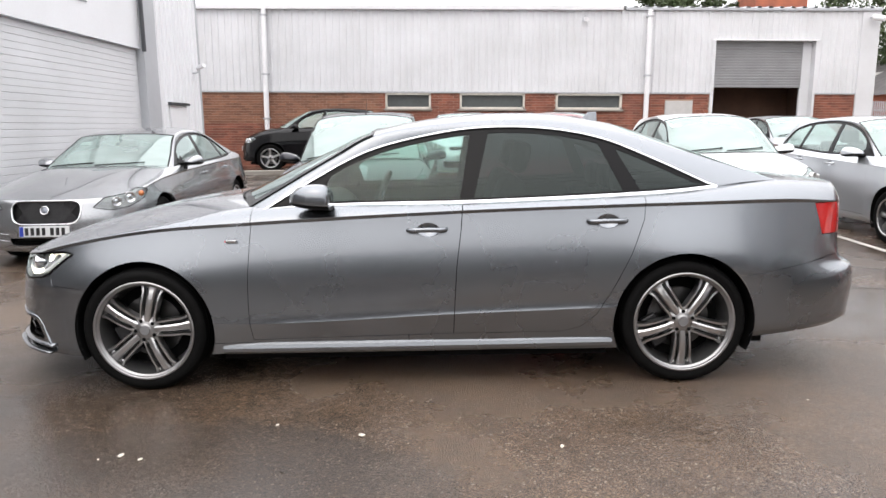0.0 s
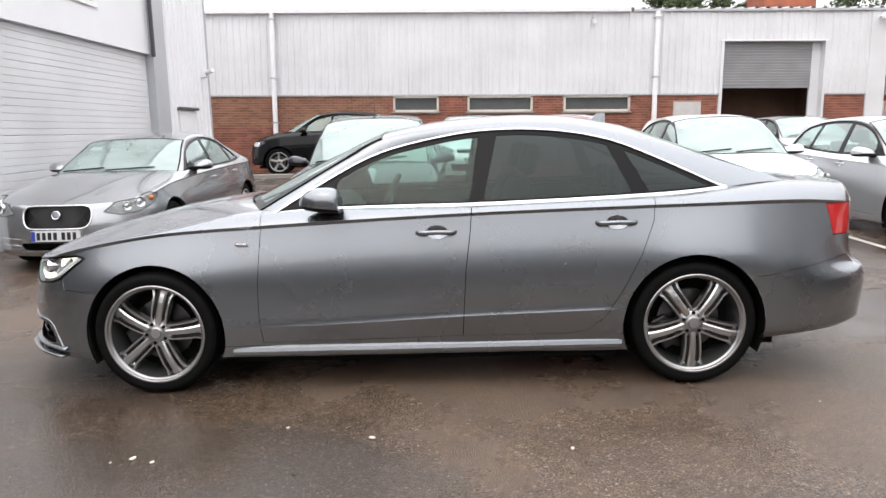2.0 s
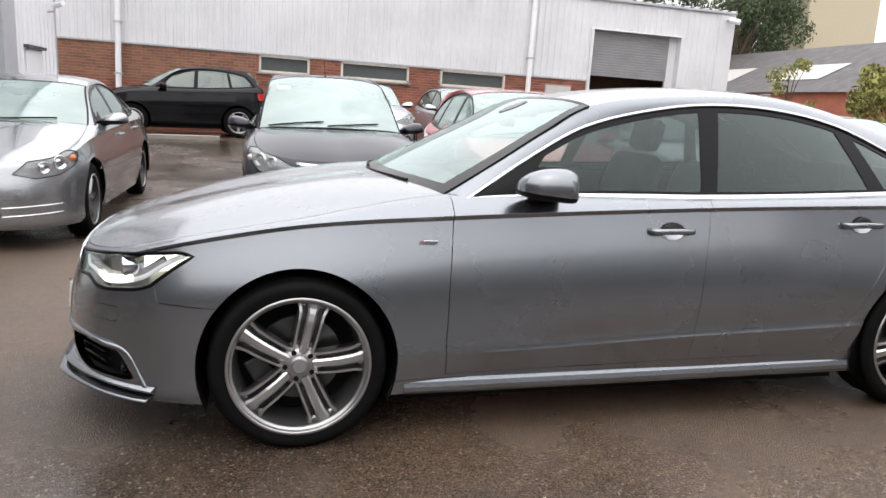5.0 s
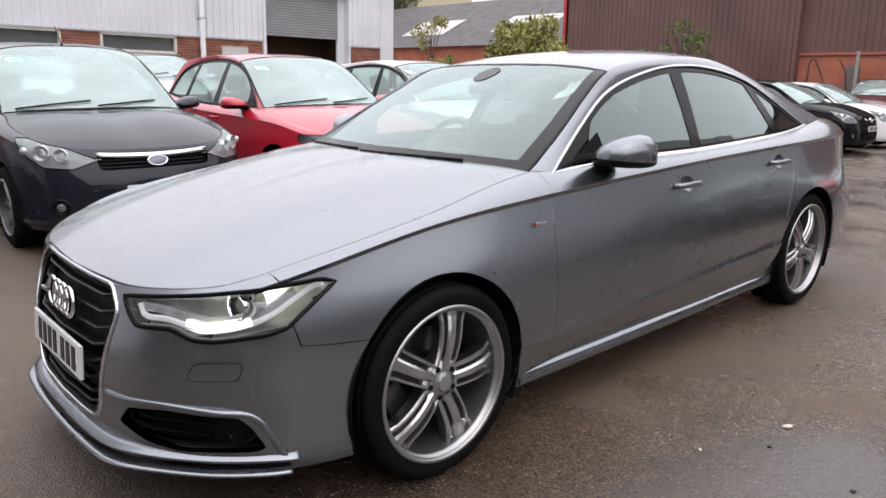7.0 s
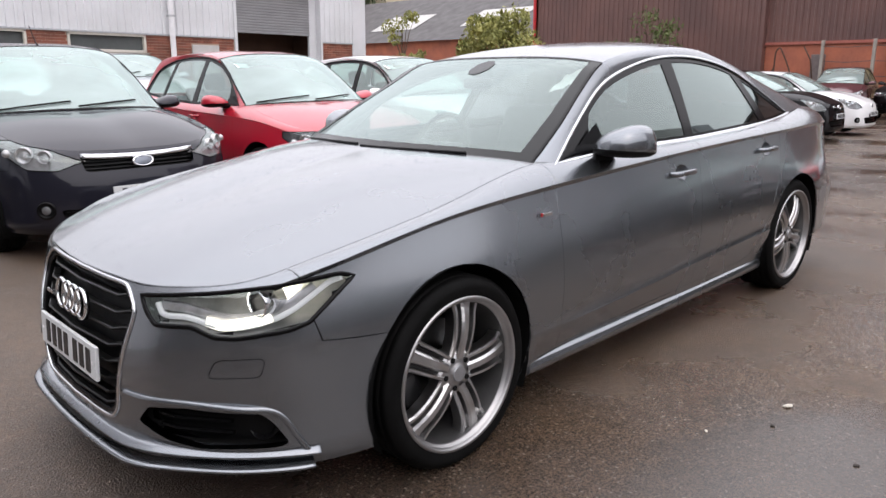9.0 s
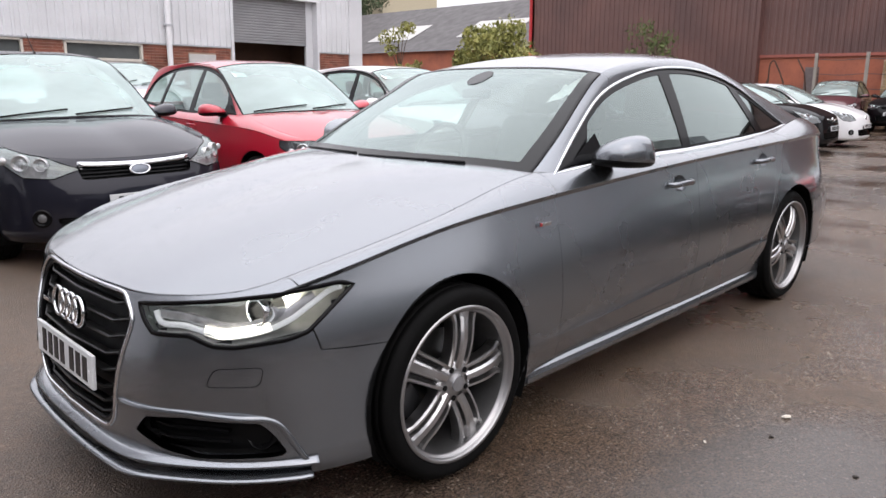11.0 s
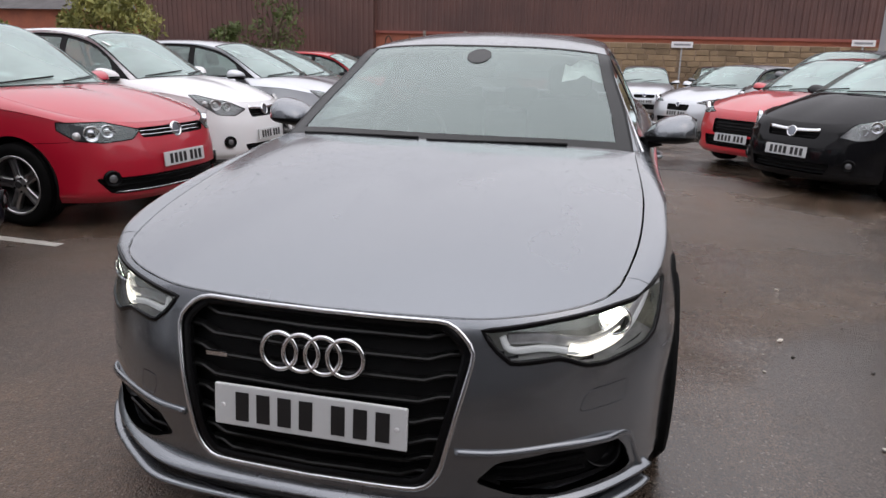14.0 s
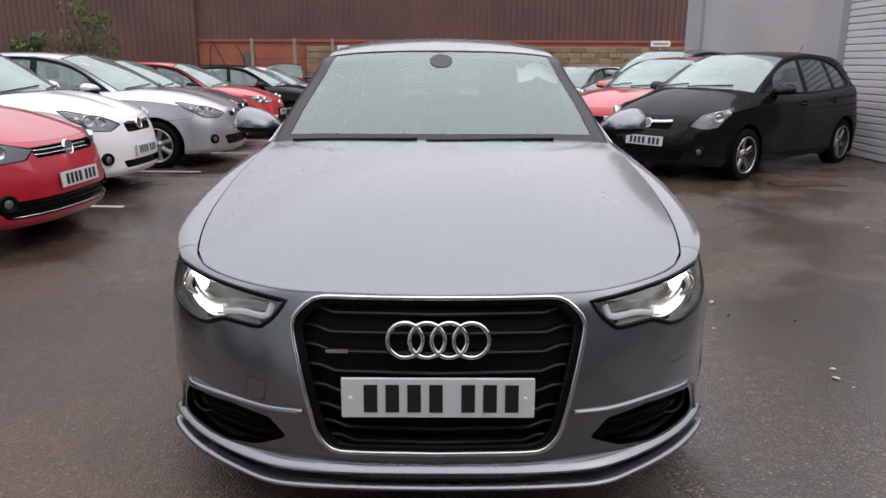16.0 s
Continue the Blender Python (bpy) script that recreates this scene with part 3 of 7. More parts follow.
def plane_map(d):
    """Flat coordinates seen along d (level): across and up."""
    d = Vector(d).normalized()
    h = Vector((0, 0, 1)).cross(d).normalized()
    return lambda p: (p[0] * h.x + p[1] * h.y, p[2]), h


def in_poly(p, poly):
    x, y = p
    inside, j = False, len(poly) - 1
    for i in range(len(poly)):
        (xi, yi), (xj, yj) = poly[i], poly[j]
        if (yi > y) != (yj > y) and x < (xj - xi) * (y - yi) / (yj - yi) + xi:
            inside = not inside
        j = i
    return inside


def cut(bm, poly, d, keep=lambda c: True):
    """Cuts a closed outline, given in the flat coordinates of d, into the faces that keep() accepts; returns the faces inside it."""
    flat, h = plane_map(d)
    for i in range(len(poly)):
        p, q = poly[i], poly[(i + 1) % len(poly)]
        e = 1e-4
        lo = (min(p[0], q[0]) - e, min(p[1], q[1]) - e)
        hi = (max(p[0], q[0]) + e, max(p[1], q[1]) + e)
        nx, nz = q[1] - p[1], p[0] - q[0]
        ln = math.hypot(nx, nz)
        if ln < 1e-6:
            continue
        near = []
        for f in bm.faces:
            c = [flat(v.co) for v in f.verts]
            if max(a for a, _ in c) < lo[0] or min(a for a, _ in c) > hi[0] or max(b for _, b in c) < lo[1] or min(b for _, b in c) > hi[1]:
                continue
            s = [(a - p[0]) * nx + (b - p[1]) * nz for a, b in c]
            if min(s) < -1e-6 and max(s) > 1e-6 and keep(f.calc_center_median()):
                near.append(f)
        if near:
            geom = list({v for f in near for v in f.verts}) + list({g for f in near for g in f.edges}) + near
            bmesh.ops.bisect_plane(bm, geom=geom, dist=1e-5, plane_co=h * p[0] + Vector((0, 0, p[1])), plane_no=h * (nx / ln) + Vector((0, 0, nz / ln)))
    return [f for f in bm.faces if keep(f.calc_center_median()) and in_poly(flat(f.calc_center_median()), poly)]


def take(bm, faces, remove=True):
    """Moves faces into a bmesh of their own."""
    out = bmesh.new()
    l0, l1 = bm.verts.layers.float_vector["nrm"], out.verts.layers.float_vector.new("nrm")
    made = {}
    for f in faces:
        for v in f.verts:
            if v not in made:
                made[v] = out.verts.new(v.co)
                made[v][l1] = v[l0]
        try:
            out.faces.new([made[v] for v in f.verts])
        except ValueError:
            pass
    if remove:
        bmesh.ops.delete(bm, geom=list(faces), context="FACES")
    return out


def panel(name, bm, mat, parent, label="", gap=0.0022, lip=0.006, offset=0.0):
    """A body panel: pulled in along its edge by the shut gap, its edge turned inwards, shaded by the smooth normals."""
    lay = bm.verts.layers.float_vector["nrm"]
    if not bm.faces:
        bm.free()
        return None
    bm.normal_update()
    for f in bm.faces:
        if f.normal.dot(sum((v[lay] for v in f.verts), Vector())) < 0:
            f.normal_flip()
    if offset:
        for v in bm.verts:
            v.co += v[lay].normalized() * offset
    edge = [e for e in bm.edges if len(e.link_faces) == 1]
    if gap:
        move = {}
        for e in edge:
            a, b = e.verts
            d = (b.co - a.co)
            if d.length < 1e-7:
                continue
            d.normalize()
            w = e.link_faces[0].calc_center_median() - a.co
            w -= d * w.dot(d)
            if w.length > 1e-7:
                for v in (a, b):
                    move.setdefault(v, []).append(w.normalized())
        for v, ws in move.items():
            s = sum(ws, Vector())
            if s.length > 1e-3:
                v.co += s.normalized() * gap
    if lip:
        r = bmesh.ops.extrude_edge_only(bm, edges=edge)
        for v in [g for g in r["geom"] if isinstance(g, bmesh.types.BMVert)]:
            v.co -= v[lay].normalized() * lip if v[lay].length > 0.1 else Vector()
    me = bpy.data.meshes.new(name)
    bm.to_mesh(me)
    bm.free()
    me.materials.append(mat)
    me.polygons.foreach_set("use_smooth", [True] * len(me.polygons))
    if "nrm" in me.attributes:
        data = np.zeros(len(me.vertices) * 3)
        me.attributes["nrm"].data.foreach_get("vector", data)
        data = data.reshape(-1, 3)
        data /= np.maximum(np.linalg.norm(data, axis=1, keepdims=True), 1e-6)
        me.normals_split_custom_set_from_vertices([tuple(v) for v in data])
        me.attributes.remove(me.attributes["nrm"])
    ob = new(name, me)
    if parent is not None:
        ob.parent = parent
    return tagged(ob, label)


def sweep(bm, pts, outs, prof, closed=False):
    """A strip with a fixed section along pts: outs gives the outward direction at each; prof: (out, across) pairs."""
    pts, outs = [Vector(p) for p in pts], [Vector(o).normalized() for o in outs]
    n = len(pts)
    rings = []
    for i, p in enumerate(pts):
        a = pts[(i - 1) % n] if closed or i else p
        b = pts[(i + 1) % n] if closed or i < n - 1 else p
        d = (b - a).normalized()
        o = (outs[i] - d * outs[i].dot(d)).normalized()
        w = d.cross(o)
        rings.append([bm.verts.new(p + o * x + w * y) for x, y in prof])
    k = len(prof)
    for i in range(n if closed else n - 1):
        a, b = rings[i], rings[(i + 1) % n]
        for j in range(k):
            bm.faces.new((a[j], a[(j + 1) % k], b[(j + 1) % k], b[j]))
    if not closed:
        bm.faces.new(rings[0])
        bm.faces.new(rings[-1][::-1])
    return bm


def strip(w, h, r=0.3):
    """A rounded strip section, h thick and w across."""
    return [(-h * 0.5, -w / 2), (h * (0.5 - r * 0.5), -w / 2), (h * 0.5, -w * (0.5 - r)), (h * 0.5, w * (0.5 - r)), (h * (0.5 - r * 0.5), w / 2), (-h * 0.5, w / 2)]


# ---- wheels ----
def wheel(parent, place, side, R, rim, width, style, spokes=5, turn=0.0):
    """A wheel under a car: its outer face looks along side (+1 or -1 in y)."""
    axis = Matrix.Translation(place) @ Matrix.Rotation(radians(-90 * side), 4, "X") @ Matrix.Rotation(turn, 4, "Z")
    w = width / 2
    bm = bmesh.new()
    prof = [(rim - 0.004, -w * 0.86), (rim + 0.008, -w * 0.98), ((rim + R) / 2, -w), (R - 0.012, -w * 0.86), (R, -w * 0.70)]
    for k in range(5):
        c = -w * 0.62 + k * w * 0.31
        prof += [(R, c - w * 0.1), (R, c + w * 0.09), (R - 0.004, c + w * 0.1), (R - 0.004, c + w * 0.14)]
    prof += [(R, w * 0.74), (R - 0.013, w * 0.88), ((rim + R) / 2 + 0.008, w * 1.0), ((rim + R) / 2 - 0.004, w * 0.985), (rim + 0.012, w * 0.99), (rim - 0.004, w * 0.90)]
    lathe(bm, prof, axis, 64)
    top = part("wheel", bm, RUBBER, parent, "black road tyre on an alloy rim", smooth=True)
    # Rim: barrel and outer lip.
    bm = bmesh.new()
    triple = style == "triple"
    lathe(bm, [(rim - 0.045, -w * 0.9), (rim - 0.034, 0.0), (rim - 0.018 if triple else rim - 0.012, w * (0.80 if triple else 0.93))], axis, 64)
    part("barrel", bm, ALLOY_SHADED if triple else ALLOY_DARK, top, smooth=True)
    bm = bmesh.new()
    lip = [(rim - 0.019, w * 0.78), (rim - 0.017, w * 0.86), (rim - 0.011, w * 0.875), (rim - 0.009, w * 0.92)] if triple else [(rim - 0.012, w * 0.93)]
    lathe(bm, lip + [(rim - 0.007, w * 0.975), (rim - 0.004, w * 1.005), (rim + 0.005, w * 1.005), (rim + 0.008, w * 0.9)], axis, 64)
    part("rim", bm, RIM_EDGE if triple else ALLOY, top, smooth=True)
    bm = bmesh.new()
    lathe(bm, [(0.02, 0.0), (0.168, 0.0), (0.168, -0.02), (0.02, -0.02)], axis, 40)
    part("brake_disc", bm, DISC, top)
    bm = bmesh.new()
    lathe(bm, [(0.02, -0.035), (rim - 0.04, -0.035)], axis, 40)
    part("dust_plate", bm, SHELL, top)
    bm = boxed(-0.19, -0.10, -0.09, 0.09, -0.02, 0.022, bevel=0.01)
    bmesh.ops.transform(bm, matrix=axis @ Matrix.Rotation(-turn + (0.5 if side < 0 else 2.6), 4, "Z"), verts=bm.verts)
    part("caliper", bm, ALLOY_DARK, top)
    face = w * 0.98 if style == "triple" else w * 0.9
    r1 = rim - (0.020 if triple else 0.016)
    for s in range(spokes):
        rot = axis @ Matrix.Rotation(s * math.tau / spokes, 4, "Z")
        bm = bmesh.new()
        rows = []
        if style == "triple":
            half, dep = 0.054, 0.034
            pr = [(-1.0, -0.05), (-1.0, -0.008), (-0.92, 0.0), (-0.74, 0.0), (-0.66, -dep), (-0.44, -dep), (-0.36, -0.002), (-0.2, 0.005), (0.2, 0.005), (0.36, -0.002), (0.44, -dep), (0.66, -dep), (0.74, 0.0), (0.92, 0.0), (1.0, -0.008), (1.0, -0.05)]
            for t in (0, 0.08, 0.14, 0.2, 0.35, 0.5, 0.65, 0.8, 0.9, 0.95, 1.0):
                r = 0.05 + (r1 - 0.05) * t
                wd = half * (0.80 + 0.22 * t + 0.26 * max(0.0, t - 0.82) / 0.18)
                z = face - 0.026 + 0.010 * math.sin(math.pi * min(1, t * 1.1)) - 0.012 * t**3
                fade = min(1.0, max(0.0, (t - 0.06) / 0.12)) * min(1.0, max(0.0, (1.0 - t) / 0.08))
                rows.append([rot @ Vector((r, y * wd, z + (d * fade if d == -dep else d))) for y, d in pr])
        else:
            double = style == "double"
            for t in np.linspace(0, 1, 6):
                r = 0.04 + (r1 - 0.04) * t
                wd = (0.036 if double else 0.030) * (1.0 - 0.25 * t + 0.45 * t**3)
                z = face - 0.03 + 0.006 * t
                g = -0.02 * min(1, t * 4) if double else 0.003
                rows.append([rot @ Vector((r, y * wd, z + d)) for y, d in ((-1, -0.04), (-1, -0.006), (-0.8, 0), (-0.35, 0.0), (-0.2, g), (0.2, g), (0.35, 0.0), (0.8, 0), (1, -0.006), (1, -0.04))])
        sheet(bm, rows)
        part("spoke", bm, ALLOY, top)
        # Dark strips over the groove floors paint the shade between the ribs.
        if style == "triple":
            for lo_, hi_ in ((4, 5), (10, 11)):
                bm = bmesh.new()
                sheet(bm, [[row[lo_] + (rot.to_3x3() @ Vector((0, 0, 0.007))), row[hi_] + (rot.to_3x3() @ Vector((0, 0, 0.007)))] for row in rows[2:-2]])
                part("spoke_groove", bm, GROOVE_SHADE, top)
    bm = bmesh.new()
    lathe(bm, [(0.0, face - 0.018), (0.028, face - 0.017), (0.033, face - 0.022), (0.040, face - 0.024), (0.066, face - 0.027), (0.074, face - 0.045), (0.078, face - 0.09)], axis, 40)
    hub = part("hub", bm, RIM_EDGE if triple else ALLOY, top, smooth=True)
    bm = bmesh.new()
    lathe(bm, [(0.0, face - 0.011), (0.026, face - 0.012), (0.030, face - 0.02)], axis, 24)
    part("centre_cap", bm, material("grey_centre_cap", (0.3, 0.3, 0.31), 0.3, 0.6) if style == "triple" else ALLOY_DARK, top)
    for s in range(5):
        bm = bmesh.new()
        lathe(bm, [(0.0, 0.0), (0.010, 0.0), (0.010, -0.01)], axis @ Matrix.Rotation((s + 0.5) * math.tau / 5, 4, "Z") @ Matrix.Translation((0.054, 0, face - 0.0225)), 10)
        part("wheel_bolt", bm, BLACK_MATT, top)
    return top


# ---- car bodies ----
SALOON = dict(
    wheels=(1.456, 0.338, 0.376), track=0.792,
    plan=[(-2.395, 0), (-2.378, 0.30), (-2.315, 0.53), (-2.185, 0.72), (-1.96, 0.868), (-1.456, 0.936), (-0.87, 0.922), (0.25, 0.925), (1.15, 0.928), (1.456, 0.937),
          (2.05, 0.890), (2.39, 0.765), (2.505, 0.45), (2.54, 0)],
    z0=[0.185, 0.185, 0.185, 0.185, 0.185, 0.185, 0.19, 0.19, 0.19, 0.22, 0.258, 0.285, 0.295, 0.295],
    z1=[0.235, 0.235, 0.235, 0.235, 0.235, 0.24, 0.252, 0.252, 0.252, 0.268, 0.300, 0.325, 0.335, 0.335],
    z2=[0.42, 0.42, 0.432, 0.440, 0.440, 0.40, 0.365, 0.405, 0.432, 0.45, 0.53, 0.585, 0.60, 0.60],
    z3=[0.53, 0.53, 0.54, 0.555, 0.585, 0.605, 0.625, 0.65, 0.67, 0.68, 0.67, 0.645, 0.645, 0.645],
    z4=[0.645, 0.645, 0.67, 0.705, 0.77, 0.857, 0.893, 0.940, 0.960, 0.964, 0.966, 0.95, 0.93, 0.93],
    i0=[0.05, 0.05, 0.05, 0.05, 0.04, 0.03, 0.060, 0.060, 0.058, 0.05, 0.04, 0.05, 0.06, 0.06],
    i1=[0.010, 0.010, 0.014, 0.016, 0.012, 0.016, 0.046, 0.046, 0.045, 0.015, 0.0, 0.0, 0.0, 0.0],
    i2=[0.004, 0.004, 0.006, 0.008, 0.008, 0.010, 0.008, 0.006, 0.006, 0.004, -0.004, -0.012, -0.012, -0.012],
    i3=[0.016, 0.016, 0.016, 0.014, 0.010, 0.006, 0.010, 0.010, 0.009, 0.002, 0.010, 0.046, 0.065, 0.065],
    i4=[0.052, 0.050, 0.046, 0.040, 0.054, 0.081, 0.072, 0.069, 0.072, 0.084, 0.084, 0.078, 0.06, 0.06],
    top=[(-2.31, 0, 0.722), (-2.30, 0.22, 0.724), (-2.262, 0.46, 0.728), (-2.11, 0.70, 0.757), (-1.90, 0.765, 0.805), (-1.456, 0.794, 0.885), (-0.875, 0.762, 0.984),
         (0.25, 0.802, 0.992), (1.15, 0.792, 1.018), (1.456, 0.765, 1.032), (2.0, 0.695, 1.078), (2.33, 0.62, 1.052), (2.425, 0.40, 1.05), (2.45, 0, 1.055)],
    ledge=[0, 0, 0, 0.2, 0.9, 1, 1, 1, 1, 1, 1, 0.4, 0, 0],
    dlo=[(-0.80, 0.968), (-0.54, 1.122), (-0.249, 1.268), (0.10, 1.354), (0.382, 1.388), (0.726, 1.380), (1.04, 1.322), (1.325, 1.205), (1.66, 1.044)],
    edge=[(-0.885, 0.744, 0.984), (-0.64, 0.696, 1.125), (-0.42, 0.638, 1.252), (-0.225, 0.600, 1.354), (0.30, 0.545, 1.428), (0.80, 0.536, 1.428), (1.15, 0.552, 1.362), (1.5, 0.612, 1.245), (2.0, 0.695, 1.078)],
    split=(3, 6), lean=0.56, crease=1.0,
    hood=[(-2.31, 0.722), (-2.18, 0.778), (-1.75, 0.897), (-1.35, 0.973), (-1.07, 1.013)],
    screen=[(-1.08, 1.004), (-0.66, 1.204), (-0.24, 1.386)],
    roof=[(-0.24, 1.386), (0.0, 1.434), (0.25, 1.465), (0.55, 1.477), (0.85, 1.462), (1.20, 1.402)],
    rear=[(1.20, 1.402), (1.6, 1.262), (2.03, 1.092)],
    deck=[(2.03, 1.092), (2.25, 1.075), (2.45, 1.055)],
    doors=([(-0.867, 1.2), (-0.864, 0.895), (-0.882, 0.62), (-0.886, 0.42), (-0.876, 0.268), (0.215, 0.290), (0.222, 0.43), (0.237, 0.66), (0.264, 0.86), (0.290, 1.2)],
           [(0.290, 1.2), (0.264, 0.86), (0.237, 0.66), (0.222, 0.43), (0.215, 0.290), (0.80, 0.292), (0.90, 0.315), (0.985, 0.39), (1.07, 0.53), (1.17, 0.72), (1.24, 0.90), (1.262, 1.2)]),
    panes=((-0.56, -0.44, 0.262, 0.322), (0.338, 0.425, 1.145, 1.03), (1.235, 1.12, 1.585, 1.57)),
    bumper_f=[(-3, -0.1), (-1.6, -0.1), (-1.6, 0.552), (-1.962, 0.582), (-1.975, 0.640), (-2.02, 0.9), (-3, 0.9)],
    bumper_r=[(1.6, -0.1), (1.6, 0.585), (1.83, 0.595), (2.28, 0.672), (3, 0.672), (3, -0.1)],
    handles=((-0.023, 0.186, 0.858), (0.935, 1.145, 0.890)),
    mirror=(-0.46, -0.912, 1.042), seat_x=(0.30, 1.15), scale=(1, 1, 1, 0),
)

HATCH = dict(
    wheels=(1.32, 0.315, 0.362), track=0.79,
    plan=[(-2.20, 0), (-2.182, 0.30), (-2.12, 0.53), (-1.99, 0.72), (-1.78, 0.845), (-1.32, 0.90), (-0.78, 0.905), (0.24, 0.915), (1.0, 0.915), (1.32, 0.91),
          (1.78, 0.865), (2.02, 0.74), (2.11, 0.44), (2.14, 0)],
    z0=[0.20] * 9 + [0.21, 0.26, 0.30, 0.31, 0.31],
    z1=[0.255] * 9 + [0.27, 0.32, 0.36, 0.37, 0.37],
    z2=[0.40, 0.40, 0.41, 0.42, 0.43, 0.42, 0.40, 0.42, 0.45, 0.47, 0.50, 0.52, 0.53, 0.53],
    z3=[0.55, 0.55, 0.56, 0.58, 0.61, 0.64, 0.65, 0.67, 0.69, 0.70, 0.70, 0.70, 0.70, 0.70],
    z4=[0.69, 0.69, 0.71, 0.745, 0.80, 0.87, 0.895, 0.925, 0.95, 0.955, 0.96, 0.95, 0.94, 0.94],
    i0=[0.05, 0.05, 0.05, 0.05, 0.04, 0.03, 0.05, 0.05, 0.05, 0.05, 0.04, 0.05, 0.06, 0.06],
    i1=[0.0, 0.0, 0.0, 0.0, 0.0, 0.01, 0.018, 0.018, 0.018, 0.01, 0.0, 0.0, 0.0, 0.0],
    i2=[0.0, 0.0, 0.0, 0.0, 0.004, 0.010, 0.014, 0.012, 0.012, 0.006, -0.01, -0.01, -0.01, -0.01],
    i3=[0.014, 0.014, 0.014, 0.012, 0.010, 0.004, 0.002, 0.0, 0.0, 0.0, 0.008, 0.012, 0.02, 0.02],
    i4=[0.06, 0.058, 0.052, 0.044, 0.036, 0.03, 0.026, 0.024, 0.024, 0.026, 0.035, 0.05, 0.05, 0.05],
    top=[(-2.08, 0, 0.775), (-2.07, 0.24, 0.778), (-2.02, 0.46, 0.788), (-1.88, 0.64, 0.815), (-1.70, 0.735, 0.852), (-1.32, 0.785, 0.93), (-0.84, 0.735, 1.005),
         (0.24, 0.815, 1.0), (1.0, 0.805, 1.03), (1.32, 0.79, 1.05), (1.88, 0.72, 1.09), (1.98, 0.62, 1.06), (2.05, 0.40, 1.04), (2.07, 0, 1.04)],
    ledge=[0, 0, 0, 0, 0.1, 0.3, 0.3, 0.3, 0.3, 0.3, 0.3, 0.1, 0, 0],
    dlo=[(-0.76, 0.985), (-0.50, 1.15), (-0.20, 1.315), (0.15, 1.405), (0.5, 1.432), (0.9, 1.424), (1.28, 1.385), (1.58, 1.30), (1.76, 1.11)],
    edge=[(-0.84, 0.735, 1.005), (-0.60, 0.70, 1.15), (-0.34, 0.655, 1.30), (-0.08, 0.615, 1.405), (0.45, 0.585, 1.462), (1.0, 0.580, 1.456), (1.58, 0.590, 1.405), (1.76, 0.645, 1.27), (1.90, 0.71, 1.085)],
    split=(3, 6), lean=0.5, crease=0.3,
    hood=[(-2.08, 0.775), (-1.95, 0.835), (-1.6, 0.945), (-1.3, 1.0), (-1.10, 1.03)],
    screen=[(-1.10, 1.03), (-0.62, 1.27), (-0.14, 1.455)],
    roof=[(-0.14, 1.455), (0.2, 1.488), (0.6, 1.498), (1.1, 1.488), (1.74, 1.43)],
    rear=[(1.74, 1.43), (1.92, 1.26), (2.03, 1.07)],
    deck=[(2.03, 1.07), (2.05, 1.055), (2.07, 1.04)],
    doors=([(-0.80, 1.2), (-0.80, 0.90), (-0.81, 0.62), (-0.80, 0.29), (0.20, 0.30), (0.20, 0.45), (0.22, 0.68), (0.25, 0.9), (0.27, 1.2)],
           [(0.27, 1.2), (0.25, 0.9), (0.22, 0.68), (0.20, 0.45), (0.20, 0.30), (0.80, 0.30), (0.92, 0.42), (1.02, 0.66), (1.14, 0.90), (1.16, 1.2)]),
    panes=((-0.54, -0.42, 0.19, 0.25), (0.30, 0.33, 1.10, 1.05), (1.17, 1.12, 1.68, 1.56)),
    bumper_f=[(-3, -0.1), (-1.5, -0.1), (-1.5, 0.64), (-1.80, 0.66), (-1.84, 0.95), (-3, 0.95)],
    bumper_r=[(1.5, -0.1), (1.5, 0.60), (1.70, 0.62), (2.0, 0.70), (3, 0.70), (3, -0.1)],
    handles=((-0.04, 0.14, 0.88), (0.82, 1.0, 0.905)),
    mirror=(-0.52, -0.925, 1.05), seat_x=(0.26, 1.02), scale=(1, 1, 1, 0),
)


def scaled(spec, sx=1.0, sy=1.0, sz=1.0, dz=0.0, wheel_r=None, **other):
    """A body of other proportions."""
    def pt(p):
        return (p[0] * sx, p[1] * sy, p[2] * sz + dz) if len(p) == 3 else (p[0] * sx, p[1] * sz + dz)
    out = {}
    for k, v in spec.items():
        if k == "plan":
            out[k] = [(x * sx, y * sy) for x, y in v]
        elif k[0] == "z" and len(k) == 2:
            out[k] = [z * sz + dz for z in v]
        elif k in ("top", "dlo", "edge", "hood", "screen", "roof", "rear", "deck", "bumper_f", "bumper_r"):
            out[k] = [pt(p) for p in v]
        elif k == "doors":
            out[k] = tuple([pt(p) for p in q] for q in v)
        elif k == "panes":
            out[k] = tuple(tuple(x * sx for x in q) for q in v)
        elif k == "handles":
            out[k] = tuple((a * sx, b * sx, z * sz + dz) for a, b, z in v)
        elif k == "mirror":
            out[k] = pt(v)
        elif k == "wheels":
            r = wheel_r or v[1]
            out[k] = (v[0] * sx, r, r + 0.05)
        elif k == "track":
            out[k] = v * sy
        elif k == "seat_x":
            out[k] = tuple(x * sx for x in v)
        else:
            out[k] = v
    out["scale"] = (sx, sy, sz, dz)
    out.update(other)
    return out


def raised(spec, dz):
    """The same body under a taller cabin."""
    up = lambda z: z + dz * min(1.0, max(0.0, (z - 1.0) / 0.45))  # noqa: E731
    return dict(spec, **{k: [(*p[:-1], up(p[-1])) for p in spec[k]] for k in ("dlo", "edge", "screen", "roof", "rear")})


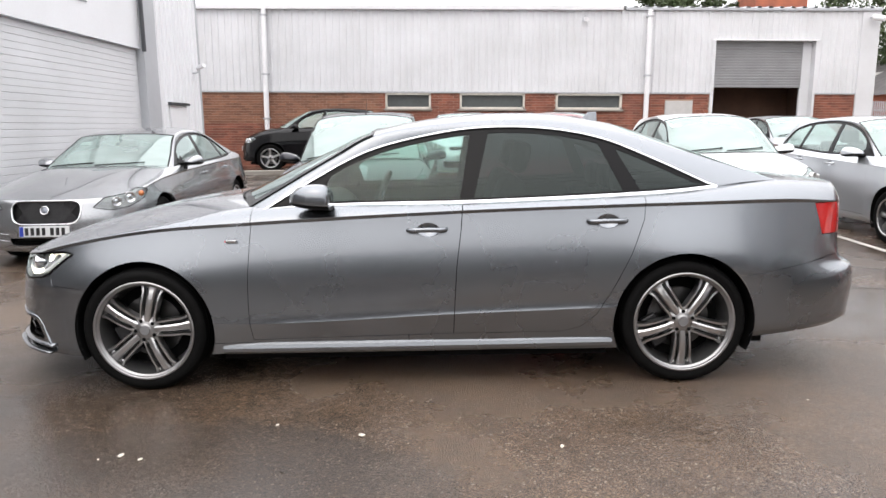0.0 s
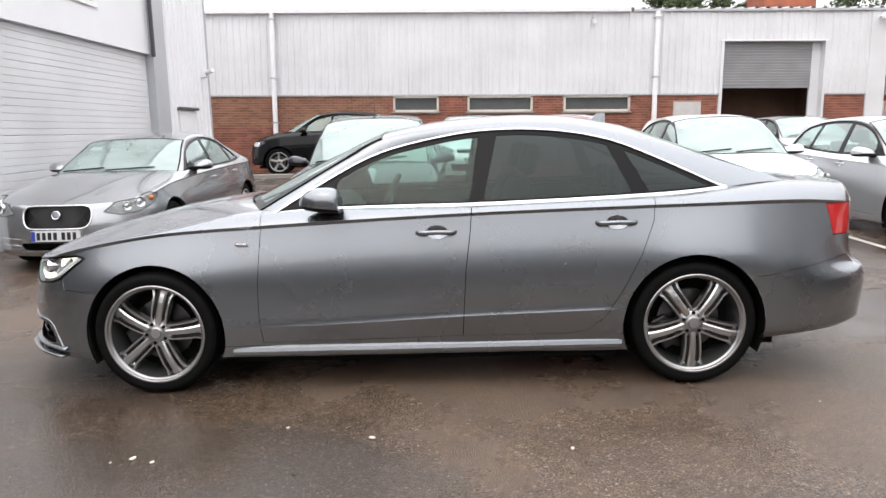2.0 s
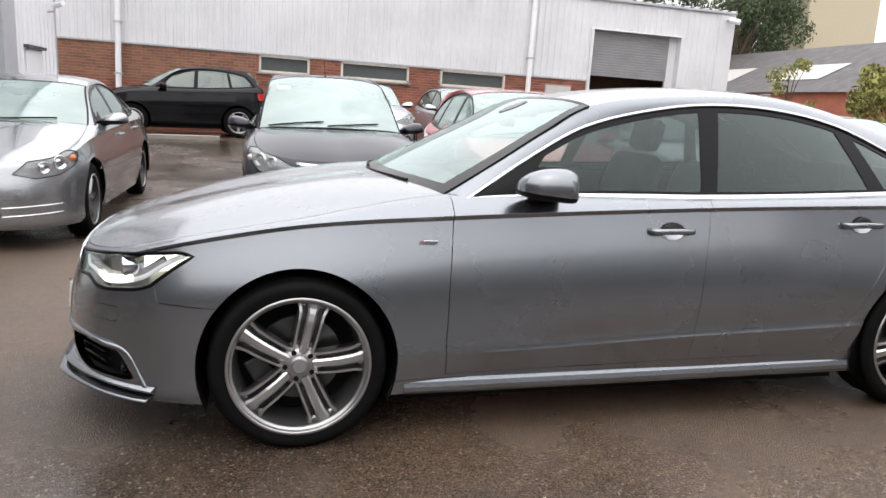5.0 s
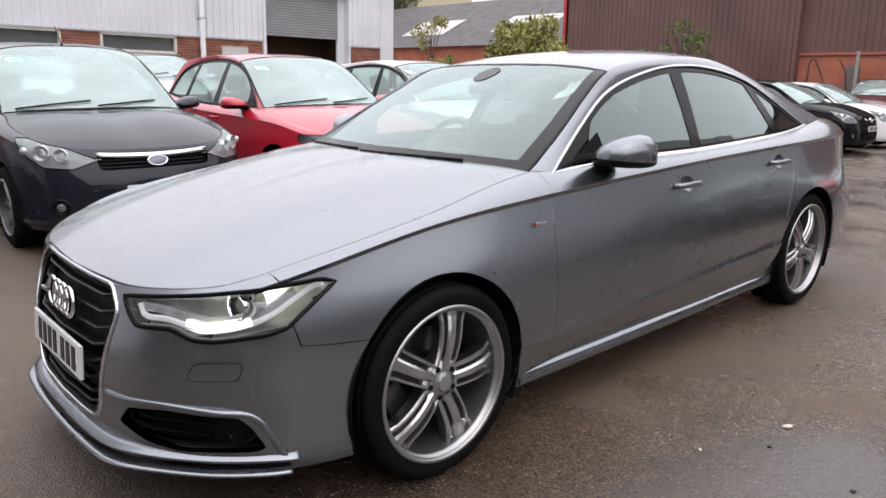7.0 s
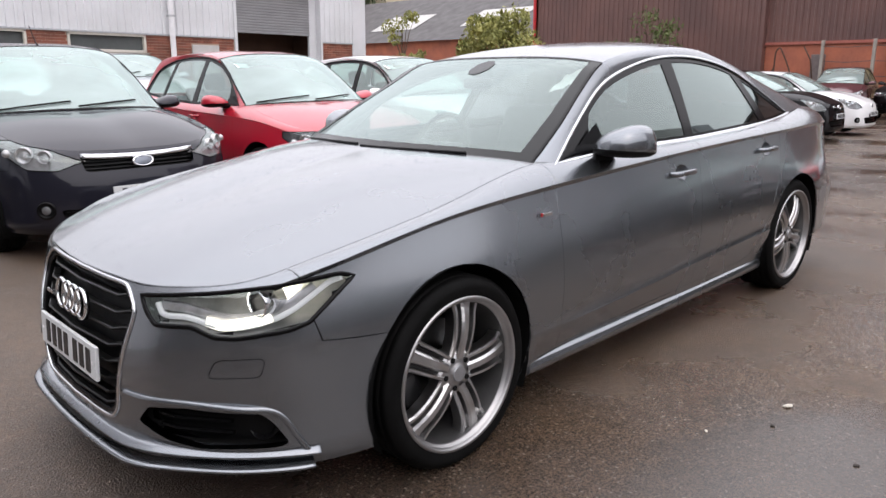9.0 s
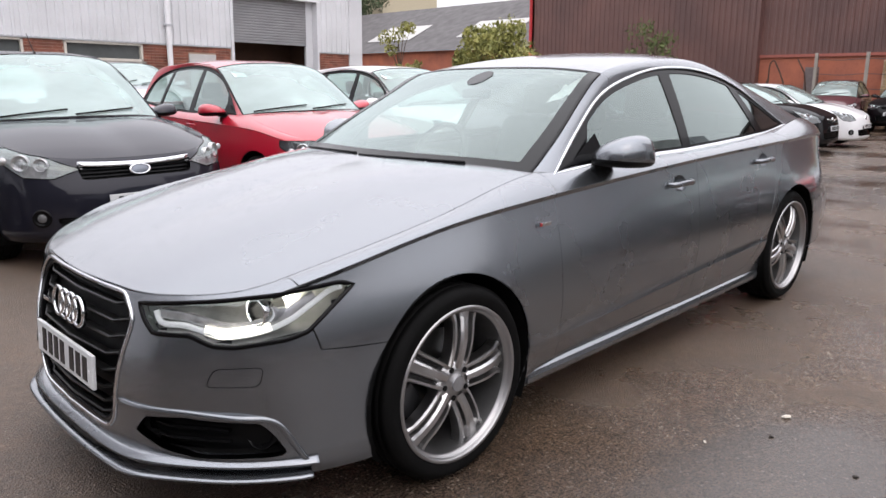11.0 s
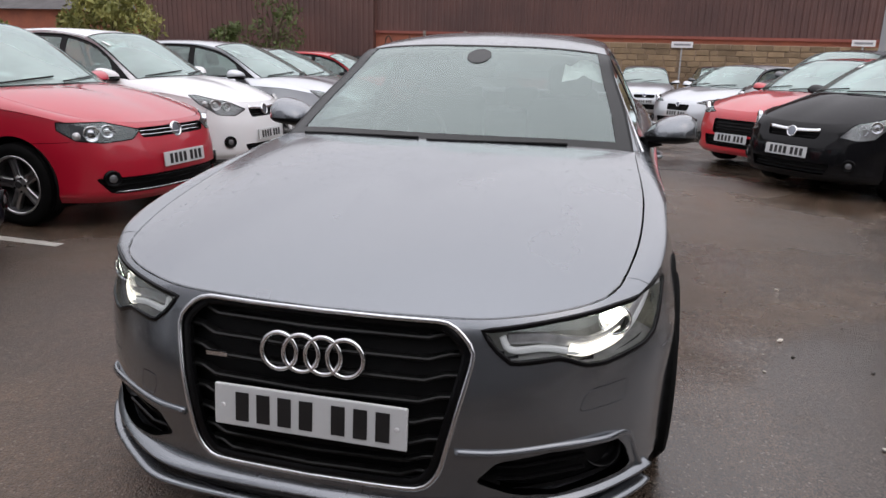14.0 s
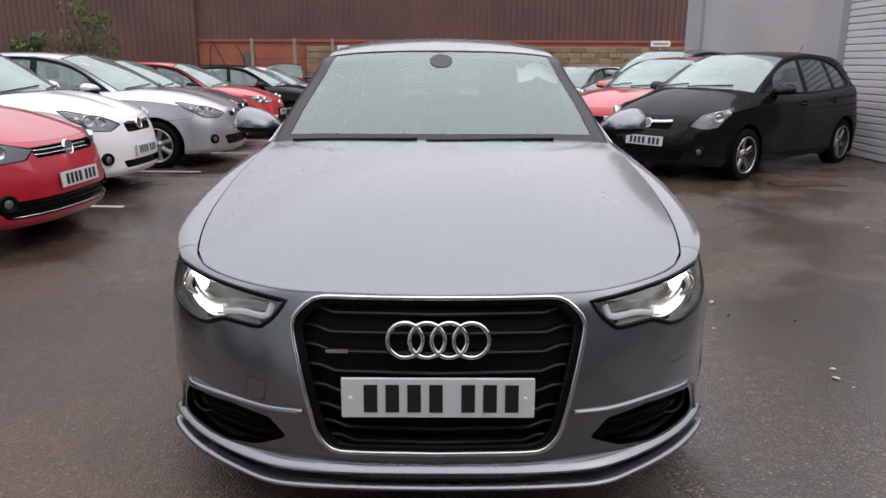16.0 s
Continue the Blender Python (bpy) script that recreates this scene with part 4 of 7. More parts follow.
def band_grid(sp, fine):
    """The flank of a body from the middle of the nose round one side to the middle of the tail; rows of columns."""
    plan = np.array(sp["plan"])
    tan = np.gradient(plan, axis=0)
    tan[0], tan[-1] = (0, 1), (0, -1)
    nor = np.stack([-tan[:, 1], tan[:, 0]], 1)
    nor /= np.linalg.norm(nor, axis=1, keepdims=True)
    nor = np.where((nor * (plan - (0, 0.0))).sum(1, keepdims=True) < 0, -nor, nor)
    subs = [max(1, round(k * fine)) for k in (6, 6, 6, 6, 9, 9, 16, 14, 6, 9, 8, 6, 6)]
    lev = []
    for k in range(5):
        p = np.c_[plan - nor * np.array(sp[f"i{k}"])[:, None], sp[f"z{k}"]]
        lev.append(smooth_curve(p, subs))
    led = np.array(sp["ledge"])[:, None]
    p = np.c_[plan - nor * (np.array(sp["i4"])[:, None] - 0.013 * led), np.array(sp["z4"]) + 0.016 * led[:, 0]]
    lev4b = smooth_curve(p, subs)
    top = smooth_curve(sp["top"], subs)
    cols = []
    cr0, cr1 = sum(subs[:5]) + 4, sum(subs[:9]) - 2
    for c in range(len(top)):
        q = [l[c] for l in lev]
        a = [q[0] + (q[1] - q[0]) * t for t in (0, 0.5)]
        low_n, mid_n, up_n = (max(2, round(k * fine)) for k in (5, 9, 9))
        full = smooth_curve(q[1:5], [low_n, mid_n, up_n])
        k2 = low_n
        crease = sp["crease"] * float(np.clip((c - cr0) / 8, 0, 1) * np.clip((cr1 - c) / 8, 0, 1))
        lin = np.array([q[1] + (q[2] - q[1]) * t for t in np.linspace(0, 1, low_n + 1)])
        full[:low_n + 1] = full[:low_n + 1] * (1 - crease) + lin * crease
        rise_ = np.clip((full[:, 2] - q[2][2]) / (q[3][2] - q[2][2]), 0, 4)
        full[:, 1] -= crease * 0.20 * rise_ * np.exp(-7 * rise_)
        b = np.concatenate([full[:k2], [full[k2] * 0.9 + full[k2 - 1] * 0.1, full[k2], full[k2] * 0.9 + full[k2 + 1] * 0.1], full[k2 + 1:-1], [full[-1] * 0.93 + full[-2] * 0.07, full[-1]]])
        e0, e1 = lev4b[c], top[c]
        n = max(2, round(6 * fine))
        up = []
        for t in [0, 0.03] + [j / n for j in range(1, n + 1)]:
            s = e0 + (e1 - e0) * t
            hn = np.array([e0[0] - e1[0], e0[1] - e1[1], 0.0])
            up.append(s + (hn * 0.30 + np.array([0, 0, abs(np.hypot(hn[0], hn[1])) * 0.30])) * (t * (1 - t)) * 1.2)
        cols.append(np.concatenate([np.array(a), b, np.array(up)]))
    return np.array(cols), lev, top


def along(curve, x, k):
    """The value k of a curve at x, by its first coordinate."""
    o = np.argsort(curve[:, 0])
    return float(np.interp(x, curve[o, 0], curve[o, k]))


def car(name, label, m, sp, body, fine=1.0, wheel_style="double", spokes=5, front=None, mirror_mat=None, tint=None, hero=False, detail=True, group="", rear_lamp=True, black_sill=False):
    """A parked car with its parts; front: a function that adds lamps, grille and plate."""
    car_ob = thing(name, label, "car", m, group)
    mid = (0, 0, 0.6)
    cols, lev, top = band_grid(sp, fine)
    mirrored = cols[::-1] * (1, -1, 1)
    g = np.concatenate([mirrored[:-1], cols], 0)
    bm = grid_bm(g, mid)
    wx, wr, ar = sp["wheels"]
    if hero:
        for s in (-1, 1):
            pts = [(x, s * (sp["plan"][7][1] - 0.036 + 0.006 * math.sin((x + 1.05) / 2.15 * math.pi)), 0.224 + 0.004 * x) for x in np.linspace(-1.045, 1.075, 30)]
            part("sill_blade", sweep(bmesh.new(), pts, [(0, s, 0.15)] * 30, [(p, q * s) for p, q in [(-0.05, 0.036), (-0.014, 0.032), (-0.003, 0.020), (0.0, 0.0), (-0.006, -0.018), (-0.02, -0.03), (-0.05, -0.03)]]), body, car_ob)
    # Dark shell just inside the skin, coloured near-black for the shade in the shut gaps.
    lay = bm.verts.layers.float_vector["nrm"]
    shell = take(bm, bm.faces[:], remove=False)
    l2 = shell.verts.layers.float_vector["nrm"]
    bmesh.ops.delete(shell, geom=[f for f in shell.faces if any(math.hypot(f.calc_center_median().x - s * wx, f.calc_center_median().z - wr) < ar + 0.06 for s in (-1, 1))], context="FACES")
    for v in shell.verts:
        v.co -= v[l2] * 0.03
    # Openings and panels.
    for s in (-1, 1):
        ring = [(s * wx + ar * math.cos(a), wr + ar * math.sin(a)) for a in np.linspace(0, math.tau, 56, endpoint=False)]
        bmesh.ops.delete(bm, geom=cut(bm, [(-x, z) for x, z in ring], (0, 1, 0)), context="FACES")
    xz = lambda poly: [(-x, z) for x, z in poly]  # noqa: E731  (seen along +y, across runs to -x)
    if front:
        front(car_ob, bm, shell, sp, body)
    for faces_of, nm in ((sp["bumper_f"], "front_bumper"), (sp["bumper_r"], "rear_bumper")):
        panel(nm, take(bm, cut(bm, xz(faces_of), (0, 1, 0))), body, car_ob)
    cut(bm, xz([(-wx - 0.2, -0.1), (wx + 0.2, -0.1), (wx + 0.2, sp["z1"][6] + 0.002), (-wx - 0.2, sp["z1"][6])]), (0, 1, 0))
    zs = sp["z1"][6]
    for s in (-1, 1):
        on = lambda c: c.y * s > 0.2  # noqa: E731
        panel("sill", take(bm, [f for f in bm.faces if on(f.calc_center_median()) and f.calc_center_median().z < zs and abs(f.calc_center_median().x) < wx]), BLACK_MATT if black_sill else body, car_ob)
        for i, poly in enumerate(sp["doors"]):
            d = take(bm, cut(bm, xz(poly), (0, 1, 0), on))
            h0, h1, hz = sp["handles"][i]
            hx = (h0 + h1) / 2 + 0.005
            if detail:
                cup = take(d, cut(d, xz([(hx + 0.058 * math.cos(a), hz - 0.002 + 0.036 * math.sin(a)) for a in np.linspace(0, math.tau, 20, endpoint=False)]), (0, 1, 0)))
            door_ob = panel("front_door" if i == 0 else "rear_door", d, body, car_ob)
            yb = s * (along(lev[3][len(lev[3]) // 4: -len(lev[3]) // 4], hx, 1) * 0.3 + along(lev[4][len(lev[4]) // 4: -len(lev[4]) // 4], hx, 1) * 0.7)
            if detail and door_ob:
                cl = cup.verts.layers.float_vector["nrm"]
                for v in cup.verts:
                    rr = math.hypot((v.co.x - hx) / 0.058, (v.co.z - hz + 0.002) / 0.036)
                    v.co -= v[cl] * 0.03 * max(0.0, 1 - rr**2)
                    v[cl] = (v[cl] + Vector(((v.co.x - hx) / 0.058 * -0.8, 0, (v.co.z - hz) / 0.036 * -0.8))).normalized()
                panel("handle_cup", cup, body, door_ob, gap=0, lip=0)
            if door_ob:
                bm2 = bmesh.new()
                cs = smooth_curve([(h0, yb - s * 0.004, hz), (h0 + 0.018, yb + s * 0.026, hz), (hx, yb + s * 0.036, hz + 0.003), (h1 - 0.018, yb + s * 0.026, hz), (h1, yb - s * 0.004, hz)], 5)
                sweep(bm2, cs, [(0, s, 0)] * len(cs), [(0.009 * math.cos(a), 0.013 * math.sin(a)) for a in np.linspace(0, math.tau, 10, endpoint=False)])
                part("handle", bm2, body, door_ob, smooth=True)
    for s in (-1, 1):
        fw = [f for f in bm.faces if f.calc_center_median().y * s > 0 and f.calc_center_median().x < 0]
        panel("front_wing", take(bm, fw), body, car_ob)
    if rear_lamp:
        tx = sp["plan"][11][0] - 2.39
        ty = sp["plan"][11][1] / 0.75
        tz = sp["z4"][11] - 0.95
        for s in (-1, 1):
            pts = [((2.262 if hero else 2.215) + tx, 0.83, 0.957 + tz), (2.36 + tx, 0.66, 0.955 + tz), (2.44 + tx, 0.45, 0.92 + tz), (2.46 + tx, 0.44, 0.80 + tz), (2.39 + tx, 0.70, 0.785 + tz), ((2.285 if hero else 2.235) + tx, 0.83, 0.788 + tz)]
            fl, _ = plane_map((0.75, s * 0.66, 0))
            panel("tail_lamp", take(bm, cut(bm, [fl((x, y * s * ty, z)) for x, y, z in pts], (0.75, s * 0.66, 0), lambda c: c.x > 1.0 and c.y * s > 0)), RED_LENS, car_ob, "red tail lamp lens", gap=0.003)
    for s in (-1, 1):
        panel("rear_wing", take(bm, [f for f in bm.faces if f.calc_center_median().y * s > 0]), body, car_ob)
    bm.free()
    # The inner skin ends below the shoulder of the front wings.
    bmesh.ops.delete(shell, geom=[f for f in shell.faces if f.calc_center_median().x < -0.9 and f.calc_center_median().z > 0.76 and abs(f.calc_center_median().y) > 0.66], context="FACES")
    panel("inner_shell", shell, SHELL, car_ob, gap=0, lip=0)

    # Greenhouse.
    N = max(14, round(48 * fine))
    dlo = smooth_curve(sp["dlo"], max(3, round(7 * fine)))
    edge = smooth_curve(sp["edge"], max(3, round(7 * fine)))
    x0, x1 = dlo[0, 0], dlo[-1, 0]
    xd = np.linspace(x0, x1, N)
    half = top[len(top) // 5: -max(2, len(top) // 8)]
    belt = np.array([[x, along(half, x, 1), along(half, x, 2)] for x in xd])
    fade = np.clip((0.1 - xd) / (0.1 - x0), 0, 1) ** 1.5
    belt[:, 1] += 0.036 * fade
    belt[:, 2] -= 0.026 * fade
    zt = np.interp(xd, dlo[:, 0], dlo[:, 1])
    zt = np.maximum(zt, belt[:, 2] + 0.001)
    rail = np.c_[xd, belt[:, 1] - sp["lean"] * (zt - belt[:, 2]), zt]
    sd, se = np.array(sp["dlo"])[:, 0], np.array(sp["edge"])[:, 0]
    xe = np.interp(xd, sd, se)
    er = np.array([[x, along(edge, x, 1), along(edge, x, 2)] for x in xe])
    for s in (-1, 1):
        k = (1, s, 1)
        rows = []
        for t in np.linspace(0, 1, max(4, round(8 * fine))):
            p = belt + (rail - belt) * t
            p[:, 1] += 0.030 * t * (1 - t)
            rows.append((p - (0, 0.006, 0)) * k)
        fr = grid_bm(np.array(rows), (0.3, 0, 1.0))
        for i, (a0, a1, b0, b1) in enumerate(sp["panes"]):
            bot = [(x, along(belt, x, 2) + 0.022) for x in np.linspace(a0, b0, 8)]
            up = [(x, max(along(rail, x, 2) - 0.030, along(belt, x, 2) + 0.03)) for x in np.linspace(b1, a1, 14)]
            pane = take(fr, cut(fr, xz(bot + up), (0, 1, 0)))
            gm = (tint or (SIDE_GLASS if hero else GLASS, PRIVACY if hero else GLASS, PRIVACY if hero else GLASS))[min(i, 2)]
            ob = panel(("front_window", "rear_window", "quarter_window")[min(i, 2)], pane, gm, car_ob, "dark privacy glass" if gm is PRIVACY else "tinted side glass", gap=0, lip=0, offset=-0.004)
        panel("window_surround", fr, BLACK_GLOSS, car_ob, gap=0, lip=0.01)
        # Body-coloured pillar and roof side.
        rows = []
        for t in np.linspace(0, 1, 5):
            p = rail + (er - rail) * t
            p[:, 1] += 0.02 * t * (1 - t)
            p[:, 2] += 0.035 * t * (1 - t)
            rows.append(p * k)
        panel("roof_side", grid_bm(np.array(rows), (0.3, 0, 0.9)), body, car_ob, gap=0, lip=0.02)
        inner = np.array(rows) - (0, 0.022 * s, 0.012)
        panel("pillar_trim", grid_bm(inner, (0.3, 0, 0.9)), CABIN, car_ob, gap=0, lip=0)
        # Bright or black strips round the windows.
        trim = CHROME_DULL if hero else BLACK_GLOSS
        bs = resample(belt * k, 40)
        part("belt_strip", sweep(bmesh.new(), bs, [(0, s, 0.62 if hero else 0.15)] * 40, strip(0.022 if hero else 0.014, 0.014)), trim, car_ob)
        rs = resample(rail * k, 48)
        part("window_strip", sweep(bmesh.new(), rs, [(0, s, 0.5)] * 48, strip(0.012, 0.012)), trim, car_ob)
    # Screens, roof, bonnet and boot lid.
    i0, i1 = sp["split"]
    e0, e1 = np.array(sp["edge"][i0]), np.array(sp["edge"][i1])
    ia, ib = (int(np.argmin(np.linalg.norm(edge - e, axis=1))) for e in (e0, e1))
    nu, nv = max(6, round(16 * fine)), max(7, round(14 * fine))

    def arc(c, e, bend=1.0):
        """From the middle point out to the edge, level in the middle."""
        c, e = np.array([c[0], 0, c[1]]), np.array(e)
        t = np.linspace(0, 1, nv)[:, None]
        q = c + (e - c) * t
        f = t**2
        q[:, 0:1] = c[0] + (e[0] - c[0]) * f
        q[:, 2:3] = c[2] + (e[2] - c[2]) * (0.35 * t**2 + 0.65 * t**4 if bend else f)
        return q

    def mid_line(pts):
        c = resample(smooth_curve(pts, 8), nu)
        return np.c_[c[:, 0], 0 * c[:, 0], c[:, 1]]

    cowl, head, back_, deck_ = (arc(sp[k][j], e) for k, j, e in (("screen", 0, edge[0]), ("screen", -1, edge[ia]), ("rear", 0, edge[ib]), ("rear", -1, edge[-1])))
    ws = both_sides(coons(cowl, head, mid_line(sp["screen"]), resample(edge[:ia + 1], nu)))
    wsb = grid_bm(ws, (0, 0, 0.5))
    sc = panel("windscreen", wsb, SCREEN if hero else SCREEN_PALE, car_ob, "wide tinted windscreen", gap=0, lip=0, offset=0.002)
    if hero:
        top_b = grid_bm(ws, (0, 0, 0.5))
        ring = [(0.058 * math.cos(a), 1.338 + 0.032 * math.sin(a)) for a in np.linspace(0, math.tau, 24, endpoint=False)]
        panel("sensor_patch", take(top_b, cut(top_b, ring, (-1, 0, 0))), SCREEN_BAND, sc, "black patch round the rain sensor", gap=0, lip=0, offset=0.005)
        top_b.free()
    border = bmesh.new()
    loop = np.concatenate([ws[:, 0], ws[-1, 1:], ws[-2::-1, -1], ws[0, -2:0:-1]])
    sweep(border, loop, [Vector((-0.5, 0, 0.86))] * len(loop), strip(0.024, 0.008), closed=True)
    part("screen_seal", border, BLACK_GLOSS, sc)
    panel("headliner", grid_bm(both_sides(coons(head, back_, mid_line(sp["roof"]), resample(edge[ia:ib + 1], nu))) - (0, 0, 0.03), (0, 0, 0.5)), CABIN_GREY, car_ob, gap=0.02, lip=0)
    panel("roof_panel", grid_bm(both_sides(coons(head, back_, mid_line(sp["roof"]), resample(edge[ia:ib + 1], nu))), (0, 0, 0.5)), body, car_ob, gap=0, lip=0.02)
    rsb = grid_bm(both_sides(coons(back_, deck_, mid_line(sp["rear"]), resample(edge[ib:], nu))), (0, 0, 0.5))
    panel("rear_screen", rsb, PRIVACY if hero else GLASS, car_ob, "tinted rear screen", gap=0, lip=0)
    if hero:
        panel("screen_band", grid_bm(ws[:2], (0, 0, 0.5)), SCREEN_BAND, sc, "black band along the screen foot", gap=0, lip=0, offset=0.004)
        for q in (ws[:, :2], ws[:, -2:]):
            panel("screen_band", grid_bm(q * (1, 1, 1), (0, 0, 0.5)), SCREEN_BAND, sc, "black band along the screen edge", gap=0, lip=0, offset=0.0045)
    # Bonnet between the nose edge, the wing edges and the cowl.
    ft = top
    corner = int(np.argmin(np.linalg.norm(ft - np.array(sp["top"][3]), axis=1)))
    cowl_i = int(np.argmin(np.linalg.norm(ft - np.array(sp["top"][6]), axis=1)))
    hd = coons(resample(ft[:corner + 1], nv), arc(sp["hood"][-1], ft[cowl_i]), mid_line(sp["hood"]), resample(ft[corner:cowl_i + 1], nu))
    # The crown keeps the bonnet full towards its edges.
    v = np.linspace(0, 1, nv)[None, :]
    u = np.linspace(0, 1, nu)[:, None]
    hd[:, :, 2] += 0.030 * np.sin(math.pi * v) ** 1.0 * np.sin(math.pi * np.clip(u * 1.0, 0, 1)) ** 0.8
    if hero:
        rnd = random.Random(11)
        drops = bmesh.new()
        wide = both_sides(hd)
        for _ in range(750):
            a, b = rnd.uniform(0.3, nu - 1.3), rnd.uniform(0.5, wide.shape[1] - 1.6)
            i, j = int(a), int(b)
            f, h_ = a - i, b - j
            p = Vector(wide[i, j] * (1 - f) * (1 - h_) + wide[i + 1, j] * f * (1 - h_) + wide[i, j + 1] * (1 - f) * h_ + wide[i + 1, j + 1] * f * h_)
            nn = Vector(wide[i + 1, j] - wide[i, j]).cross(Vector(wide[i, j + 1] - wide[i, j])).normalized()
            nn = nn if nn.z > 0 else -nn
            r = rnd.choice((0.0014, 0.0018, 0.0024, 0.003, 0.0042))
            q = nn.to_track_quat("Z", "Y").to_matrix().to_4x4()
            mt = Matrix.Translation(p) @ q @ Matrix.Diagonal((rnd.uniform(0.8, 1.5), 1, 1, 1))
            ring = [[drops.verts.new(mt @ Vector((r * k * math.cos(c), r * k * math.sin(c), r * z))) for c in np.linspace(0, math.tau, 7, endpoint=False)] for k, z in ((1.0, -0.1), (0.75, 0.28))]
            tip = drops.verts.new(mt @ Vector((0, 0, r * 0.38)))
            for c in range(7):
                drops.faces.new((ring[0][c], ring[0][(c + 1) % 7], ring[1][(c + 1) % 7], ring[1][c]))
                drops.faces.new((ring[1][c], ring[1][(c + 1) % 7], tip))
        tagged(part("rain_bead", drops, WATER, car_ob, smooth=True), "scattered rain drops on the bonnet", kind="stuff")
    bon = panel("bonnet", grid_bm(both_sides(hd), (0, 0, 0.3)), body, car_ob, gap=0.004, lip=0.006)
    d0, d1 = (int(np.argmin(np.linalg.norm(ft - np.array(sp["top"][j]), axis=1))) for j in (10, 11))
    tl = coons(deck_, resample(ft[d1:][::-1], nv), mid_line(sp["deck"]), resample(ft[d0:d1 + 1], nu))
    panel("boot_lid", grid_bm(both_sides(tl), (0, 0, 0.3)), body, car_ob, gap=0.003, lip=0.006)
    # Wheels, arch liners, floor.
    for sx in (-1, 1):
        for s in (-1, 1):
            wheel(car_ob, (sx * wx, s * (sp["track"] + (0.012 if hero and sx < 0 else 0.0)), wr), s, wr, wr * 0.788 if hero else wr * 0.69, 0.25 if hero else 0.205, wheel_style, spokes, turn=(1.344 if sx < 0 else 0.942) if hero else 0.42 + 0.9 * sx + 0.4 * s)
            bm = bmesh.new()
            a = np.linspace(-0.45, math.pi + 0.45, 30)
            ys = [s * y for y in (sp["track"] + (0.118 if hero else 0.095), sp["track"] - 0.30)]
            sheet(bm, [[(sx * wx + (ar + 0.002) * math.cos(q), y, wr + (ar + 0.002) * math.sin(q)) for q in a] for y in ys])
            bm.faces.new([bm.verts.new((sx * wx + (ar + 0.002) * math.cos(q), ys[1], wr + (ar + 0.002) * math.sin(q))) for q in a])
            part("arch_liner", bm, SHELL, car_ob)
    L0, L1 = sp["plan"][0][0], sp["plan"][-1][0]
    hw = sp["plan"][7][1]
    # The main saloon's pan hangs lower to block light and deepen the shade below.
    low = 0.145 if hero else 0.20
    bm = boxed(L0 + 0.25, L1 - 0.55, -hw + 0.28, hw - 0.28, low, 0.26)
    box(bm, -wx + ar + 0.02, wx - ar - 0.02, -hw + 0.12, hw - 0.12, low - 0.005, 0.26)
    part("floor_pan", bm, SHELL, car_ob)
    # Cabin.
    cz = sp["top"][7][2]
    f0, f1 = sp["seat_x"]
    cx = sp["screen"][0][0]
    bm = bmesh.new()
    pr = [(cx + 0.12, cz - 0.06), (cx + 0.30, cz - 0.015), (cx + 0.52, cz - 0.03), (cx + 0.60, cz - 0.12), (cx + 0.56, cz - 0.40)]
    sheet(bm, [[(x, y, z) for x, z in pr] for y in (-hw + 0.2, 0, hw - 0.2)])
    part("dashboard", bm, CABIN, car_ob, smooth=True)
    for s, y in ((-1, -0.37), (1, 0.37)):
        bm = boxed(f0 - 0.42, f0 + 0.08, y - 0.24, y + 0.24, 0.40, 0.56, bevel=0.05)
        part("front_seat", bm, CABIN, car_ob, smooth=True)
        bm = boxed(-0.07, 0.07, -0.24, 0.24, 0.0, 0.62, bevel=0.06)
        bmesh.ops.transform(bm, matrix=pose(f0 + 0.08, y, 0.52, 0, 20, 0), verts=bm.verts)
        part("seat_back", bm, CABIN, car_ob, smooth=True)
        bm = boxed(-0.05, 0.05, -0.13, 0.13, 0.0, 0.19, bevel=0.045)
        bmesh.ops.transform(bm, matrix=pose(f0 + 0.30, y, cz + 0.13, 0, 14, 0), verts=bm.verts)
        part("head_restraint", bm, CABIN, car_ob, smooth=True)
    bm = boxed(f1 - 0.10, f1 + 0.10, -0.62, 0.62, 0.45, cz - 0.02, bevel=0.06)
    part("rear_seat", bm, CABIN, car_ob, smooth=True)
    part("parcel_shelf", boxed(f1 + 0.1, sp["rear"][-1][0] - 0.05, -0.6, 0.6, cz - 0.05, cz - 0.03), CABIN, car_ob)
    if detail:
        for y in (-0.40, 0.0, 0.40):
            bm = boxed(-0.04, 0.04, -0.12, 0.12, 0.0, 0.15, bevel=0.04)
            bmesh.ops.transform(bm, matrix=pose(f1 + 0.06, y, cz), verts=bm.verts)
            part("head_restraint", bm, CABIN, car_ob, smooth=True)
        bm = bmesh.new()
        a = np.linspace(0, math.tau, 28, endpoint=False)
        mt = pose(cx + 0.80, 0.37, cz - 0.07, 0, -66, 0)
        tube(bm, [mt @ Vector((0.185 * math.cos(q), 0.185 * math.sin(q), 0)) for q in a], 0.016, 8, closed=True)
        sw = part("steering_wheel", bm, CABIN, car_ob, smooth=True)
        bm = boxed(-0.03, 0.03, -0.17, 0.17, -0.02, 0.02, bevel=0.01)
        bmesh.ops.transform(bm, matrix=mt, verts=bm.verts)
        part("wheel_boss", bm, CABIN_GREY, sw)
        bm = boxed(-0.015, 0.015, -0.09, 0.09, -0.026, 0.026, bevel=0.012)
        bmesh.ops.transform(bm, matrix=pose(sp["screen"][-1][0] - 0.14, 0, sp["screen"][-1][1] - 0.12), verts=bm.verts)
        part("rear_view_mirror", bm, BLACK_MATT, car_ob, smooth=True)
    # Door mirrors.
    mx, my, mz = sp["mirror"]
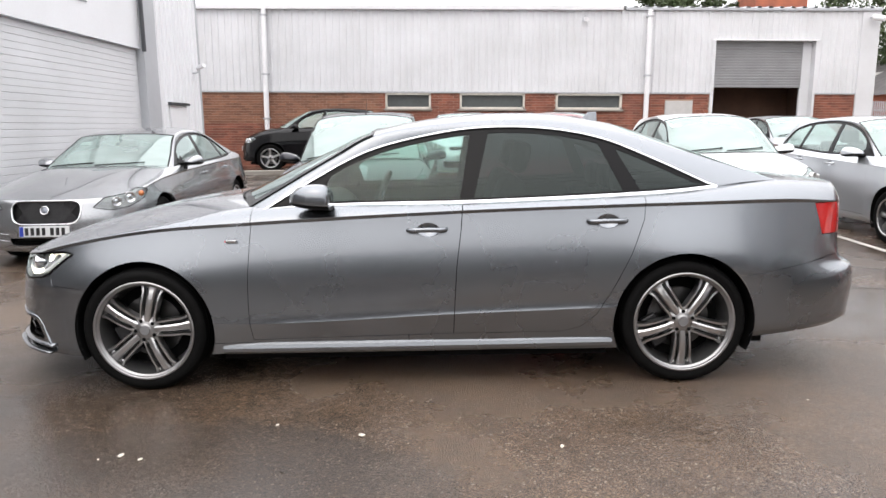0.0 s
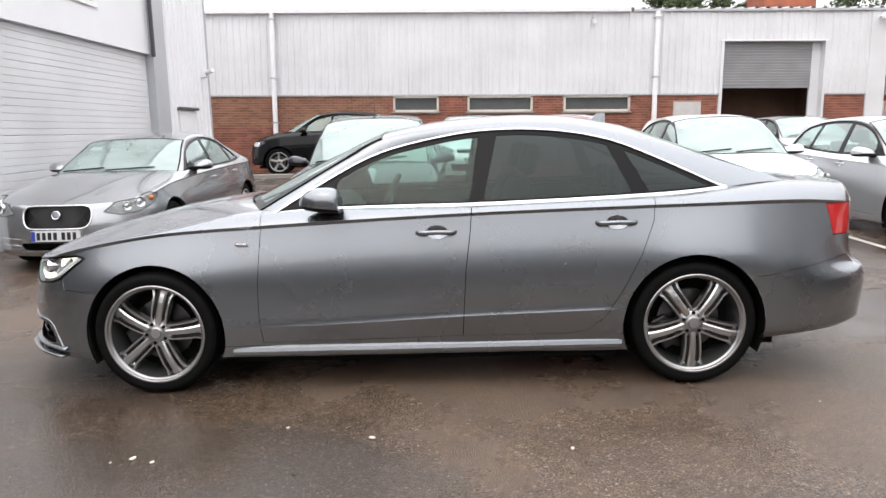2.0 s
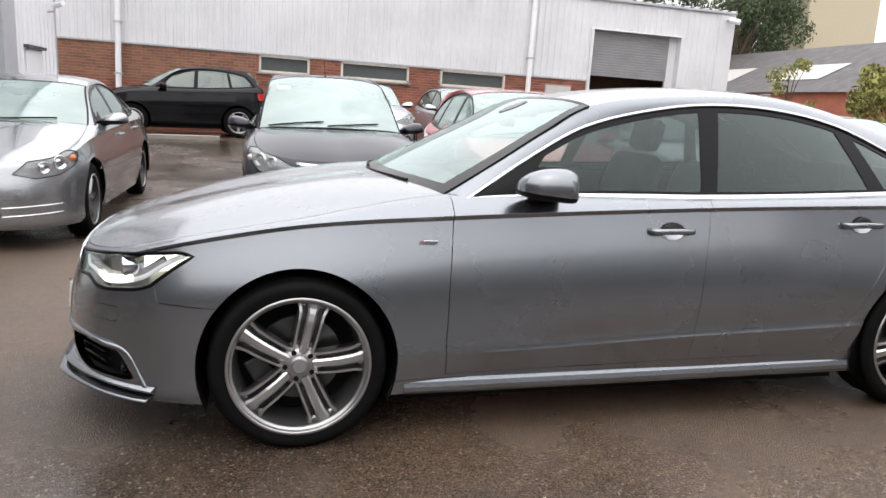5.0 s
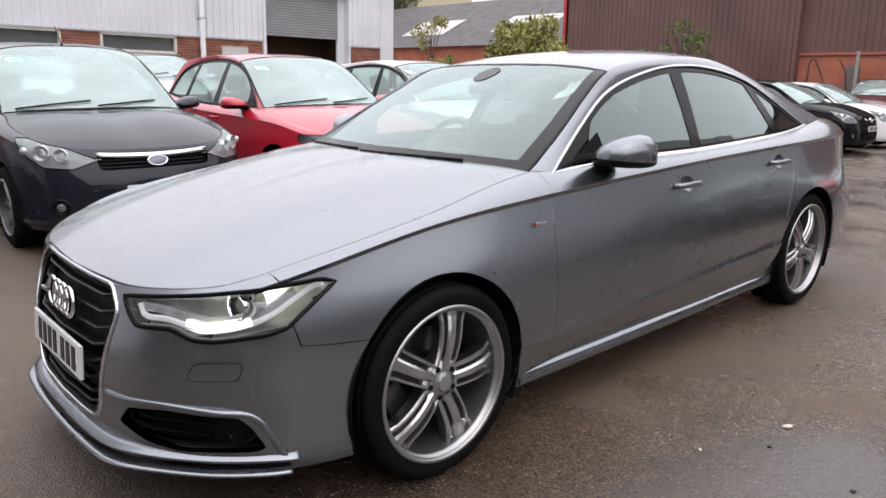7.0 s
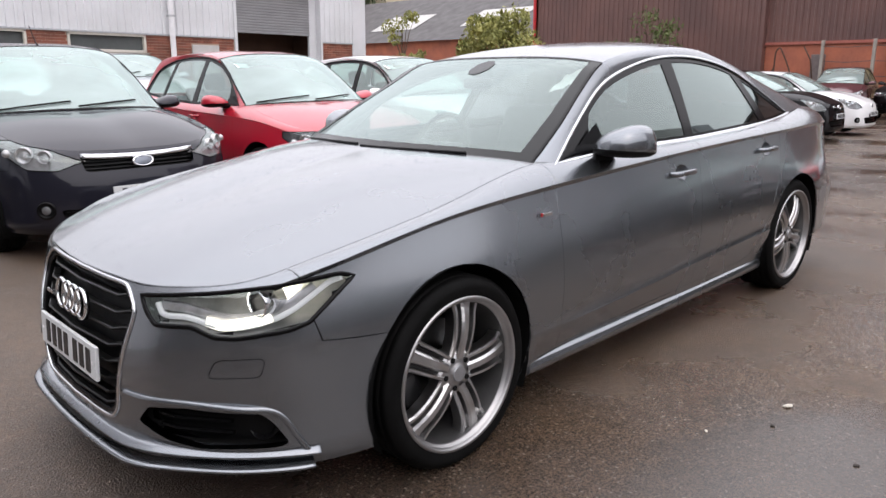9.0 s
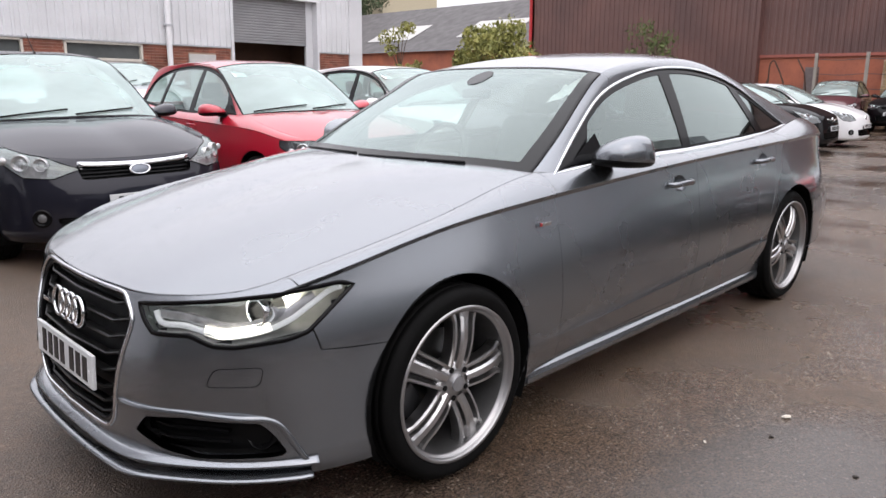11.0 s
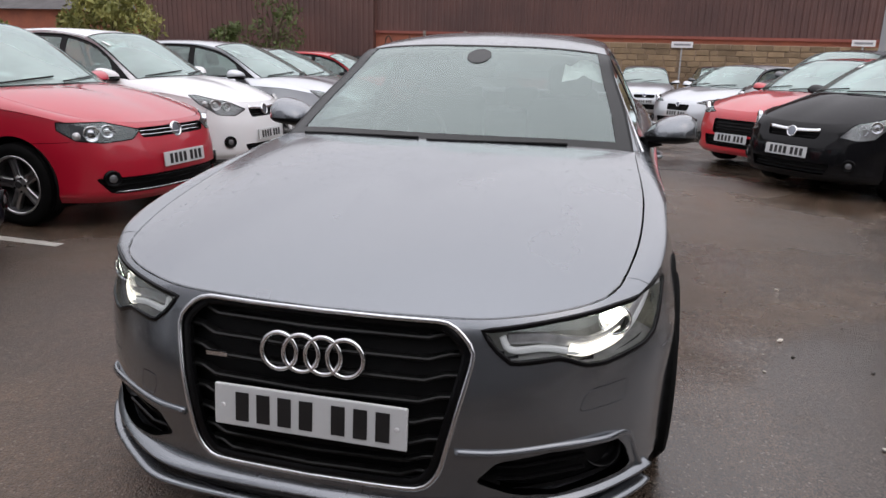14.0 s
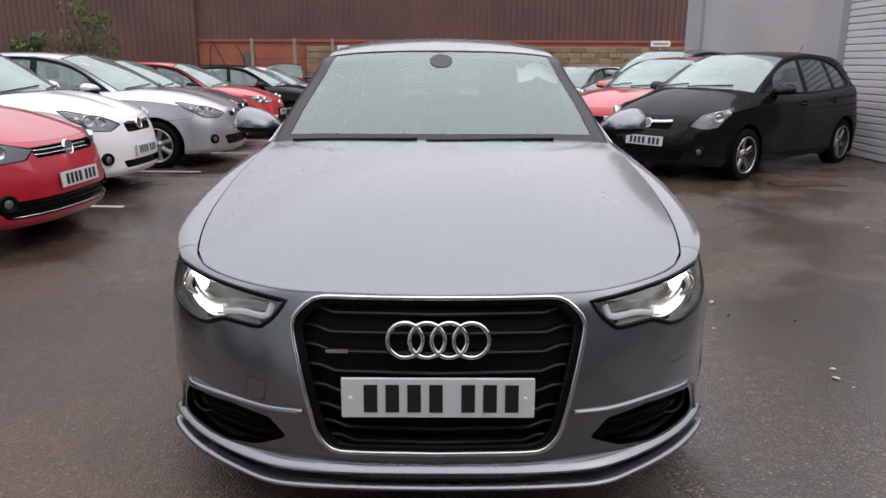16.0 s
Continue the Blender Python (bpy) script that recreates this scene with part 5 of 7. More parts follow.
    for s in (-1, 1):
        c = Vector((mx, -my * s, mz))
        bm = bmesh.new()
        bmesh.ops.create_uvsphere(bm, u_segments=28, v_segments=18, radius=1.0)
        low = bmesh.new()
        for v in bm.verts:
            x, y, z = v.co
            sq = lambda q: math.copysign(abs(q) ** (0.84 if hero else 0.90), q)  # noqa: E731
            fx = (0.172 if hero else 0.155) if x < 0 else 0.055
            tap = 0.80 + 0.26 * (y * s)
            v.co = c + Vector((sq(x) * fx if x < 0 else 0.042 * min(1, x * 2.2), sq(y) * (0.116 if hero else 0.138), sq(z) * ((0.122 if hero else 0.110) if z > 0 else 0.036) * tap - 0.034 + 0.012 * (y * s) - 0.012 * x))
        cutz = mz - 0.034
        r = bmesh.ops.bisect_plane(bm, geom=bm.verts[:] + bm.edges[:] + bm.faces[:], plane_co=(mx, 0, cutz), plane_no=(0.10, 0, 1))
        lowf = [f for f in bm.faces if (f.calc_center_median().z - cutz) + 0.10 * (f.calc_center_median().x - mx) < 0]
        lo = bmesh.new()
        made = {}
        for f in lowf:
            lo.faces.new([made.setdefault(v, lo.verts.new(v.co)) if v not in made else made[v] for v in f.verts])
        bmesh.ops.delete(bm, geom=lowf, context="FACES")
        mir = part("door_mirror", bm, mirror_mat or body, car_ob, "door mirror with a black base", smooth=True)
        part("lower_cover", lo, BLACK_MATT, mir, smooth=True)
        bm = bmesh.new()
        y_in = s * (hw - 0.13)
        sweep(bm, [(mx - 0.02, c.y - s * 0.06, mz - 0.045), (mx - 0.05, y_in, mz - 0.055)], [(0, 0, 1)] * 2, strip(0.10, 0.045))
        part("stem", bm, BLACK_MATT, mir)
        bm = boxed(-0.003, 0.003, -0.080, 0.082, -0.038, 0.036, bevel=0.002)
        bmesh.ops.transform(bm, matrix=Matrix.Translation(c + Vector((0.042, 0, -0.008))), verts=bm.verts)
        part("mirror_glass", bm, CHROME, mir)
        bm = bmesh.new()
        bm.faces.new([bm.verts.new((mx + a, s * (hw - 0.125 - b), mz + d)) for a, b, d in ((-0.24, 0.02, -0.06), (0.03, 0.0, -0.05), (0.0, 0.05, 0.07))])
        part("mirror_foot", bm, BLACK_GLOSS, mir)
    # Wipers on the screen.
    for y0, y1, lift in ((0.10, 0.66, 0.02), (-0.50, 0.06, 0.015)):
        bm = bmesh.new()
        pts = []
        for k in range(9):
            b = (y0 + (y1 - y0) * k / 8 + 0.75) / 1.5 * (ws.shape[1] - 1)
            i, f = int(b), b - int(b)
            r0, r1_ = ws[0, i] * (1 - f) + ws[0, i + 1] * f, ws[1, i] * (1 - f) + ws[1, i + 1] * f
            a = (0.30 if hero else 0.9) - (0.22 if hero else 0.7) * k / 8
            pts.append(Vector(r0 + (r1_ - r0) * a) + Vector((-0.008, 0, 0.006 if hero else 0.012)))
        tube(bm, pts, 0.0055 if hero else 0.0075, 6)
        part("wiper", bm, BLACK_MATT, car_ob)
    return car_ob


def lamp(car_ob, bm, shell, pts, s, d, parts, depth=0.05, rim_mat=None, seam=0.007):
    """Cuts a lamp's outline out of the skin: its piece of the skin becomes the lens, with a bowl behind it. parts(lamp, d): what sits inside."""
    dd = Vector((d[0], d[1] * s, 0)).normalized()
    fl, h = plane_map(dd)
    poly = [fl((x, y * s, z)) for x, y, z in pts]
    on = lambda c: c.y * s > 0 and (c.x < -0.8)  # noqa: E731
    lens = take(bm, cut(bm, poly, dd, on))
    loop, _ = rim_loop(lens)
    bowl = take(lens, lens.faces[:], remove=False)
    fs = [f for f in shell.faces if on(f.calc_center_median()) and in_poly(fl(f.calc_center_median()), poly)]
    bmesh.ops.delete(shell, geom=fs, context="FACES")
    l2 = bowl.verts.layers.float_vector["nrm"]
    edge = [e for e in bowl.edges if len(e.link_faces) == 1]
    r = bmesh.ops.extrude_edge_only(bowl, edges=edge)
    rim_v = {g for g in r["geom"] if isinstance(g, bmesh.types.BMVert)}
    for v in bowl.verts:
        if v not in rim_v:
            v.co -= dd * depth
            v[l2] = Vector(dd)
    ob = panel("headlamp", bowl, rim_mat or BLACK_GLOSS, car_ob, "headlamp with a clear lens", gap=0, lip=0)
    panel("lens", lens, LENS, ob, gap=0.002, lip=0)
    if len(loop) > 8:
        lp = resample(np.array([tuple(p) for p in loop] + [tuple(loop[0])]), 70)[:-1]
        part("lamp_seal", sweep(bmesh.new(), lp, [dd] * 69, strip(seam, 0.008), closed=True), BLACK_GLOSS, ob, smooth=True)
    return ob, dd, h, fl


def number_plate(parent, x, z, tilt, marks=7, blue=False, lift=0.0, y=0.0, yaw=0.0):
    """A front plate with plain bars for its characters."""
    m = pose(x, y, z, 0, tilt, yaw)
    bm = boxed(-0.006, 0.006, -0.26, 0.26, -0.0555, 0.0555, bevel=0.003)
    bmesh.ops.transform(bm, matrix=m, verts=bm.verts)
    pl = part("number_plate", bm, PLATE, parent, "white number plate with dark bars")
    for i in range(marks):
        yy = 0.205 - i * 0.0585 - (0.028 if i > 3 else 0)
        bm = boxed(-0.0085, -0.006, yy - 0.042, yy - 0.006, -0.0385, 0.0385)
        bmesh.ops.transform(bm, matrix=m, verts=bm.verts)
        part("plate_bar", bm, PLATE_MARK, pl)
    if blue:
        bm = boxed(-0.0085, -0.006, 0.215, 0.255, -0.05, 0.05)
        bmesh.ops.transform(bm, matrix=m, verts=bm.verts)
        part("plate_band", bm, PLATE_BLUE, pl)
    return pl


def hole(bm, shell, poly, d=(-1, 0, 0), on=lambda c: c.x < -0.8):
    """Cuts an opening seen from the front; poly: (y, z) pairs. Returns the piece of skin."""
    fl, h = plane_map(d)
    q = [fl((0, y, z)) for y, z in poly]
    piece = take(bm, cut(bm, q, d, on))
    fs = [f for f in shell.faces if on(f.calc_center_median()) and in_poly(fl(f.calc_center_median()), q)]
    bmesh.ops.delete(shell, geom=fs, context="FACES")
    return piece


def rim_loop(bm):
    """The points of a piece's outline, in order, with their normals."""
    lay = bm.verts.layers.float_vector["nrm"]
    edges = [e for e in bm.edges if len(e.link_faces) == 1]
    if not edges:
        return [], []
    nxt = {}
    for e in edges:
        a, b = e.verts
        nxt.setdefault(a, []).append(b)
        nxt.setdefault(b, []).append(a)
    start = edges[0].verts[0]
    out, prev, cur = [start], None, start
    while True:
        c = [v for v in nxt[cur] if v is not prev]
        if not c or c[0] is start:
            break
        prev, cur = cur, c[0]
        out.append(cur)
        if len(out) > 3000:
            break
    return [v.co.copy() for v in out], [v[lay].copy() for v in out]


def recess(name, piece, mat, parent, depth, d=(1, 0, 0), label=""):
    """Pushes a piece of skin back and closes its sides."""
    lay = piece.verts.layers.float_vector["nrm"]
    edge = [e for e in piece.edges if len(e.link_faces) == 1]
    r = bmesh.ops.extrude_edge_only(piece, edges=edge)
    rim_v = {g for g in r["geom"] if isinstance(g, bmesh.types.BMVert)}
    for v in piece.verts:
        if v not in rim_v:
            v.co += Vector(d) * depth
    return panel(name, piece, mat, parent, label, gap=0, lip=0)


def rounded(poly, r=0.03, k=4):
    """An outline with its corners rounded."""
    out = []
    n = len(poly)
    for i in range(n):
        p, a, b = (np.array(poly[j % n], float) for j in (i, i - 1, i + 1))
        da, db = np.linalg.norm(a - p), np.linalg.norm(b - p)
        rr = min(r, da * 0.45, db * 0.45)
        q0, q1 = p + (a - p) / da * rr, p + (b - p) / db * rr
        for t in np.linspace(0, 1, k):
            out.append(tuple((1 - t) ** 2 * q0 + 2 * t * (1 - t) * p + t**2 * q1))
    return out


def skin_x(sp, y, z):
    """How far forward the nose skin is at a place seen from the front."""
    ys = [abs(p[1]) for p in sp["plan"][:5]]
    xs = [p[0] for p in sp["plan"][:5]]
    x = float(np.interp(abs(y), ys, xs))
    zz = [sp[f"z{k}"][1] for k in range(5)] + [sp["top"][1][2]]
    ii = [sp[f"i{k}"][1] for k in range(5)] + [sp["top"][1][0] - sp["plan"][1][0]]
    return x + float(np.interp(z, zz, ii))
# ---- the grey saloon ----
SLAT_BLACK = material("satin_black_slat", (0.007, 0.007, 0.007), 0.30, 0, 0.1, spec=0.22)
LAMP_DIM = material("dim_lamp_housing", (0.20, 0.20, 0.21), 0.25, 0.45, 0.3, 18, 60)
LAMP_GREY = material("lamp_housing_grey", (0.62, 0.62, 0.59), 0.25, 0.45, 0.3, 16, 60)
PROJECTOR = material("lit_projector_glass", (1.0, 0.95, 0.80), 0.08, 0.0, emit=8.0)
def saloon_front(car_ob, bm, shell, sp, body):
    # Headlamps with their daytime strips.
    for s in (-1, 1):
        pts = [(-2.300, 0.425, 0.700), (-2.298, 0.452, 0.658), (-2.280, 0.485, 0.624), (-2.225, 0.60, 0.632), (-2.185, 0.655, 0.606), (-2.14, 0.70, 0.603), (-2.02, 0.80, 0.622), (-1.975, 0.825, 0.640),
               (-1.852, 0.862, 0.752), (-1.90, 0.85, 0.764), (-2.10, 0.72, 0.740)]
        ob, dd, h, fl = lamp(car_ob, bm, shell, pts, s, (-0.80, 0.60), None, depth=0.095, rim_mat=LAMP_GREY, seam=0.013)
        h = h * (-s)

        def at(k, up, back):
            """A place in the lamp: k from its inner to its outer end, up in height, back behind the lens."""
            a, b = Vector((-2.285, 0.46 * s, 0.66)), Vector((-1.90, 0.845 * s, 0.70))
            c = a + (b - a) * k
            bulge = -0.085 * math.sin(math.pi * min(1, k * 1.05)) ** 0.8
            out = Vector((0.80 * -1, 0.60 * s, 0)).normalized()
            return c - out * bulge * 0.95 - out * back + Vector((0, 0, up))

        out = Vector((-0.80, 0.60 * s, 0))
        k = [(0.03, 0.020), (0.06, -0.014), (0.22, -0.020), (0.34, -0.038), (0.46, -0.056), (0.62, -0.052), (0.76, -0.030), (0.88, 0.012), (0.96, 0.040), (1.02, 0.050)]
        cs = smooth_curve([at(a, b, 0.026) for a, b in k], 5)
        part("daytime_strip", sweep(bmesh.new(), cs, [out] * len(cs), strip(0.016, 0.010)), STRIP_WHITE, ob, "white daytime strip", smooth=True)
        cs2 = smooth_curve([at(a, b + 0.024, 0.036) for a, b in k[1:-2]], 5)
        part("inner_bezel", sweep(bmesh.new(), cs2, [out] * len(cs2), strip(0.026, 0.014)), REFLECTOR, ob)
        cs3 = smooth_curve([at(a, b, 0.034) for a, b in ((0.05, 0.040), (0.3, 0.047), (0.6, 0.055), (0.85, 0.062), (1.0, 0.062))], 5)
        part("upper_bezel", sweep(bmesh.new(), cs3, [out] * len(cs3), strip(0.012, 0.03)), REFLECTOR, ob)
        glow = smooth_curve([at(a, b, 0.022) for a, b in ((0.34, -0.032), (0.42, -0.046), (0.50, -0.046), (0.60, -0.042), (0.68, -0.034))], 5)
        part("lamp_core", sweep(bmesh.new(), glow, [(-1, 0.15 * s, 0)] * len(glow), strip(0.030, 0.004)), GLOW, ob, "lit warm white lamp", smooth=True)
        # The projector looks straight ahead.
        ahead = Vector((-1, 0.12 * s, -0.02))
        for kk, up, rr, mat_ in ((0.62, 0.010, 0.036, PROJECTOR),):
            c = at(kk, up, 0.026)
            mt = Matrix.Translation(c) @ ahead.to_track_quat("Z", "Y").to_matrix().to_4x4()
            bm2 = bmesh.new()
            lathe(bm2, [(rr * 1.20, 0.008), (rr * 1.12, 0.012), (rr * 1.02, 0.006), (rr, -0.066), (rr * 1.2, -0.066), (rr * 1.20, 0.008)], mt, 28)
            part("projector_ring", bm2, CHROME, ob, smooth=True)
            bm2 = bmesh.new()
            lathe(bm2, [(rr * 0.99, 0.004), (rr * 0.97, -0.050)], mt, 28)
            part("projector_sleeve", bm2, BLACK_GLOSS, ob, smooth=True)
            bm2 = bmesh.new()
            lathe(bm2, [(0.0, -0.040), (rr * 0.4, -0.042), (rr * 0.75, -0.048), (rr, -0.056)], mt, 24)
            part("projector_lens", bm2, mat_, ob, smooth=True)
        bulb = bpy.data.lights.new("headlamp_bulb", "POINT")
        bulb.energy, bulb.shadow_soft_size, bulb.color = 0.055, 0.012, (1.0, 0.93, 0.78)
        lit = new("headlamp_bulb", bulb)
        lit.location, lit.parent = at(0.50, 0.008, 0.018), ob
    # Grille.
    out_poly = rounded([(-0.345, 0.716), (0.345, 0.716), (0.405, 0.655), (0.395, 0.60), (0.335, 0.335), (0.295, 0.29), (-0.295, 0.29), (-0.335, 0.335), (-0.395, 0.60), (-0.405, 0.655)], 0.035)
    piece = hole(bm, shell, out_poly)
    loop, nor = rim_loop(piece)
    gr = recess("grille", piece, BLACK_MATT, car_ob, 0.055, label="gloss black single-frame grille")
    loop = resample(np.array([tuple(p) for p in loop] + [tuple(loop[0])]), 90)[:-1]
    part("grille_frame", sweep(bmesh.new(), loop, [(-1, 0, 0.1)] * len(loop), strip(0.012, 0.012), closed=True), CHROME_DULL, gr, "bright grille frame", smooth=True)
    inner = [(p[0] + 0.010, p[1] * 0.955, 0.505 + (p[2] - 0.505) * 0.945) for p in loop]
    part("grille_surround", sweep(bmesh.new(), inner, [(-1, 0, 0.1)] * len(inner), strip(0.022, 0.02), closed=True), BLACK_GLOSS, gr)
    for i, z in enumerate((0.672, 0.622, 0.572, 0.520, 0.465, 0.410, 0.360, 0.318)):
        wz = float(np.interp(z, (0.30, 0.335, 0.60, 0.655, 0.70), (0.29, 0.325, 0.385, 0.39, 0.36)))
        pts = [(skin_x(sp, y, z) + 0.020 + (0.012 if abs(y) > wz - 0.06 else 0), y, z + (0.010 if abs(y) > wz - 0.07 else 0)) for y in np.linspace(-wz, wz, 17)]
        part("grille_slat", sweep(bmesh.new(), pts, [(-1, 0, 0.02)] * len(pts), strip(0.010, 0.026)), SLAT_BLACK, gr)
    for i in range(4):
        bm2 = bmesh.new()
        c = Vector((skin_x(sp, 0, 0.613) - 0.004, 0.089 - i * 0.0593, 0.613))
        a = np.linspace(0, math.tau, 40, endpoint=False)
        sweep(bm2, [c + Vector((0.012 * math.sin(q) * 0.4, 0.0475 * math.cos(q), 0.0475 * math.sin(q))) for q in a], [(-1, 0, 0.3)] * 40, strip(0.0115, 0.016), closed=True)
        part("badge_ring", bm2, CHROME, gr, smooth=True)
    part("badge_bar", boxed(skin_x(sp, 0.26, 0.565) + 0.006, skin_x(sp, 0.26, 0.565) + 0.016, 0.245, 0.305, 0.571, 0.582), CHROME_DULL, gr)
    number_plate(car_ob, -2.388, 0.460, 4)
    for y in (0.235, -0.235):
        bm2 = bmesh.new()
        lathe(bm2, [(0.0, 0.003), (0.006, 0.002), (0.007, 0.0)], pose(-2.395, y, 0.460, 0, -90, 0), 10)
        part("plate_screw", bm2, PIPE_WHITE, gr)
    # Side intakes, their blades, the lip and the washer covers.
    for s in (-1, 1):
        poly = rounded([(0.425 * s, 0.318), (0.475 * s, 0.372), (0.60 * s, 0.388), (0.765 * s, 0.374), (0.786 * s, 0.335), (0.804 * s, 0.276), (0.785 * s, 0.266), (0.62 * s, 0.262), (0.52 * s, 0.276)], 0.012, 3)
        piece = hole(bm, shell, poly, on=lambda c: c.x < -1.5)
        bl = [(skin_x(sp, y, z) - 0.008, y * s, z) for y, z in ((0.372, 0.402), (0.47, 0.400), (0.62, 0.404), (0.73, 0.396), (0.775, 0.385), (0.794, 0.364), (0.814, 0.302), (0.832, 0.244))]
        cs = smooth_curve(bl, 6)
        ink = recess("side_intake", piece, BLACK_MATT, car_ob, 0.06, (0.85, -0.4 * s, 0), "black lower side intake")
        part("intake_blade", sweep(bmesh.new(), cs, [(-0.8, 0.5 * s, 0.45) if i < 0.62 * len(cs) else (-0.55, 0.83 * s, 0.05) for i in range(len(cs))], strip(0.018, 0.016)), body, ink, smooth=True)
        bm2 = bmesh.new()
        lathe(bm2, [(0.0, 0.0), (0.035, 0.0), (0.045, 0.01), (0.05, 0.03), (0.053, 0.03), (0.053, -0.02)], pose(-2.075, 0.715 * s, 0.322, 0, -78, -20 * s), 28)
        part("fog_lamp", bm2, BLACK_GLOSS, ink, smooth=True)
        for z in (0.305, 0.342):
            cs = [(skin_x(sp, y, z) + 0.035, y * s, z) for y in np.linspace(0.47, 0.68, 8)]
            part("intake_bar", sweep(bmesh.new(), cs, [(-1, 0, 0.2)] * len(cs), strip(0.010, 0.02)), BLACK_GLOSS, ink)
        fl, _ = plane_map((-0.8, 0.6 * s, 0))
        pl = [fl(p) for p in ((-2.178, 0.655 * s, 0.540), (-2.09, 0.765 * s, 0.545), (-2.10, 0.755 * s, 0.490), (-2.192, 0.632 * s, 0.488))]
        pc = take(bm, cut(bm, rounded(pl, 0.02), Vector((-0.8, 0.6 * s, 0)).normalized(), lambda c: c.x < -1.5 and c.y * s > 0))
        panel("washer_cover", pc, body, car_ob, gap=0.0008, lip=0.003)
    pc = hole(bm, shell, rounded([(0.475, 0.478), (0.535, 0.482), (0.540, 0.425), (0.485, 0.420)], 0.014), on=lambda c: c.x < -1.5)
    panel("tow_cover", pc, body, car_ob, gap=0.0007, lip=0.003)
    lip = [(x - 0.020, y * 1.008, 0.213) for x, y in smooth_curve([(-1.992, -0.854), (-2.04, -0.831), (-2.18, -0.72), (-2.33, -0.53), (-2.365, -0.47), (-2.385, -0.40), (-2.405, 0), (-2.385, 0.40), (-2.365, 0.47), (-2.33, 0.53), (-2.18, 0.72), (-2.04, 0.831), (-1.992, 0.854)], 5)]
    nrm = [Vector((p[0] + 1.4, p[1], 0)) for p in lip]
    part("front_lip", sweep(bmesh.new(), lip, nrm, [(-0.05, -0.014), (-0.006, -0.016), (0.004, -0.012), (0.004, -0.006), (-0.004, -0.001), (-0.05, 0.000)]), body, car_ob, "slim lower front splitter", smooth=True)
    edge_line = [(x - 0.006, y * 1.0, 0.240) for x, y in smooth_curve([(-1.985, -0.862), (-2.04, -0.828), (-2.18, -0.712), (-2.32, -0.53), (-2.375, -0.40), (-2.398, 0), (-2.375, 0.40), (-2.32, 0.53), (-2.18, 0.712), (-2.04, 0.828), (-1.985, 0.862)], 6)]
    part("lower_flange", sweep(bmesh.new(), edge_line, [Vector((p[0] + 1.4, p[1], 0)) for p in edge_line], [(-0.055, -0.004), (0.003, -0.004), (0.006, 0.0), (0.004, 0.005), (-0.020, 0.016), (-0.045, 0.028)]), body, car_ob, "body-coloured flange over the splitter", smooth=True)
    low = [(x + 0.004, y, 0.228) for x, y in smooth_curve([(-2.33, -0.46), (-2.385, -0.28), (-2.40, 0), (-2.385, 0.28), (-2.33, 0.46)], 6)]
    part("lower_slot", sweep(bmesh.new(), low, [(-1, 0, 0)] * len(low), strip(0.020, 0.036)), BLACK_MATT, car_ob)


HERO_PAINT = paint("metallic_grey_paint", (0.205, 0.219, 0.237), 0.90, 0.27, coat=0.95, coat_rough=0.10)
hero = car("saloon_car", "metallic grey saloon car with large five-spoke alloy wheels, wet from rain", pose(0, 0, 0), SALOON, HERO_PAINT, 1.0, "triple", 5, saloon_front, hero=True)
# Small bright badge behind the front wheel, roof fin, sensor box and a sheet of paper behind the screen.
for s in (-1, 1):
    b = part("wing_badge", boxed(-0.99, -0.935, s * 0.889 - 0.004, s * 0.889 + 0.004, 0.806, 0.820, bevel=0.002), CHROME, hero)
    part("badge_accent", boxed(-0.997, -0.993, s * 0.889 - 0.004, s * 0.889 + 0.004, 0.806, 0.820, bevel=0.002), RED_PAINT, b)
bm = boxed(1.02, 1.15, -0.018, 0.018, 1.40, 1.475, bevel=0.006)
for v in bm.verts:
    if v.co.z > 1.44:
        v.co.x = 1.09 + (v.co.x - 1.02) * 0.45
        v.co.y *= 0.4
part("roof_fin", bm, HERO_PAINT, hero)
part("sensor_box", boxed(-0.36, -0.235, -0.075, 0.075, 1.292, 1.345, bevel=0.022), BLACK_MATT, hero, smooth=True)
bm = bmesh.new()
rnd = random.Random(4)
sheet(bm, [[(-0.325 + 0.12 * i / 5 + rnd.uniform(-0.013, 0.013), -0.600 + 0.20 * j / 6, 1.258 + 0.065 * i / 5 + rnd.uniform(-0.014, 0.014) - abs(j - 3) * 0.006) for j in range(7)] for i in range(6)])
tagged(part("paper_sheet", bm, PAPER), "crumpled white paper tucked behind the windscreen", "paper")
# ---- parked cars ----
def badge(parent, c, d, r, oval=1.0, mat_=None):
    """A plain round badge."""
    mt = Matrix.Translation(c) @ Vector(d).to_track_quat("Z", "Y").to_matrix().to_4x4() @ Matrix.Diagonal((oval, 1, 1, 1))
    bm = bmesh.new()
    lathe(bm, [(r * 0.80, 0.004), (r * 0.86, 0.009), (r, 0.008), (r * 1.02, -0.01)], mt, 28)
    b = part("badge", bm, CHROME, parent, "plain bright badge", smooth=True)
    bm = bmesh.new()
    lathe(bm, [(0.0, 0.005), (r * 0.5, 0.0045), (r * 0.81, 0.003)], mt, 20)
    part("badge_face", bm, mat_ or material("badge_blue_grey", (0.25, 0.27, 0.31), 0.25, 0.7), parent, smooth=True)


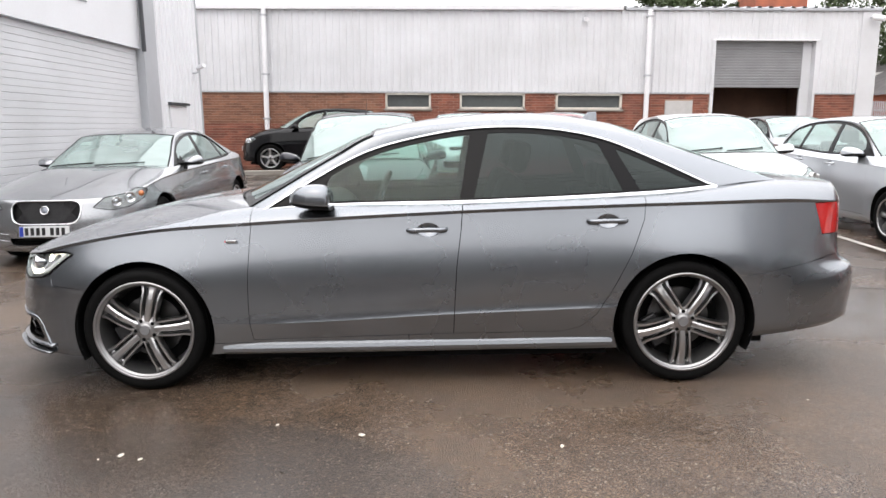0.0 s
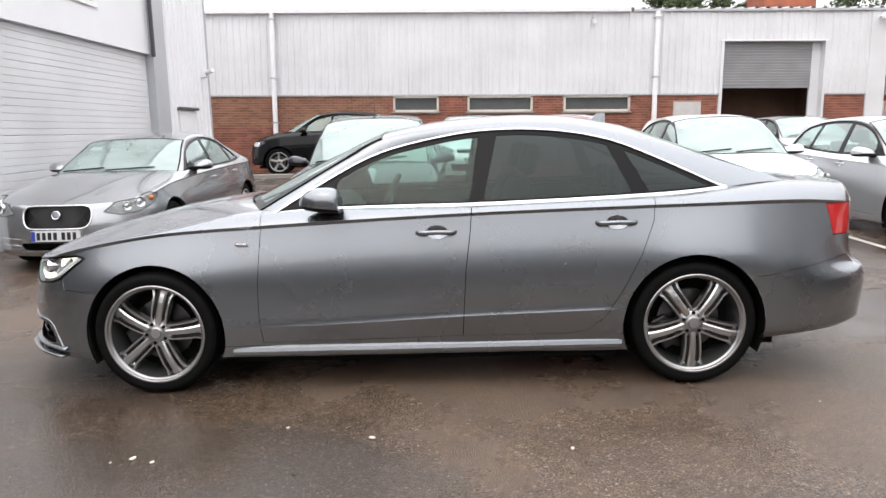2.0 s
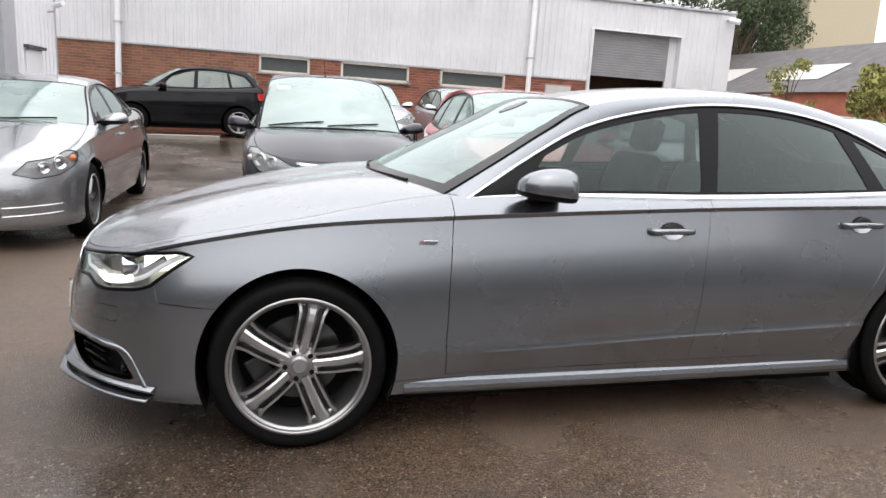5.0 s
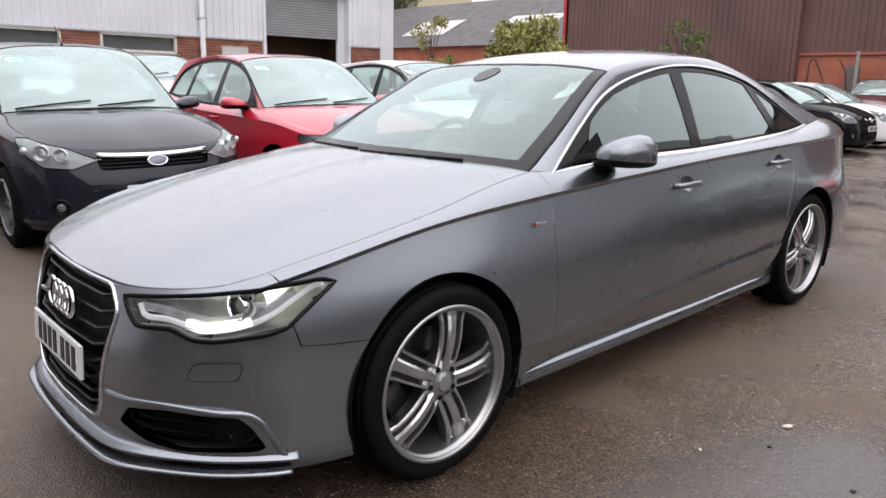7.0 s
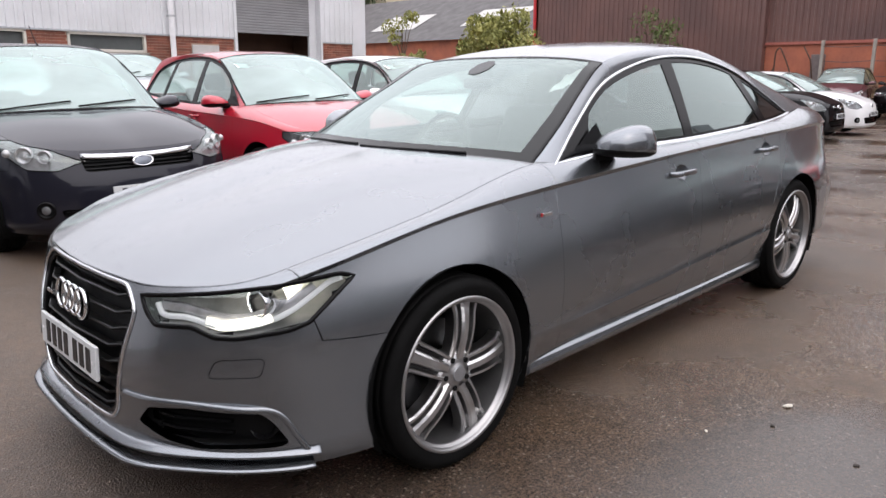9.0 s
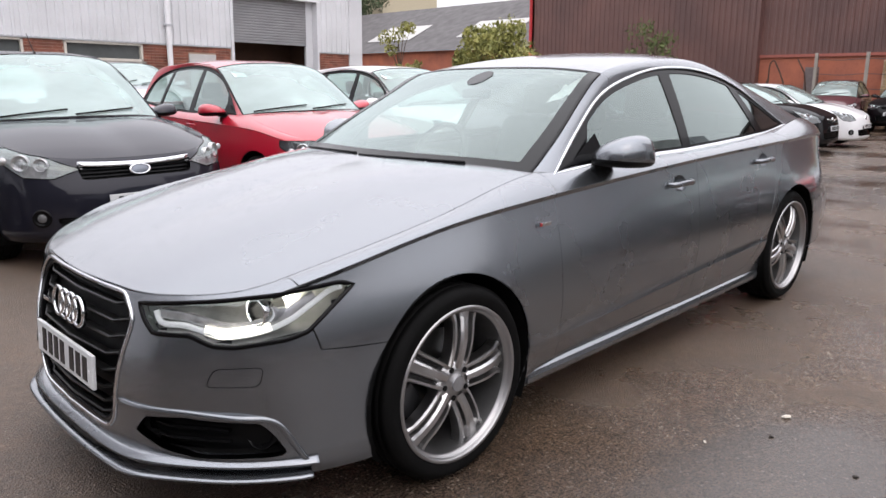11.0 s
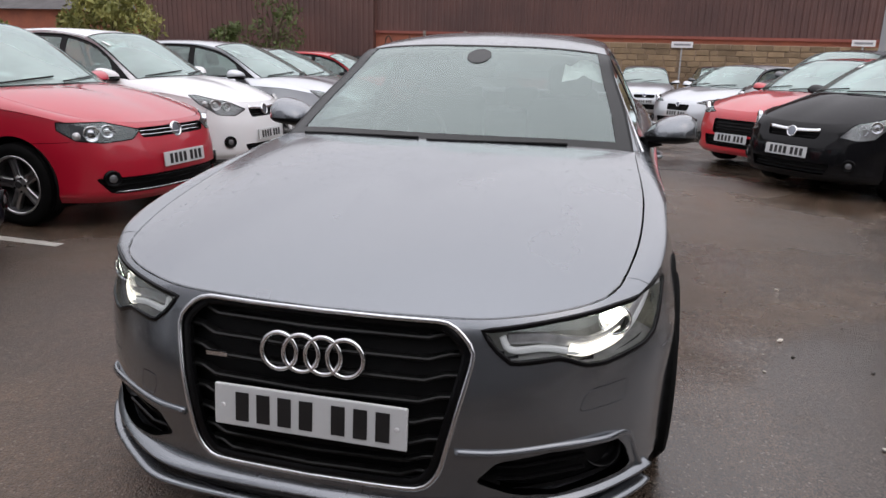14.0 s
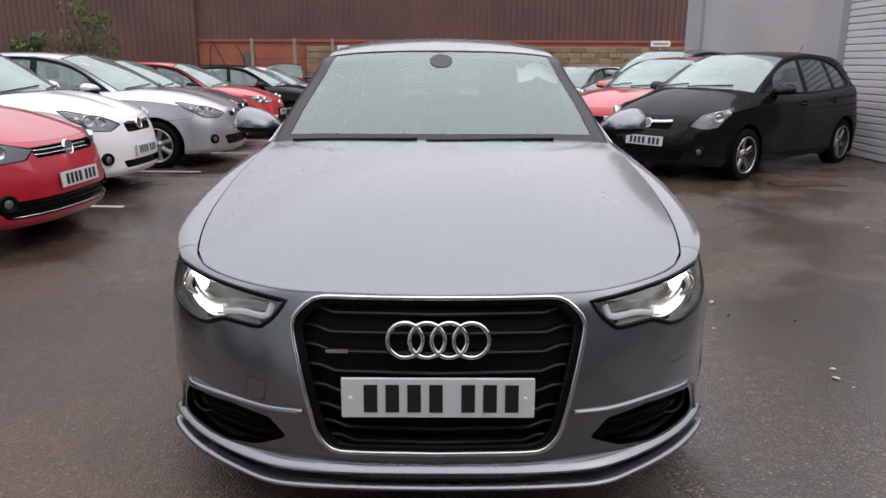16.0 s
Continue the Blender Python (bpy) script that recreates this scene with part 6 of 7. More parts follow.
LAMPS = dict(
    swept=[(-2.12, 0.42, 0.715), (-2.06, 0.58, 0.655), (-1.93, 0.74, 0.668), (-1.74, 0.84, 0.78), (-1.64, 0.86, 0.865), (-1.80, 0.76, 0.86), (-2.0, 0.58, 0.79)],
    level=[(-2.14, 0.43, 0.735), (-2.11, 0.50, 0.668), (-1.98, 0.68, 0.652), (-1.84, 0.80, 0.67), (-1.72, 0.85, 0.745), (-1.72, 0.85, 0.80), (-1.95, 0.63, 0.80)],
    tall=[(-2.05, 0.52, 0.665), (-1.96, 0.68, 0.635), (-1.85, 0.79, 0.66), (-1.66, 0.86, 0.83), (-1.60, 0.87, 0.91), (-1.75, 0.78, 0.875), (-1.95, 0.60, 0.79)],
    slim=[(-2.13, 0.43, 0.745), (-2.06, 0.60, 0.715), (-1.90, 0.77, 0.735), (-1.66, 0.86, 0.835), (-1.62, 0.87, 0.87), (-1.85, 0.74, 0.83), (-2.02, 0.56, 0.79)],
    oval=[(-2.14, 0.50, 0.66), (-2.06, 0.64, 0.63), (-1.92, 0.77, 0.65), (-1.74, 0.85, 0.71), (-1.66, 0.865, 0.775), (-1.74, 0.83, 0.80), (-1.92, 0.70, 0.78), (-2.06, 0.58, 0.735)],
)


def nose(lamps="swept", grille=(0.36, 0.665, 0.745), bars=3, chrome_bar=False, badge_r=0.05, badge_z=0.70, oval=1.0, intake=(0.50, 0.30, 0.44), fogs=True, plate=0.52,
         mesh_frame=False, plate_blue=False, blades=False, amber=False, badge_mat=None, bright_lines=False):
    """A function that gives a body its lamps, grille, intake, plate and badge; sizes are those of the plain hatchback."""
    def build(car_ob, bm, shell, sp, body):
        sx, sy, sz, dz = sp["scale"]
        Z = lambda z: z * sz + dz  # noqa: E731
        for s in (-1, 1):
            pts = [(x * sx, y * sy, Z(z)) for x, y, z in LAMPS[lamps]]
            ob, dd, h, fl = lamp(car_ob, bm, shell, pts, s, (-0.78, 0.62), None, 0.030, REFLECTOR if lamps in ("oval", "tall", "swept") else LAMP_DIM)
            mid = sum((Vector((x, y * s, z)) for x, y, z in pts), Vector()) / len(pts)
            w = Vector((pts[len(pts) // 2][0] - pts[0][0], (pts[len(pts) // 2][1] - pts[0][1]) * s, pts[len(pts) // 2][2] - pts[0][2]))
            q = dd.to_track_quat("Z", "Y").to_matrix().to_4x4()
            for k, r in ((-0.16, 0.045), (0.08, 0.055)):
                c = mid + w * k + dd * 0.030 * (1.0 if abs(k) < 0.1 else 0.8)
                bm2 = bmesh.new()
                lathe(bm2, [(0.0, -0.012), (r * 0.45, -0.008), (r * 0.5, -0.02), (r * 0.8, -0.012), (r, 0.010), (r * 1.06, 0.008), (r * 1.06, -0.03)], Matrix.Translation(c) @ q, 24)
                part("reflector", bm2, REFLECTOR if lamps == "swept" else CHROME, ob, smooth=True)
            c = mid + w * 0.30 + dd * 0.03
            bm2 = bmesh.new()
            lathe(bm2, [(0.0, 0.012), (0.02, 0.008), (0.03, -0.01)], Matrix.Translation(c) @ q, 16)
            part("indicator", bm2, AMBER if amber else REFLECTOR, ob, smooth=True)
        gw, g0, g1 = grille
        gw, g0, g1 = gw * sy, Z(g0), Z(g1)
        poly = rounded([(-gw, g1), (gw, g1), (gw * 0.94, g0), (-gw * 0.94, g0)], 0.03 if not mesh_frame else 0.12, 5)
        piece = hole(bm, shell, poly)
        loop, _ = rim_loop(piece)
        gr = recess("grille", piece, BLACK_MATT, car_ob, 0.04, label="dark front grille")
        if mesh_frame and loop:
            lp = resample(np.array([tuple(p) for p in loop] + [tuple(loop[0])]), 60)[:-1]
            part("grille_frame", sweep(bmesh.new(), lp, [(-1, 0, 0.2)] * 60, strip(0.018, 0.018), closed=True), CHROME_DULL, gr, "bright grille frame", smooth=True)
            k = 30
            for i in range(-k, k):
                for sl in (-1, 1):
                    ys = [i * 0.0175 + sl * (t - 0.5) * (g1 - g0) * 0.8 for t in (0, 1)]
                    zs_ = [g0 + 0.01, g1 - 0.01]
                    if max(abs(v) for v in ys) < gw * 0.93:
                        pts = [(skin_x(sp, y, z) + 0.018, y, z) for y, z in zip(ys, zs_)]
                        part("grille_wire", tube(bmesh.new(), pts, 0.003, 4), ALLOY_DARK, gr)
        else:
            for i in range(bars):
                z = g0 + (g1 - g0) * (i + 0.5) / bars
                pts = [(skin_x(sp, y, z) + 0.018, y, z) for y in np.linspace(-gw * 0.95, gw * 0.95, 13)]
                part("grille_bar", sweep(bmesh.new(), pts, [(-1, 0, 0.2)] * 13, strip(0.012, 0.02)), BLACK_GLOSS, gr)
        if chrome_bar:
            z = g1 - 0.012
            pts = [(skin_x(sp, y, z) - 0.004, y, z + 0.018 * (abs(y) / gw) ** 2) for y in np.linspace(-gw * 0.97, gw * 0.97, 17)]
            part("bright_bar", sweep(bmesh.new(), pts, [(-1, 0, 0.3)] * 17, strip(0.034, 0.014)), CHROME, gr, "bright grille bar", smooth=True)
        if bright_lines:
            for z in (g0 + (g1 - g0) * 0.30, g0 + (g1 - g0) * 0.68, Z(intake[1]) + 0.012):
                wd = gw * 0.96 if z > g0 - 0.01 else intake[0] * sy * 0.86
                pts = [(skin_x(sp, y, z) - 0.002, y, z) for y in np.linspace(-wd, wd, 17)]
                part("bright_line", sweep(bmesh.new(), pts, [(-1, 0, 0.2)] * 17, strip(0.007, 0.012)), CHROME, gr, smooth=True)
        if badge_r:
            z = Z(badge_z)
            badge(gr, Vector((skin_x(sp, 0, z) - 0.006, 0, z)), (-1, 0, 0.25), badge_r, oval, badge_mat)
        iw, i0, i1 = intake
        iw, i0, i1 = iw * sy, Z(i0), Z(i1)
        piece = hole(bm, shell, rounded([(-iw, i1), (iw, i1), (iw * 0.9, i0), (-iw * 0.9, i0)], 0.03, 4))
        ink = recess("lower_intake", piece, BLACK_MATT, car_ob, 0.045, label="black lower intake")
        for i in range(3):
            z = i0 + (i1 - i0) * (i + 0.5) / 3
            pts = [(skin_x(sp, y, z) + 0.02, y, z) for y in np.linspace(-iw * 0.93, iw * 0.93, 13)]
            part("intake_bar", sweep(bmesh.new(), pts, [(-1, 0, 0.2)] * 13, strip(0.010, 0.02)), BLACK_GLOSS, ink)
        if blades:
            for s in (-1, 1):
                for z in (0.30, 0.37):
                    pts = [(skin_x(sp, y, Z(z)) - 0.006, y * s, Z(z + 0.04 * (y - 0.4))) for y in np.linspace(0.40, 0.78, 9)]
                    part("bright_blade", sweep(bmesh.new(), pts, [(-0.8, 0.5 * s, 0.2)] * 9, strip(0.010, 0.012)), CHROME_DULL, car_ob)
        if fogs:
            for s in (-1, 1):
                y, z = 0.665 * sy, Z(0.385)
                d = Vector((-0.86, 0.5 * s, 0))
                mt = Matrix.Translation((skin_x(sp, y, z) - 0.012, (y + 0.012) * s, z)) @ d.to_track_quat("Z", "Y").to_matrix().to_4x4()
                bm2 = bmesh.new()
                lathe(bm2, [(0.0, 0.0), (0.03, 0.006), (0.042, 0.0), (0.05, 0.012), (0.062, 0.010), (0.066, -0.03)], mt, 24)
                fog = part("fog_lamp", bm2, BLACK_GLOSS, car_ob, smooth=True)
                bm2 = bmesh.new()
                lathe(bm2, [(0.0, 0.012), (0.02, 0.010), (0.034, 0.004)], mt, 20)
                part("fog_lens", bm2, LAMP_DIM, fog, smooth=True)
        if plate:
            number_plate(car_ob, skin_x(sp, 0, Z(plate)) - 0.012, Z(plate), 5, blue=plate_blue)
    return build


def sticker(car_ob, sp, s):
    """A pale label in the upper corner of the screen."""
    x, z = sp["screen"][1]
    xs, zs_ = sp["screen"][2]
    e = Vector((x * 0.45 + xs * 0.55, 0, z * 0.45 + zs_ * 0.55))
    d = Vector((xs - x, 0, zs_ - z)).normalized()
    bm = bmesh.new()
    y0 = s * 0.40
    sheet(bm, [[e + d * a + Vector((-0.006, y0 + b + 0.0, 0.012 - 0.06)) for b in (0, 0.07, 0.14)] for a in (0, 0.10)])
    part("screen_label", bm, PAPER, car_ob)


FAMILY_HATCH = scaled(HATCH, 0.995, 1.0, 1.0)
COMPACT_HATCH = scaled(HATCH, 0.97, 0.98, 0.99, wheel_r=0.315)
CITY_BODY = scaled(HATCH, 0.86, 0.90, 1.0, wheel_r=0.295)
SMALL_HATCH = scaled(HATCH, 0.93, 0.95, 0.99, wheel_r=0.31)
SUV = scaled(HATCH, 1.02, 1.02, 1.08, 0.06, wheel_r=0.35)
SHORT_SUV = scaled(HATCH, 0.90, 1.02, 1.05, 0.07, wheel_r=0.36)
LOW_SALOON = scaled(SALOON, 1.0, 1.0, 0.99, wheel_r=0.33)
# A shorter, taller body with its screen further forward.
TALL_HATCH = dict(
    HATCH,
    top=HATCH["top"][:6] + [(-1.00, 0.735, 1.03)] + HATCH["top"][7:],
    dlo=[(-0.92, 1.01), (-0.60, 1.18), (-0.25, 1.345), (0.12, 1.435), (0.50, 1.462), (0.90, 1.450), (1.20, 1.400), (1.42, 1.310), (1.60, 1.12)],
    edge=[(-1.00, 0.735, 1.03), (-0.72, 0.695, 1.18), (-0.42, 0.655, 1.33), (-0.12, 0.615, 1.44), (0.45, 0.585, 1.497), (1.00, 0.580, 1.488), (1.50, 0.590, 1.430), (1.72, 0.645, 1.28), (1.88, 0.71, 1.085)],
    hood=[(-2.08, 0.775), (-1.95, 0.845), (-1.68, 0.960), (-1.45, 1.030), (-1.27, 1.075)],
    screen=[(-1.27, 1.075), (-0.74, 1.310), (-0.20, 1.490)],
    roof=[(-0.20, 1.490), (0.15, 1.525), (0.55, 1.535), (1.05, 1.520), (1.62, 1.455)],
    rear=[(1.62, 1.455), (1.88, 1.27), (2.03, 1.07)],
    panes=((-0.60, -0.46, 0.19, 0.25), (0.30, 0.33, 1.04, 0.98), (1.12, 1.06, 1.50, 1.40)),
    mirror=(-0.60, -0.925, 1.07),
)
SUPERMINI = scaled(TALL_HATCH, 0.943, 0.95, 0.985, wheel_r=0.31)
LAMPS["oval"] = [(x * 1.09, y, 0.70 + (z - 0.71) * 1.25) for x, y, z in LAMPS["oval"]]

P_STEEL = paint("silver_grey_paint", (0.330, 0.340, 0.355), 0.8, 0.26)
P_NAVY = paint("dark_blue_black_paint", (0.012, 0.012, 0.019), 0.2, 0.35, coat=0.75, spec=0.05, coat_rough=0.06)
P_RED = paint("red_paint_gloss", (0.42, 0.006, 0.024), 0.05, 0.35)
P_WHITE = paint("white_paint_gloss", (0.78, 0.78, 0.79), 0.0, 0.35)
P_SILVER = paint("silver_paint", (0.56, 0.58, 0.61), 0.8, 0.30)
P_BLACK = paint("black_paint", (0.006, 0.006, 0.007), 0.0, 0.40, coat=0.55, spec=0.0, coat_rough=0.10)
P_GREY = paint("dark_grey_paint", (0.075, 0.078, 0.085), 0.6, 0.3)
P_BRIGHT_RED = paint("bright_red_paint", (0.50, 0.010, 0.020), 0.0, 0.35)

LOT = "cars parked in the yard"


def parked(name, label, sp, body, x, y, turn, fine, fr, style="double", spokes=5, lift=0.0, **more):
    c = car(name, label, pose(x, y, rise(x, y) + lift, 0, 0, turn), sp, body, fine, style, spokes, fr, detail=fine > 0.5, group=LOT, **more)
    sticker(c, sp, 1)
    return c


parked("saloon_car", "silver-grey saloon car with an oval mesh grille beside a sectional door", LOW_SALOON, P_STEEL, -3.97, 5.10, 90, 0.7,
       nose("oval", (0.37, 0.475, 0.715), 0, badge_r=0.045, badge_z=0.620, intake=(0.40, 0.255, 0.33), fogs=False, plate=0.405, mesh_frame=True, plate_blue=True, blades=True, amber=True), "single", 7)
navy = parked("hatchback_car", "dark navy hatchback with a bright grille bar, parked in a bay", raised(FAMILY_HATCH, 0.11), P_NAVY, -0.87, 5.10, 90, 0.7,
       nose("swept", (0.43, 0.640, 0.745), 4, True, 0.040, 0.69, 2.0, (0.60, 0.27, 0.38), True, 0.47), "single", 7)
parked("hatchback_car", "red five-door hatchback with a slim black grille", raised(COMPACT_HATCH, 0.07), P_RED, 1.43, 4.91, 88, 0.7,
       nose("level", (0.42, 0.670, 0.745), 2, False, 0.060, 0.71, 1.0, (0.76, 0.270, 0.390), True, 0.49, bright_lines=True), "double", 5)
parked("city_car", "small white five-door car with a winged bright grille", raised(CITY_BODY, 0.02), P_WHITE, 3.62, 5.06, 90, 0.7,
       nose("swept", (0.34, 0.63, 0.73), 3, True, 0.06, 0.70, 1.0, (0.50, 0.28, 0.35), True, 0.44), "single", 8)
parked("hatchback_car", "silver hatchback standing next to a white line", FAMILY_HATCH, P_SILVER, 6.22, 5.05, 90, 0.7,
       nose("swept", (0.26, 0.66, 0.72), 2, False, 0.05, 0.70, 1.6, (0.52, 0.30, 0.42), True, 0.52), "single", 7)
parked("hatchback_car", "dark grey hatchback between a silver and a red car", COMPACT_HATCH, P_GREY, 8.55, 5.5, 90, 0.5, nose("level"), "single", 6)
parked("hatchback_car", "bright red hatchback with black door mirrors", SMALL_HATCH, P_BRIGHT_RED, 10.9, 5.3, 90, 0.5, nose("slim", (0.34, 0.44, 0.60), 4), "double", 5, mirror_mat=BLACK_GLOSS)
parked("hatchback_car", "black hatchback with a wet roof", SMALL_HATCH, P_BLACK, 13.9, 4.75, 90, 0.5, nose("tall", (0.32, 0.63, 0.71), 2, True), "double", 5)
parked("hatchback_car", "white hatchback with a dark lower grille", SMALL_HATCH, P_WHITE, 16.2, 4.75, 90, 0.5, nose("tall", (0.30, 0.36, 0.52), 3), "single", 7)
black = parked("hatchback_car", "black five-door hatchback with a winged bright grille, wet tyres", SUPERMINI, P_BLACK, 5.82, -4.03, -51.4, 0.7,
       nose("tall", (0.34, 0.625, 0.715), 3, True, 0.058, 0.685, 1.0, (0.52, 0.27, 0.38), True, 0.48), "double", 5, tint=(SIDE_GLASS, PRIVACY, PRIVACY))
parked("hatchback_car", "red hatchback with a slatted dark grille", FAMILY_HATCH, P_BRIGHT_RED, 7.9, -3.72, -48, 0.5, nose("slim", (0.36, 0.47, 0.66), 5, badge_r=0, plate=0.42), "double", 5)
parked("estate_car", "dark grey estate car with roof rails", SUV, P_GREY, 11.2, -4.6, -46, 0.4, nose("level"), "single", 6)
parked("hatchback_car", "silver hatchback with a dark oval grille", COMPACT_HATCH, P_SILVER, 13.2, -3.05, -40, 0.5, nose("slim", (0.26, 0.58, 0.70), 3), "single", 6)
parked("hatchback_car", "silver hatchback facing down the yard", FAMILY_HATCH, P_SILVER, 20.6, -1.2, 0, 0.4, nose("swept", (0.3, 0.62, 0.72), 3), "single", 6)
parked("hatchback_car", "dark hatchback in front of the stone wall", COMPACT_HATCH, P_GREY, 23.0, -3.7, 0, 0.4, nose("level"), "single", 6)
parked("hatchback_car", "black hatchback facing down the yard, wet", FAMILY_HATCH, P_BLACK, 18.5, 0.5, 2, 0.4, nose("swept", (0.3, 0.62, 0.72), 3, True), "single", 6)
P_MAROON = paint("maroon_paint", (0.075, 0.008, 0.014), 0.3, 0.35)
parked("people_carrier", "dark maroon people carrier at the end of the row", scaled(TALL_HATCH, 1.0, 1.0, 1.13, wheel_r=0.33), P_MAROON, 25.2, 6.2, 8, 0.4, nose("tall"), "single", 6, tint=(GLASS, PRIVACY, PRIVACY))
parked("off_road_car", "black off-road car between a red and a maroon car", SHORT_SUV, P_BLACK, 26.6, 4.3, 0, 0.4, nose("level"), "single", 5)
parked("hatchback_car", "red hatchback in front of the stone wall", SMALL_HATCH, P_BRIGHT_RED, 24.4, 2.5, 0, 0.4, nose("slim", (0.34, 0.44, 0.60), 4), "single", 6)
parked("off_road_car", "black off-road car standing along the brick wall", SHORT_SUV, P_BLACK, -3.4, 15.6, 8, 0.5, nose("level"), "single", 5, black_sill=True)
parked("hatchback_car", "silver hatchback in the back row", COMPACT_HATCH, P_SILVER, 2.9, 12.6, 90, 0.4, nose("level"), "single", 6)
parked("hatchback_car", "pale hatchback in the back row by the workshop", FAMILY_HATCH, P_SILVER, 0.6, 12.9, 90, 0.4, nose("swept"), "single", 6)
parked("hatchback_car", "silver hatchback by the roller shutter", FAMILY_HATCH, P_SILVER, 8.2, 12.5, 90, 0.4, nose("swept"), "single", 6)
# Short roof aerials.
part("aerial", tube(bmesh.new(), [(-0.02, 0, 1.58), (0.02, 0, 1.605), (0.16, 0, 1.76)], [0.012, 0.005, 0.003], 6), BLACK_MATT, navy)
part("aerial", tube(bmesh.new(), [(1.40, 0, 1.42), (1.43, 0, 1.47), (1.56, 0, 1.62)], [0.012, 0.005, 0.003], 6), BLACK_MATT, black)
# ---- unseen walls added behind the camera to darken the cars' reflections ----
RENDER_DULL = material("dull_grey_wall_coat", srgb(84, 84, 86), 0.85, 0, 0.25, 1.0, 10, second=srgb(70, 71, 73))
tagged(part("wall_south", boxed(-11, 14.6, -15.3, -15.0, -0.1, 4.2), RENDER_DULL), "unseen dull grey wall added to darken reflections from the south", "wall", kind="structure")
tagged(part("wall_west", boxed(-11.3, -11.0, -15.3, 3.0, -0.1, 5.6), RENDER_DULL), "unseen dull grey wall added to darken reflections from the west", "wall", kind="structure")

# ---- bushes and trees ----
def leaves(bm, c, rad, n, size, rnd, flat=1.0):
    """A clump of small leaf faces with an uneven outline."""
    for _ in range(n):
        d = Vector((rnd.gauss(0, 1), rnd.gauss(0, 1), rnd.gauss(0, 1) * flat)).normalized()
        p = Vector(c) + d * rad * rnd.uniform(0.25, 1.0) ** 0.6
        q = Euler((rnd.uniform(0, 6.3), rnd.uniform(0, 6.3), rnd.uniform(0, 6.3))).to_matrix()
        s = size * rnd.uniform(0.6, 1.3)
        bm.faces.new([bm.verts.new(p + q @ Vector(v)) for v in ((-s, 0, 0), (0, -s * 0.45, 0), (s, 0, 0.1 * s), (0, s * 0.45, 0))])


def tree(name, label, x, y, h, spread, clumps, per, size, seed, leaf, z=0.0, stem=0.06):
    rnd = random.Random(seed)
    t = thing(name, label, "bush" if name == "bush" else "tree", pose(x, y, z))
    bm = bmesh.new()
    tube(bm, [(0, 0, -0.1), (0.03 * h, 0.02 * h, h * 0.3), (0.0, 0.04 * h, h * 0.62), (0.02, 0, h * 0.9)], [stem, stem * 0.8, stem * 0.5, stem * 0.15], 7)
    ends = []
    for i in range(clumps):
        a, r, hz = rnd.uniform(0, 6.3), spread * rnd.uniform(0.25, 1.0), h * rnd.uniform(0.30, 1.0)
        r *= 1.15 - 0.55 * abs(hz / h - 0.55) * 2
        e = (r * math.cos(a), r * math.sin(a), hz)
        tube(bm, [(0, 0, hz * 0.45), (e[0] * 0.5, e[1] * 0.5, hz * 0.8), e], [stem * 0.45, stem * 0.3, stem * 0.1], 5)
        ends.append(e)
    part("trunk", bm, BARK, t)
    bm = bmesh.new()
    for e in ends:
        leaves(bm, e, spread * rnd.uniform(0.22, 0.42), per, size, rnd)
    part("crown", bm, leaf, t)
    return t


LEAF_YELLOW = material("yellow_green_leaf", srgb(150, 146, 78), 0.6, 0, 0.4, 2.0, 9, second=srgb(104, 110, 58))
tree("bush", "yellow-green bush in front of a brick shed", 20.2, 18.0, 3.3, 1.8, 22, 260, 0.10, 3, LEAF_YELLOW)
tree("bush", "thin leafy shrub at the corner of the workshop", 21.5, 25.2, 4.0, 1.1, 11, 90, 0.10, 5, LEAF_YELLOW)
tree("bush", "spindly shrub against brown cladding", 26.7, 14.6, 3.5, 1.7, 16, 80, 0.09, 8, LEAF)
tree("bush", "low shrub beside the brown hall", 25.6, 16.4, 2.6, 1.0, 10, 110, 0.09, 9, LEAF)
for i, (x, y, h, sp_) in enumerate(((44, 62, 15, 5.5), (50, 70, 18, 7), (38, 66, 13, 5), (58, 78, 17, 6), (20, 60, 12.6, 4), (25, 63, 12.4, 3.6))):
    tree("tree", "distant leafy green tree", x, y, h, sp_, 26, 330, 0.20, 20 + i, LEAF_FAR, stem=0.3)
tower = thing("far_building", "pale sandstone building in the distance", "building", pose(66, 78, 0))
part("wall", boxed(-4, 6, -4, 4, 0, 19), SAND_WALL, tower)
part("roof", boxed(-4.3, 6.3, -4.3, 4.3, 19, 19.4), SLATE, tower)
block = thing("far_building", "brick house top behind the workshop", "building", pose(29, 62, 0))
part("wall", boxed(-2.2, 2.2, -2, 2, 0, 12.3), BRICK_FAR, block)
part("chimney", boxed(-1.6, -0.9, -0.5, 0.5, 12.3, 13.4), BRICK_FAR, block)

# ---- palisade fence by the workshop corner ----
fence = thing("fence", "pale steel palisade fence", "fence", pose(14.2, 24.0, 0, 0, 0, 32))
for i in range(44):
    part("pale", boxed(i * 0.16, i * 0.16 + 0.07, -0.012, 0.012, 0.1, 2.15, bevel=0.004), STEEL_GREY, fence)
for z in (0.45, 1.75):
    part("rail", boxed(-0.1, 7.1, 0.012, 0.05, z, z + 0.05), STEEL_GREY, fence)

